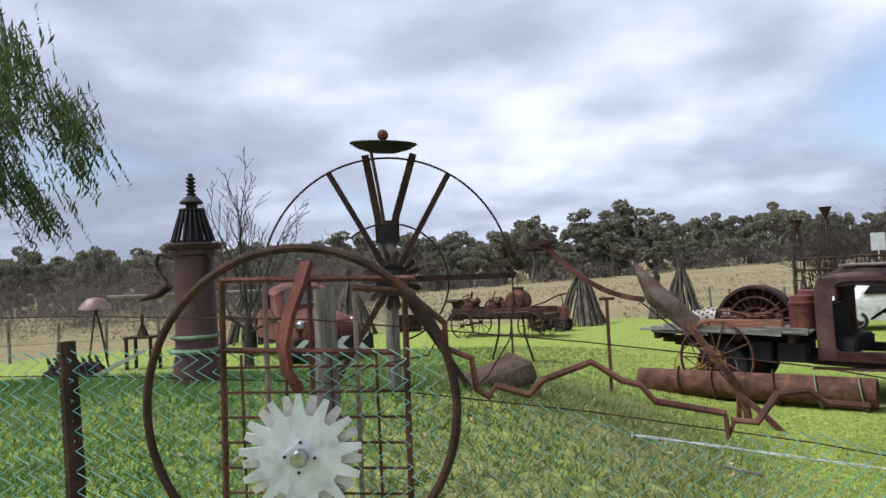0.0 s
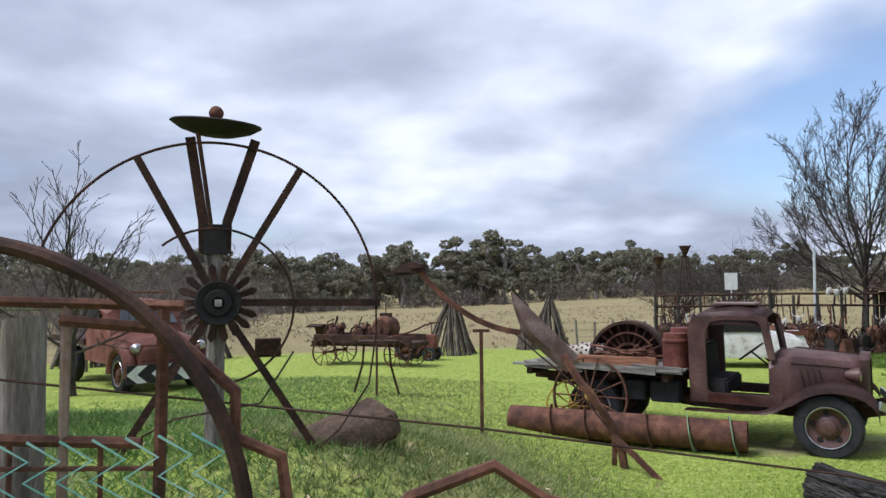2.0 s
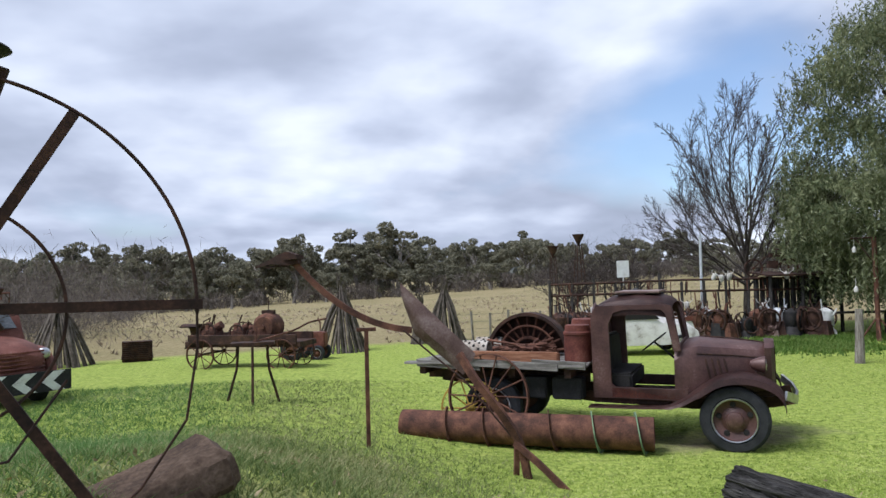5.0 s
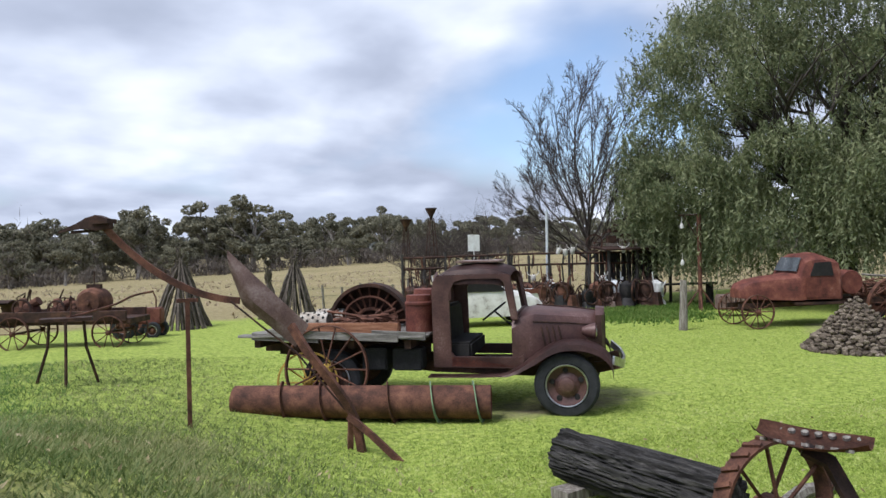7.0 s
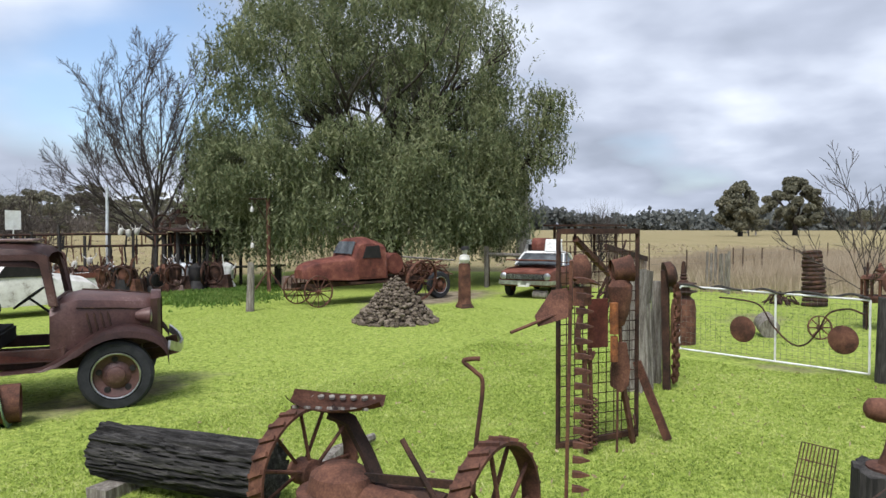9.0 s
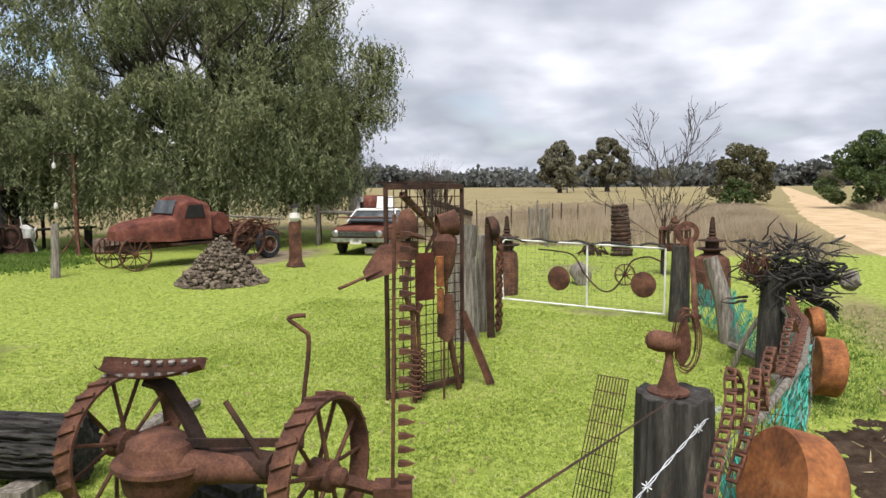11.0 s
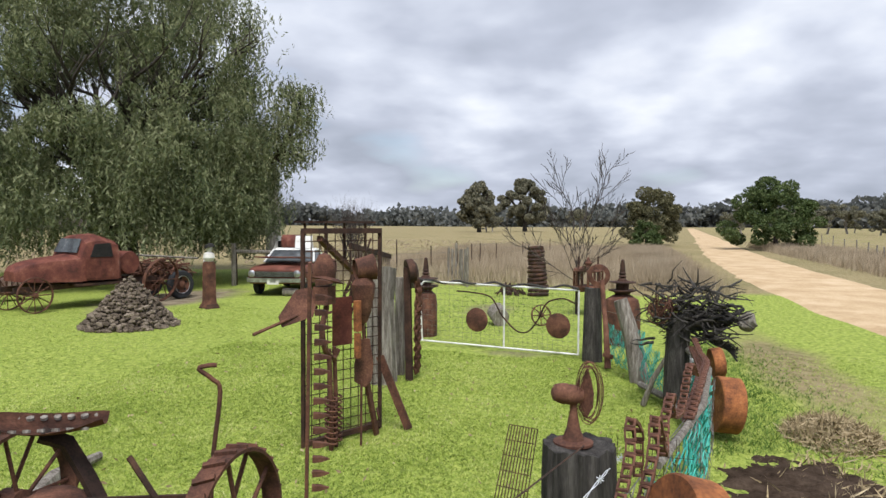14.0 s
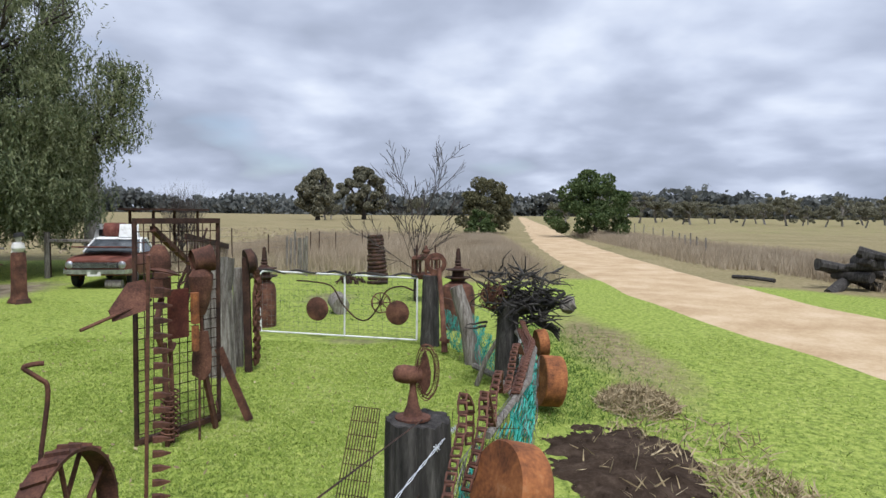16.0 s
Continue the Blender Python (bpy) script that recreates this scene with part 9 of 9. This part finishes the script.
# ---- the near run of fence: posts, netting, chains, drums ----
run = thing("netting_fence", pose(0, 0, 0), "old post fence hung with turquoise fishing net and chains", "fence")
bm = bmesh.new()
tube(bm, [(0, 0, -0.05), (0.05, 0.1, 0.5), (0.12, 0.28, 1.08)], [0.13, 0.12, 0.10], 12)
rough(bm, 0.03, 5)
o = part("post", bm, WOOD_GREY, run, "grey leaning split post")
o.matrix_basis = pose(11.35, 1.72, 0)
bm = bmesh.new()
tube(bm, [(0, 0, -0.05), (0, 0.02, 0.5), (0.02, 0, 1.1)], [0.16, 0.14, 0.13], 14)
rough(bm, 0.03, 4)
o = part("post", bm, WOOD_DARK, run)
o.matrix_basis = pose(9.85, 1.38, 0)
near_post = Vector((3.84, 2.23, 0))
bm = bmesh.new()
ns_ = 48
rows = []
for k in range(15):
    z = -0.1 + 1.51 * k / 14
    row = []
    for s in range(ns_):
        a = 2 * math.pi * s / ns_
        crack = abs(noise.noise(Vector((math.cos(a) * 4, math.sin(a) * 4, z * 0.6)))) ** 0.5
        r = 0.104 + 0.022 * crack - 0.004 * (k == 14)
        row.append(Vector((r * math.cos(a), r * math.sin(a), z + (0.02 * noise.noise(Vector((math.cos(a) * 3, math.sin(a) * 3, 0))) if k == 14 else 0))))
    rows.append(row)
loft(bm, rows)
o = part("post", bm, WOOD_DARK, run, "thick charred post with deep cracks")
o.matrix_basis = Matrix.Translation(near_post)


def net(bm, line, drop_h, pitch, r, seed):
    """Sagging diamond net between a top line and the ground."""
    pts = smooth_line(line, 14)
    k_ = random.Random(seed)
    n = len(pts)
    m = int(drop_h / pitch)
    for k in range(n - 1):
        for sgn in (1, -1):
            strand = []
            for j in range(m + 1):
                q = k + sgn * (j % 2)
                if 0 <= q < n:
                    b = pts[q]
                    strand.append(b + Vector((0.03 * math.sin(j * 1.3 + k), 0.03 * math.cos(k * 0.9 + j), -j * pitch * (0.9 + 0.15 * math.sin(k)))))
            strand = [p for p in strand if p.z > ground_at(p.x, p.y) + 0.01]
            if len(strand) > 1:
                tube(bm, strand, r, 3, False)


bm = bmesh.new()
net(bm, [(12.5, 2.15, 0.62), (12.0, 1.95, 0.55), (11.4, 1.75, 0.70), (10.8, 1.6, 0.55), (10.2, 1.45, 0.50), (9.9, 1.35, 0.62)], 0.6, 0.06, 0.0035, 1)
part("net", bm, NET, run, "faded turquoise netting")
bm = bmesh.new()
net(bm, [(9.8, 1.22, 0.62), (8.6, 1.25, 0.72), (7.2, 1.42, 0.85), (6.0, 1.62, 0.95), (5.0, 1.85, 1.02)], 0.55, 0.06, 0.004, 2)
net(bm, [(9.7, 1.25, 0.58), (8.5, 1.28, 0.66), (7.2, 1.46, 0.80), (6.0, 1.66, 0.9)], 0.35, 0.05, 0.004, 3)
part("net", bm, NET, run, "bright turquoise netting")
bm = bmesh.new()
net(bm, [(4.6, 1.95, 1.06), (4.2, 2.05, 1.02), (3.9, 2.08, 0.98), (3.6, 2.13, 1.0), (3.3, 2.2, 1.05)], 0.4, 0.05, 0.005, 4)
part("net", bm, NET, run, "knotted turquoise netting scraps")
bm = bmesh.new()
net(bm, [(9.9, 1.3, 0.75), (8.0, 1.3, 0.85), (6.0, 1.62, 1.0), (4.6, 1.98, 1.1), (3.9, 2.12, 1.2)], 0.8, 0.10, 0.0018, 5)
part("net", bm, WIRE, run, "old rusty wire netting")
for za in (0.35, 0.8):
    bm = bmesh.new()
    tube(bm, [(12.5, 2.2, za), (11.4, 1.72, za), (9.85, 1.3, za), (6.5, 1.55, za + 0.15), (3.84, 2.13, za + 0.4)], 0.003, 4, False)
    part("wire", bm, WIRE, run)
bm = bmesh.new()
tube(bm, [(9.85, 1.30, 0.72), (8.4, 1.25, 0.78), (6.2, 1.58, 0.98), (4.7, 1.93, 1.08)], [0.035, 0.03, 0.025, 0.02], 7)
rough(bm, 0.02, 6)
part("rail", bm, WOOD_GREY, run, "crooked grey top rail")
bm = bmesh.new()
tube(bm, [(10.0, 1.75, 0.02), (9.9, 1.65, 0.35), (9.85, 1.45, 0.72)], [0.035, 0.03, 0.022], 7)
tube(bm, [(10.9, 1.75, 0.06), (10.0, 1.5, 0.12), (9.0, 1.35, 0.1)], 0.04, 6)
part("stay", bm, WOOD_GREY, run)


def barb_wire(pts):
    bm = bmesh.new()
    line = smooth_line(pts, 16)
    for ph in (0, math.pi):
        tube(bm, [p + Vector((0, 0.003 * math.cos(k * 1.3 + ph), 0.003 * math.sin(k * 1.3 + ph))) for k, p in enumerate(line)], 0.0015, 4, False)
    for p in line[::9]:
        for a in (0.3, 1.4, 2.6):
            v = Vector((0.4 * math.cos(a), math.cos(a), math.sin(a))).normalized() * 0.012
            tube(bm, [p - v, p + v], 0.0016, 3)
    return bm


ob = solo("barbed_wire", barb_wire([(1.2, 2.52, 1.58), (2.4, 2.40, 1.42), (3.0, 2.31, 1.39), (3.78, 2.14, 1.36), (3.9, 2.10, 1.36)]), STEEL, Matrix.Identity(4), "galvanised barbed wire strained to the charred post", "wire")


def flat_chain(name, pts, link, label):
    """Drive chain: square links, alternately wide and narrow."""
    chain = thing(name, Matrix.Identity(4), label, "chain", "fence chains")
    links = []
    for w in (link * 0.36, link * 0.42):
        bm = bmesh.new()
        for y in (-w, w):
            box(bm, (0, y, 0), (link * 1.1, link * 0.16, link * 0.30))
        for x in (-0.45, 0.45):
            tube(bm, [(x * link, -w * 1.15, 0), (x * link, w * 1.15, 0)], link * 0.17, 6)
        me = bpy.data.meshes.new("link")
        bm.to_mesh(me)
        bm.free()
        me.materials.append(RUST)
        links.append(me)
    line = smooth_line(pts, 14)
    last, k = line[0], 0
    for p in line[1:]:
        if (p - last).length >= link:
            d = (p - last).normalized()
            m = Matrix.Translation((p + last) / 2) @ d.to_track_quat("X", "Z").to_matrix().to_4x4() @ pose(0, 0, 0, 8 * math.sin(k * 1.7), 0, 0)
            piece = new("link", links[k % 2])
            piece.parent = chain
            piece.matrix_basis = m
            last, k = p, k + 1
    return chain


flat_chain("drive_chain", [(3.05, 2.20, 1.10), (3.25, 2.16, 1.22), (3.40, 2.15, 1.16), (3.62, 2.12, 1.28), (3.80, 2.08, 1.40), (3.86, 2.08, 1.49), (3.95, 2.05, 1.42), (3.98, 2.05, 1.25)], 0.036, "rusty drive chain draped over the charred post")
flat_chain("drive_chain", [(3.98, 2.06, 1.10), (4.10, 2.00, 1.28), (4.25, 1.98, 1.40), (4.32, 1.96, 1.32), (4.40, 1.94, 1.22), (4.60, 1.92, 1.30), (4.80, 1.88, 1.36), (4.9, 1.87, 1.24), (5.2, 1.80, 1.20), (5.6, 1.72, 1.34), (6.0, 1.64, 1.20)], 0.042, "rusty drive chain looped along the fence top")
flat_chain("drive_chain", [(5.6, 1.72, 1.05), (6.2, 1.60, 1.10), (7.0, 1.48, 1.02), (8.0, 1.33, 0.92), (8.9, 1.27, 0.84), (9.7, 1.24, 0.86)], 0.062, "heavy rusty chain lying along the fence rail")
flat_chain("drive_chain", [(5.9, 1.70, 0.95), (6.6, 1.56, 1.02), (7.6, 1.42, 0.92), (8.6, 1.32, 0.80), (9.6, 1.28, 0.78)], 0.062, "second heavy rusty chain along the fence rail")


def hub_drum(m, r, w, label):
    t = thing("brake_drum", m, label, "drum", "fence drums")
    bm = bmesh.new()
    lathe(bm, [(0, -w / 2), (r * 0.96, -w / 2), (r, -w / 2 + 0.01), (r, 0), (r, w / 2 - 0.01), (r * 0.96, w / 2), (r * 0.88, w / 2), (r * 0.86, -w / 2 + 0.03), (0, -w / 2 + 0.03)], None, 40)
    part("shell", bm, RUST_ORANGE, t)
    return t


hub_drum(Matrix.Translation((3.94, 1.90, 1.12)) @ Vector((0.42, -0.86, -0.28)).to_track_quat("Z", "Y").to_matrix().to_4x4(), 0.175, 0.135, "orange-rusted brake drum tilted on the fence")
hub_drum(Matrix.Translation((8.90, 1.02, 0.34)) @ Vector((0.15, -0.98, -0.1)).to_track_quat("Z", "Y").to_matrix().to_4x4(), 0.27, 0.22, "large orange-rusted drum hung on the fence")
hub_drum(Matrix.Translation((9.6, 1.02, 0.62)) @ Vector((0.15, -0.98, 0.1)).to_track_quat("Z", "Y").to_matrix().to_4x4(), 0.16, 0.12, "smaller rusty drum behind the stick nest")
bk = thing("wire_crate", pose(3.72, 1.83, 0.78, 0, 0, -14), "rusty wire crate hung outside the fence", "crate")
for z in (0.0, 0.16, 0.30):
    bm = bmesh.new()
    tube(bm, [(-0.2, -0.15, z), (0.2, -0.15, z), (0.2, 0.15, z), (-0.2, 0.15, z), (-0.2, -0.15, z)], 0.006, 5)
    part("hoop", bm, RUST_DARK, bk)
for k in range(5):
    bm = bmesh.new()
    x = -0.2 + 0.1 * k
    tube(bm, [(x, -0.15, 0.30), (x, -0.15, 0), (x, 0.15, 0), (x, 0.15, 0.30)], 0.0035, 4)
    part("rod", bm, RUST_DARK, bk)
# ornament on the charred post
orn = near_post + Vector((0.0, 0.02, 1.41))
bm = bmesh.new()
lathe(bm, [(0, 0), (0.10, 0.0), (0.10, 0.012), (0.055, 0.022), (0.034, 0.08), (0.018, 0.17), (0.02, 0.20), (0, 0.21)], Matrix.Translation(orn), 18)
lathe(bm, [(0, -0.075), (0.035, -0.07), (0.05, -0.03), (0.052, 0.03), (0.042, 0.07), (0.02, 0.085), (0, 0.085)], Matrix.Translation(orn + Vector((-0.01, 0.025, 0.25))) @ Vector((-0.3, 0.95, 0.15)).to_track_quat("Z", "Y").to_matrix().to_4x4(), 18)
slab(bm, [(0, -0.11), (0.032, -0.05), (0.036, 0.02), (0.022, 0.09), (0, 0.15), (-0.022, 0.09), (-0.036, 0.02), (-0.032, -0.05)], 0.008, Matrix.Translation(orn + Vector((0.0, -0.065, 0.24))) @ pose(0, 0, 0, 90, 0, 70))
ornament = thing("wire_ornament", Matrix.Translation(orn) @ Matrix.Scale(0.62, 4) @ Matrix.Translation(-orn), "rusty cylinder-headed ornament with wire loops on the post", "ornament")
part("head", bm, RUST, ornament)
r2 = random.Random(6)
for k in range(9):
    bm = bmesh.new()
    hoop(bm, Matrix.Translation(orn + Vector((r2.uniform(-0.01, 0.02), -0.08 + r2.uniform(-0.02, 0.02), 0.26))) @ pose(0, 0, 0, 90, 0, r2.uniform(40, 140)) @ Matrix.Diagonal((0.55, 1.35, 1, 1)), 0.105 * r2.uniform(0.8, 1.2), 0.0025, 22, 4)
    part("wire_loop", bm, RUST, ornament)
# leaning wire panel
wp = thing("wire_mesh_panel", pose(0, 0, 0), "fine rusty wire mesh panel leaning beside the fence", "panel")
P0, P1, P2, P3 = Vector((3.70, 2.68, 0.20)), Vector((3.66, 2.53, 0.20)), Vector((4.328, 2.407, 1.304)), Vector((4.365, 2.521, 1.305))
bm = bmesh.new()
for k in range(11):
    tube(bm, [P0.lerp(P1, k / 10), P3.lerp(P2, k / 10)], 0.0022, 4)
for k in range(23):
    tube(bm, [P0.lerp(P3, k / 22), P1.lerp(P2, k / 22)], 0.0018, 4)
part("mesh", bm, RUST_DARK, wp)
bm = bmesh.new()
for k in range(9):
    a = Vector((4.5, 2.2 - 0.05 * k, 0.1))
    tube(bm, [a, a + Vector((0.35, -0.05, 1.05))], 0.0016, 3, False)
for k in range(14):
    tube(bm, [(4.5 + 0.025 * k, 2.2, 0.1 + 0.075 * k), (4.5 + 0.025 * k, 1.78, 0.1 + 0.075 * k)], 0.0016, 3, False)
part("mesh", bm, RUST_DARK, wp)

# nest of dead sticks and roots on its post
nest = thing("stick_nest", pose(9.84, 1.37, 0.10), "big tangled nest of dead twigs and roots on a post", "nest")
r2 = random.Random(19)
bm = bmesh.new()
for k in range(300):
    a = r2.uniform(0, 6.3)
    st = Vector((max(-0.28, min(0.28, r2.gauss(0, 0.15))), max(-0.50, min(0.30, r2.gauss(-0.12, 0.23))), max(0.72, min(1.32, r2.gauss(1.02, 0.17)))))
    d = Vector((math.cos(a) * 0.8, math.sin(a) * 1.2 - 0.1, r2.uniform(-0.6, 0.7)))
    pts, p = [st], st.copy()
    for j in range(4):
        d = (d + Vector((r2.uniform(-1, 1), r2.uniform(-1, 1), r2.uniform(-0.8, 0.8))) * 0.55).normalized()
        p = p + d * r2.uniform(0.035, 0.105)
        pts.append(p.copy())
    r = r2.uniform(0.006, 0.02)
    tube(bm, pts, [r * (1 - 0.18 * j) for j in range(5)], 5)
tagged(part("twig_tangle", bm, WOOD_DARK, nest), kind="stuff")
bm = bmesh.new()
for k in range(7):
    pts = smooth_line([(0, r2.uniform(-0.1, 0.1), 0.85), (r2.uniform(-0.1, 0.1), -0.3 + 0.1 * k - 0.2, 0.9 + r2.uniform(-0.05, 0.1)), (r2.uniform(-0.15, 0.15), -0.45 + r2.uniform(-0.2, 0.2), 1.0 + r2.uniform(-0.1, 0.1)), (r2.uniform(-0.2, 0.2), -0.62 + r2.uniform(-0.1, 0.5), 1.0 + r2.uniform(-0.1, 0.25))], 4)
    tube(bm, pts, [max(0.01, 0.04 - 0.0022 * j) for j in range(len(pts))], 7)
for k in range(5):
    pts = smooth_line([(0.05, -0.2, 0.8), (0.0, -0.35 - 0.04 * k, 0.68), (0.02, -0.5 - 0.02 * k, 0.62), (0, -0.6, 0.5 + 0.04 * k)], 3)
    tube(bm, pts, 0.011, 5)
part("roots", bm, IRON, nest, "black charred roots")
bm = bmesh.new()
bmesh.ops.create_icosphere(bm, subdivisions=3, radius=0.10)
rough(bm, 0.05, 9)
for v in bm.verts:
    v.co += Vector((0, -0.70, 0.93))
part("knot", bm, WOOD_GREY, nest, "grey knotted burl")
bm = bmesh.new()
for k in range(26):
    hoop(bm, Matrix.Translation((r2.gauss(-0.1, 0.05), r2.gauss(0.22, 0.05), r2.gauss(1.05, 0.04))) @ pose(0, 0, 0, r2.uniform(0, 180), r2.uniform(0, 180), 0), r2.uniform(0.08, 0.15), 0.005, 14, 4)
part("wire_ball", bm, RUST, nest, "ball of rusty wire")
bm = bmesh.new()
lathe(bm, [(0, 0), (0.16, 0), (0.2, 0.2), (0.15, 0.4), (0, 0.45)], pose(10.9, 1.25, 0), 14)
rough(bm, 0.04, 3)
solo("pale_bag", bm, CREAM, Matrix.Identity(4), "pale weathered bundle against the netting", "bundle")

# fallen timber heap across the road
wh = thing("timber_heap", pose(21.8, -9.4, 0), "heap of broken dark logs beside the road", "log heap")
r2 = random.Random(33)
for k in range(9):
    bm = bmesh.new()
    c = Vector((r2.uniform(-0.5, 0.5), r2.uniform(-0.7, 0.5), 0.18 + 0.11 * k))
    d = Vector((r2.uniform(-0.6, 0.6), r2.uniform(-1, 1), r2.uniform(-0.15, 0.35))).normalized() * r2.uniform(0.5, 1.0) * (1 - 0.05 * k)
    tube(bm, [c - d, c, c + d], [0.17, 0.15, 0.10], 9)
    rough(bm, 0.05, 3.5, k)
    part("log", bm, WOOD_DARK, wh)
bm = bmesh.new()
tube(bm, [(-0.9, 0, 0.08), (0, 0.1, 0.12), (0.9, 0, 0.06)], 0.07, 7)
rough(bm, 0.03, 4)
solo("fallen_branch", bm, WOOD_DARK, pose(24.5, -7.9, 0, 0, 0, 20), "dark fallen branch beside the road", "branch")
# pale gum trunk and rusty frame behind the car
bm = bmesh.new()
tube(bm, [(0, 0, -0.1), (0.1, 0, 2.0), (0.0, 0.1, 4.2)], [0.36, 0.32, 0.27], 14)
solo("gum_tree", bm, BARK_PALE, pose(31.0, 17.0, 0), "pale grey gum trunk beside the pepper tree", "tree trunk")
sh = thing("small_shelter", pose(25.6, 11.8, 0, 0, 0, -30), "low flat-roofed rusty shelter behind the mesh panel", "shelter")
for x, y in ((-0.9, -0.6), (0.9, -0.6), (0.9, 0.6), (-0.9, 0.6)):
    bm = bmesh.new()
    tube(bm, [(x, y, 0), (x, y, 2.1)], 0.05, 6)
    part("post", bm, RUST_DARK, sh)
bm = bmesh.new()
box(bm, (0, 0, 2.14), (2.4, 1.7, 0.07))
part("roof", bm, RUST_DARK, sh)

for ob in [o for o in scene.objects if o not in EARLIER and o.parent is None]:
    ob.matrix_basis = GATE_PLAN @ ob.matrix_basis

bm = bmesh.new()
tube(bm, [(0, 0, 0.02), (0.25, 0.02, 0.03), (0.5, -0.05, 0.02)], 0.014, 5)
solo("fallen_stick", bm, STICKS, pose(1.4, 5.6, ground_at(1.6, 5.6), 0, 6, -10), "pale fallen stick on the bank", "stick")
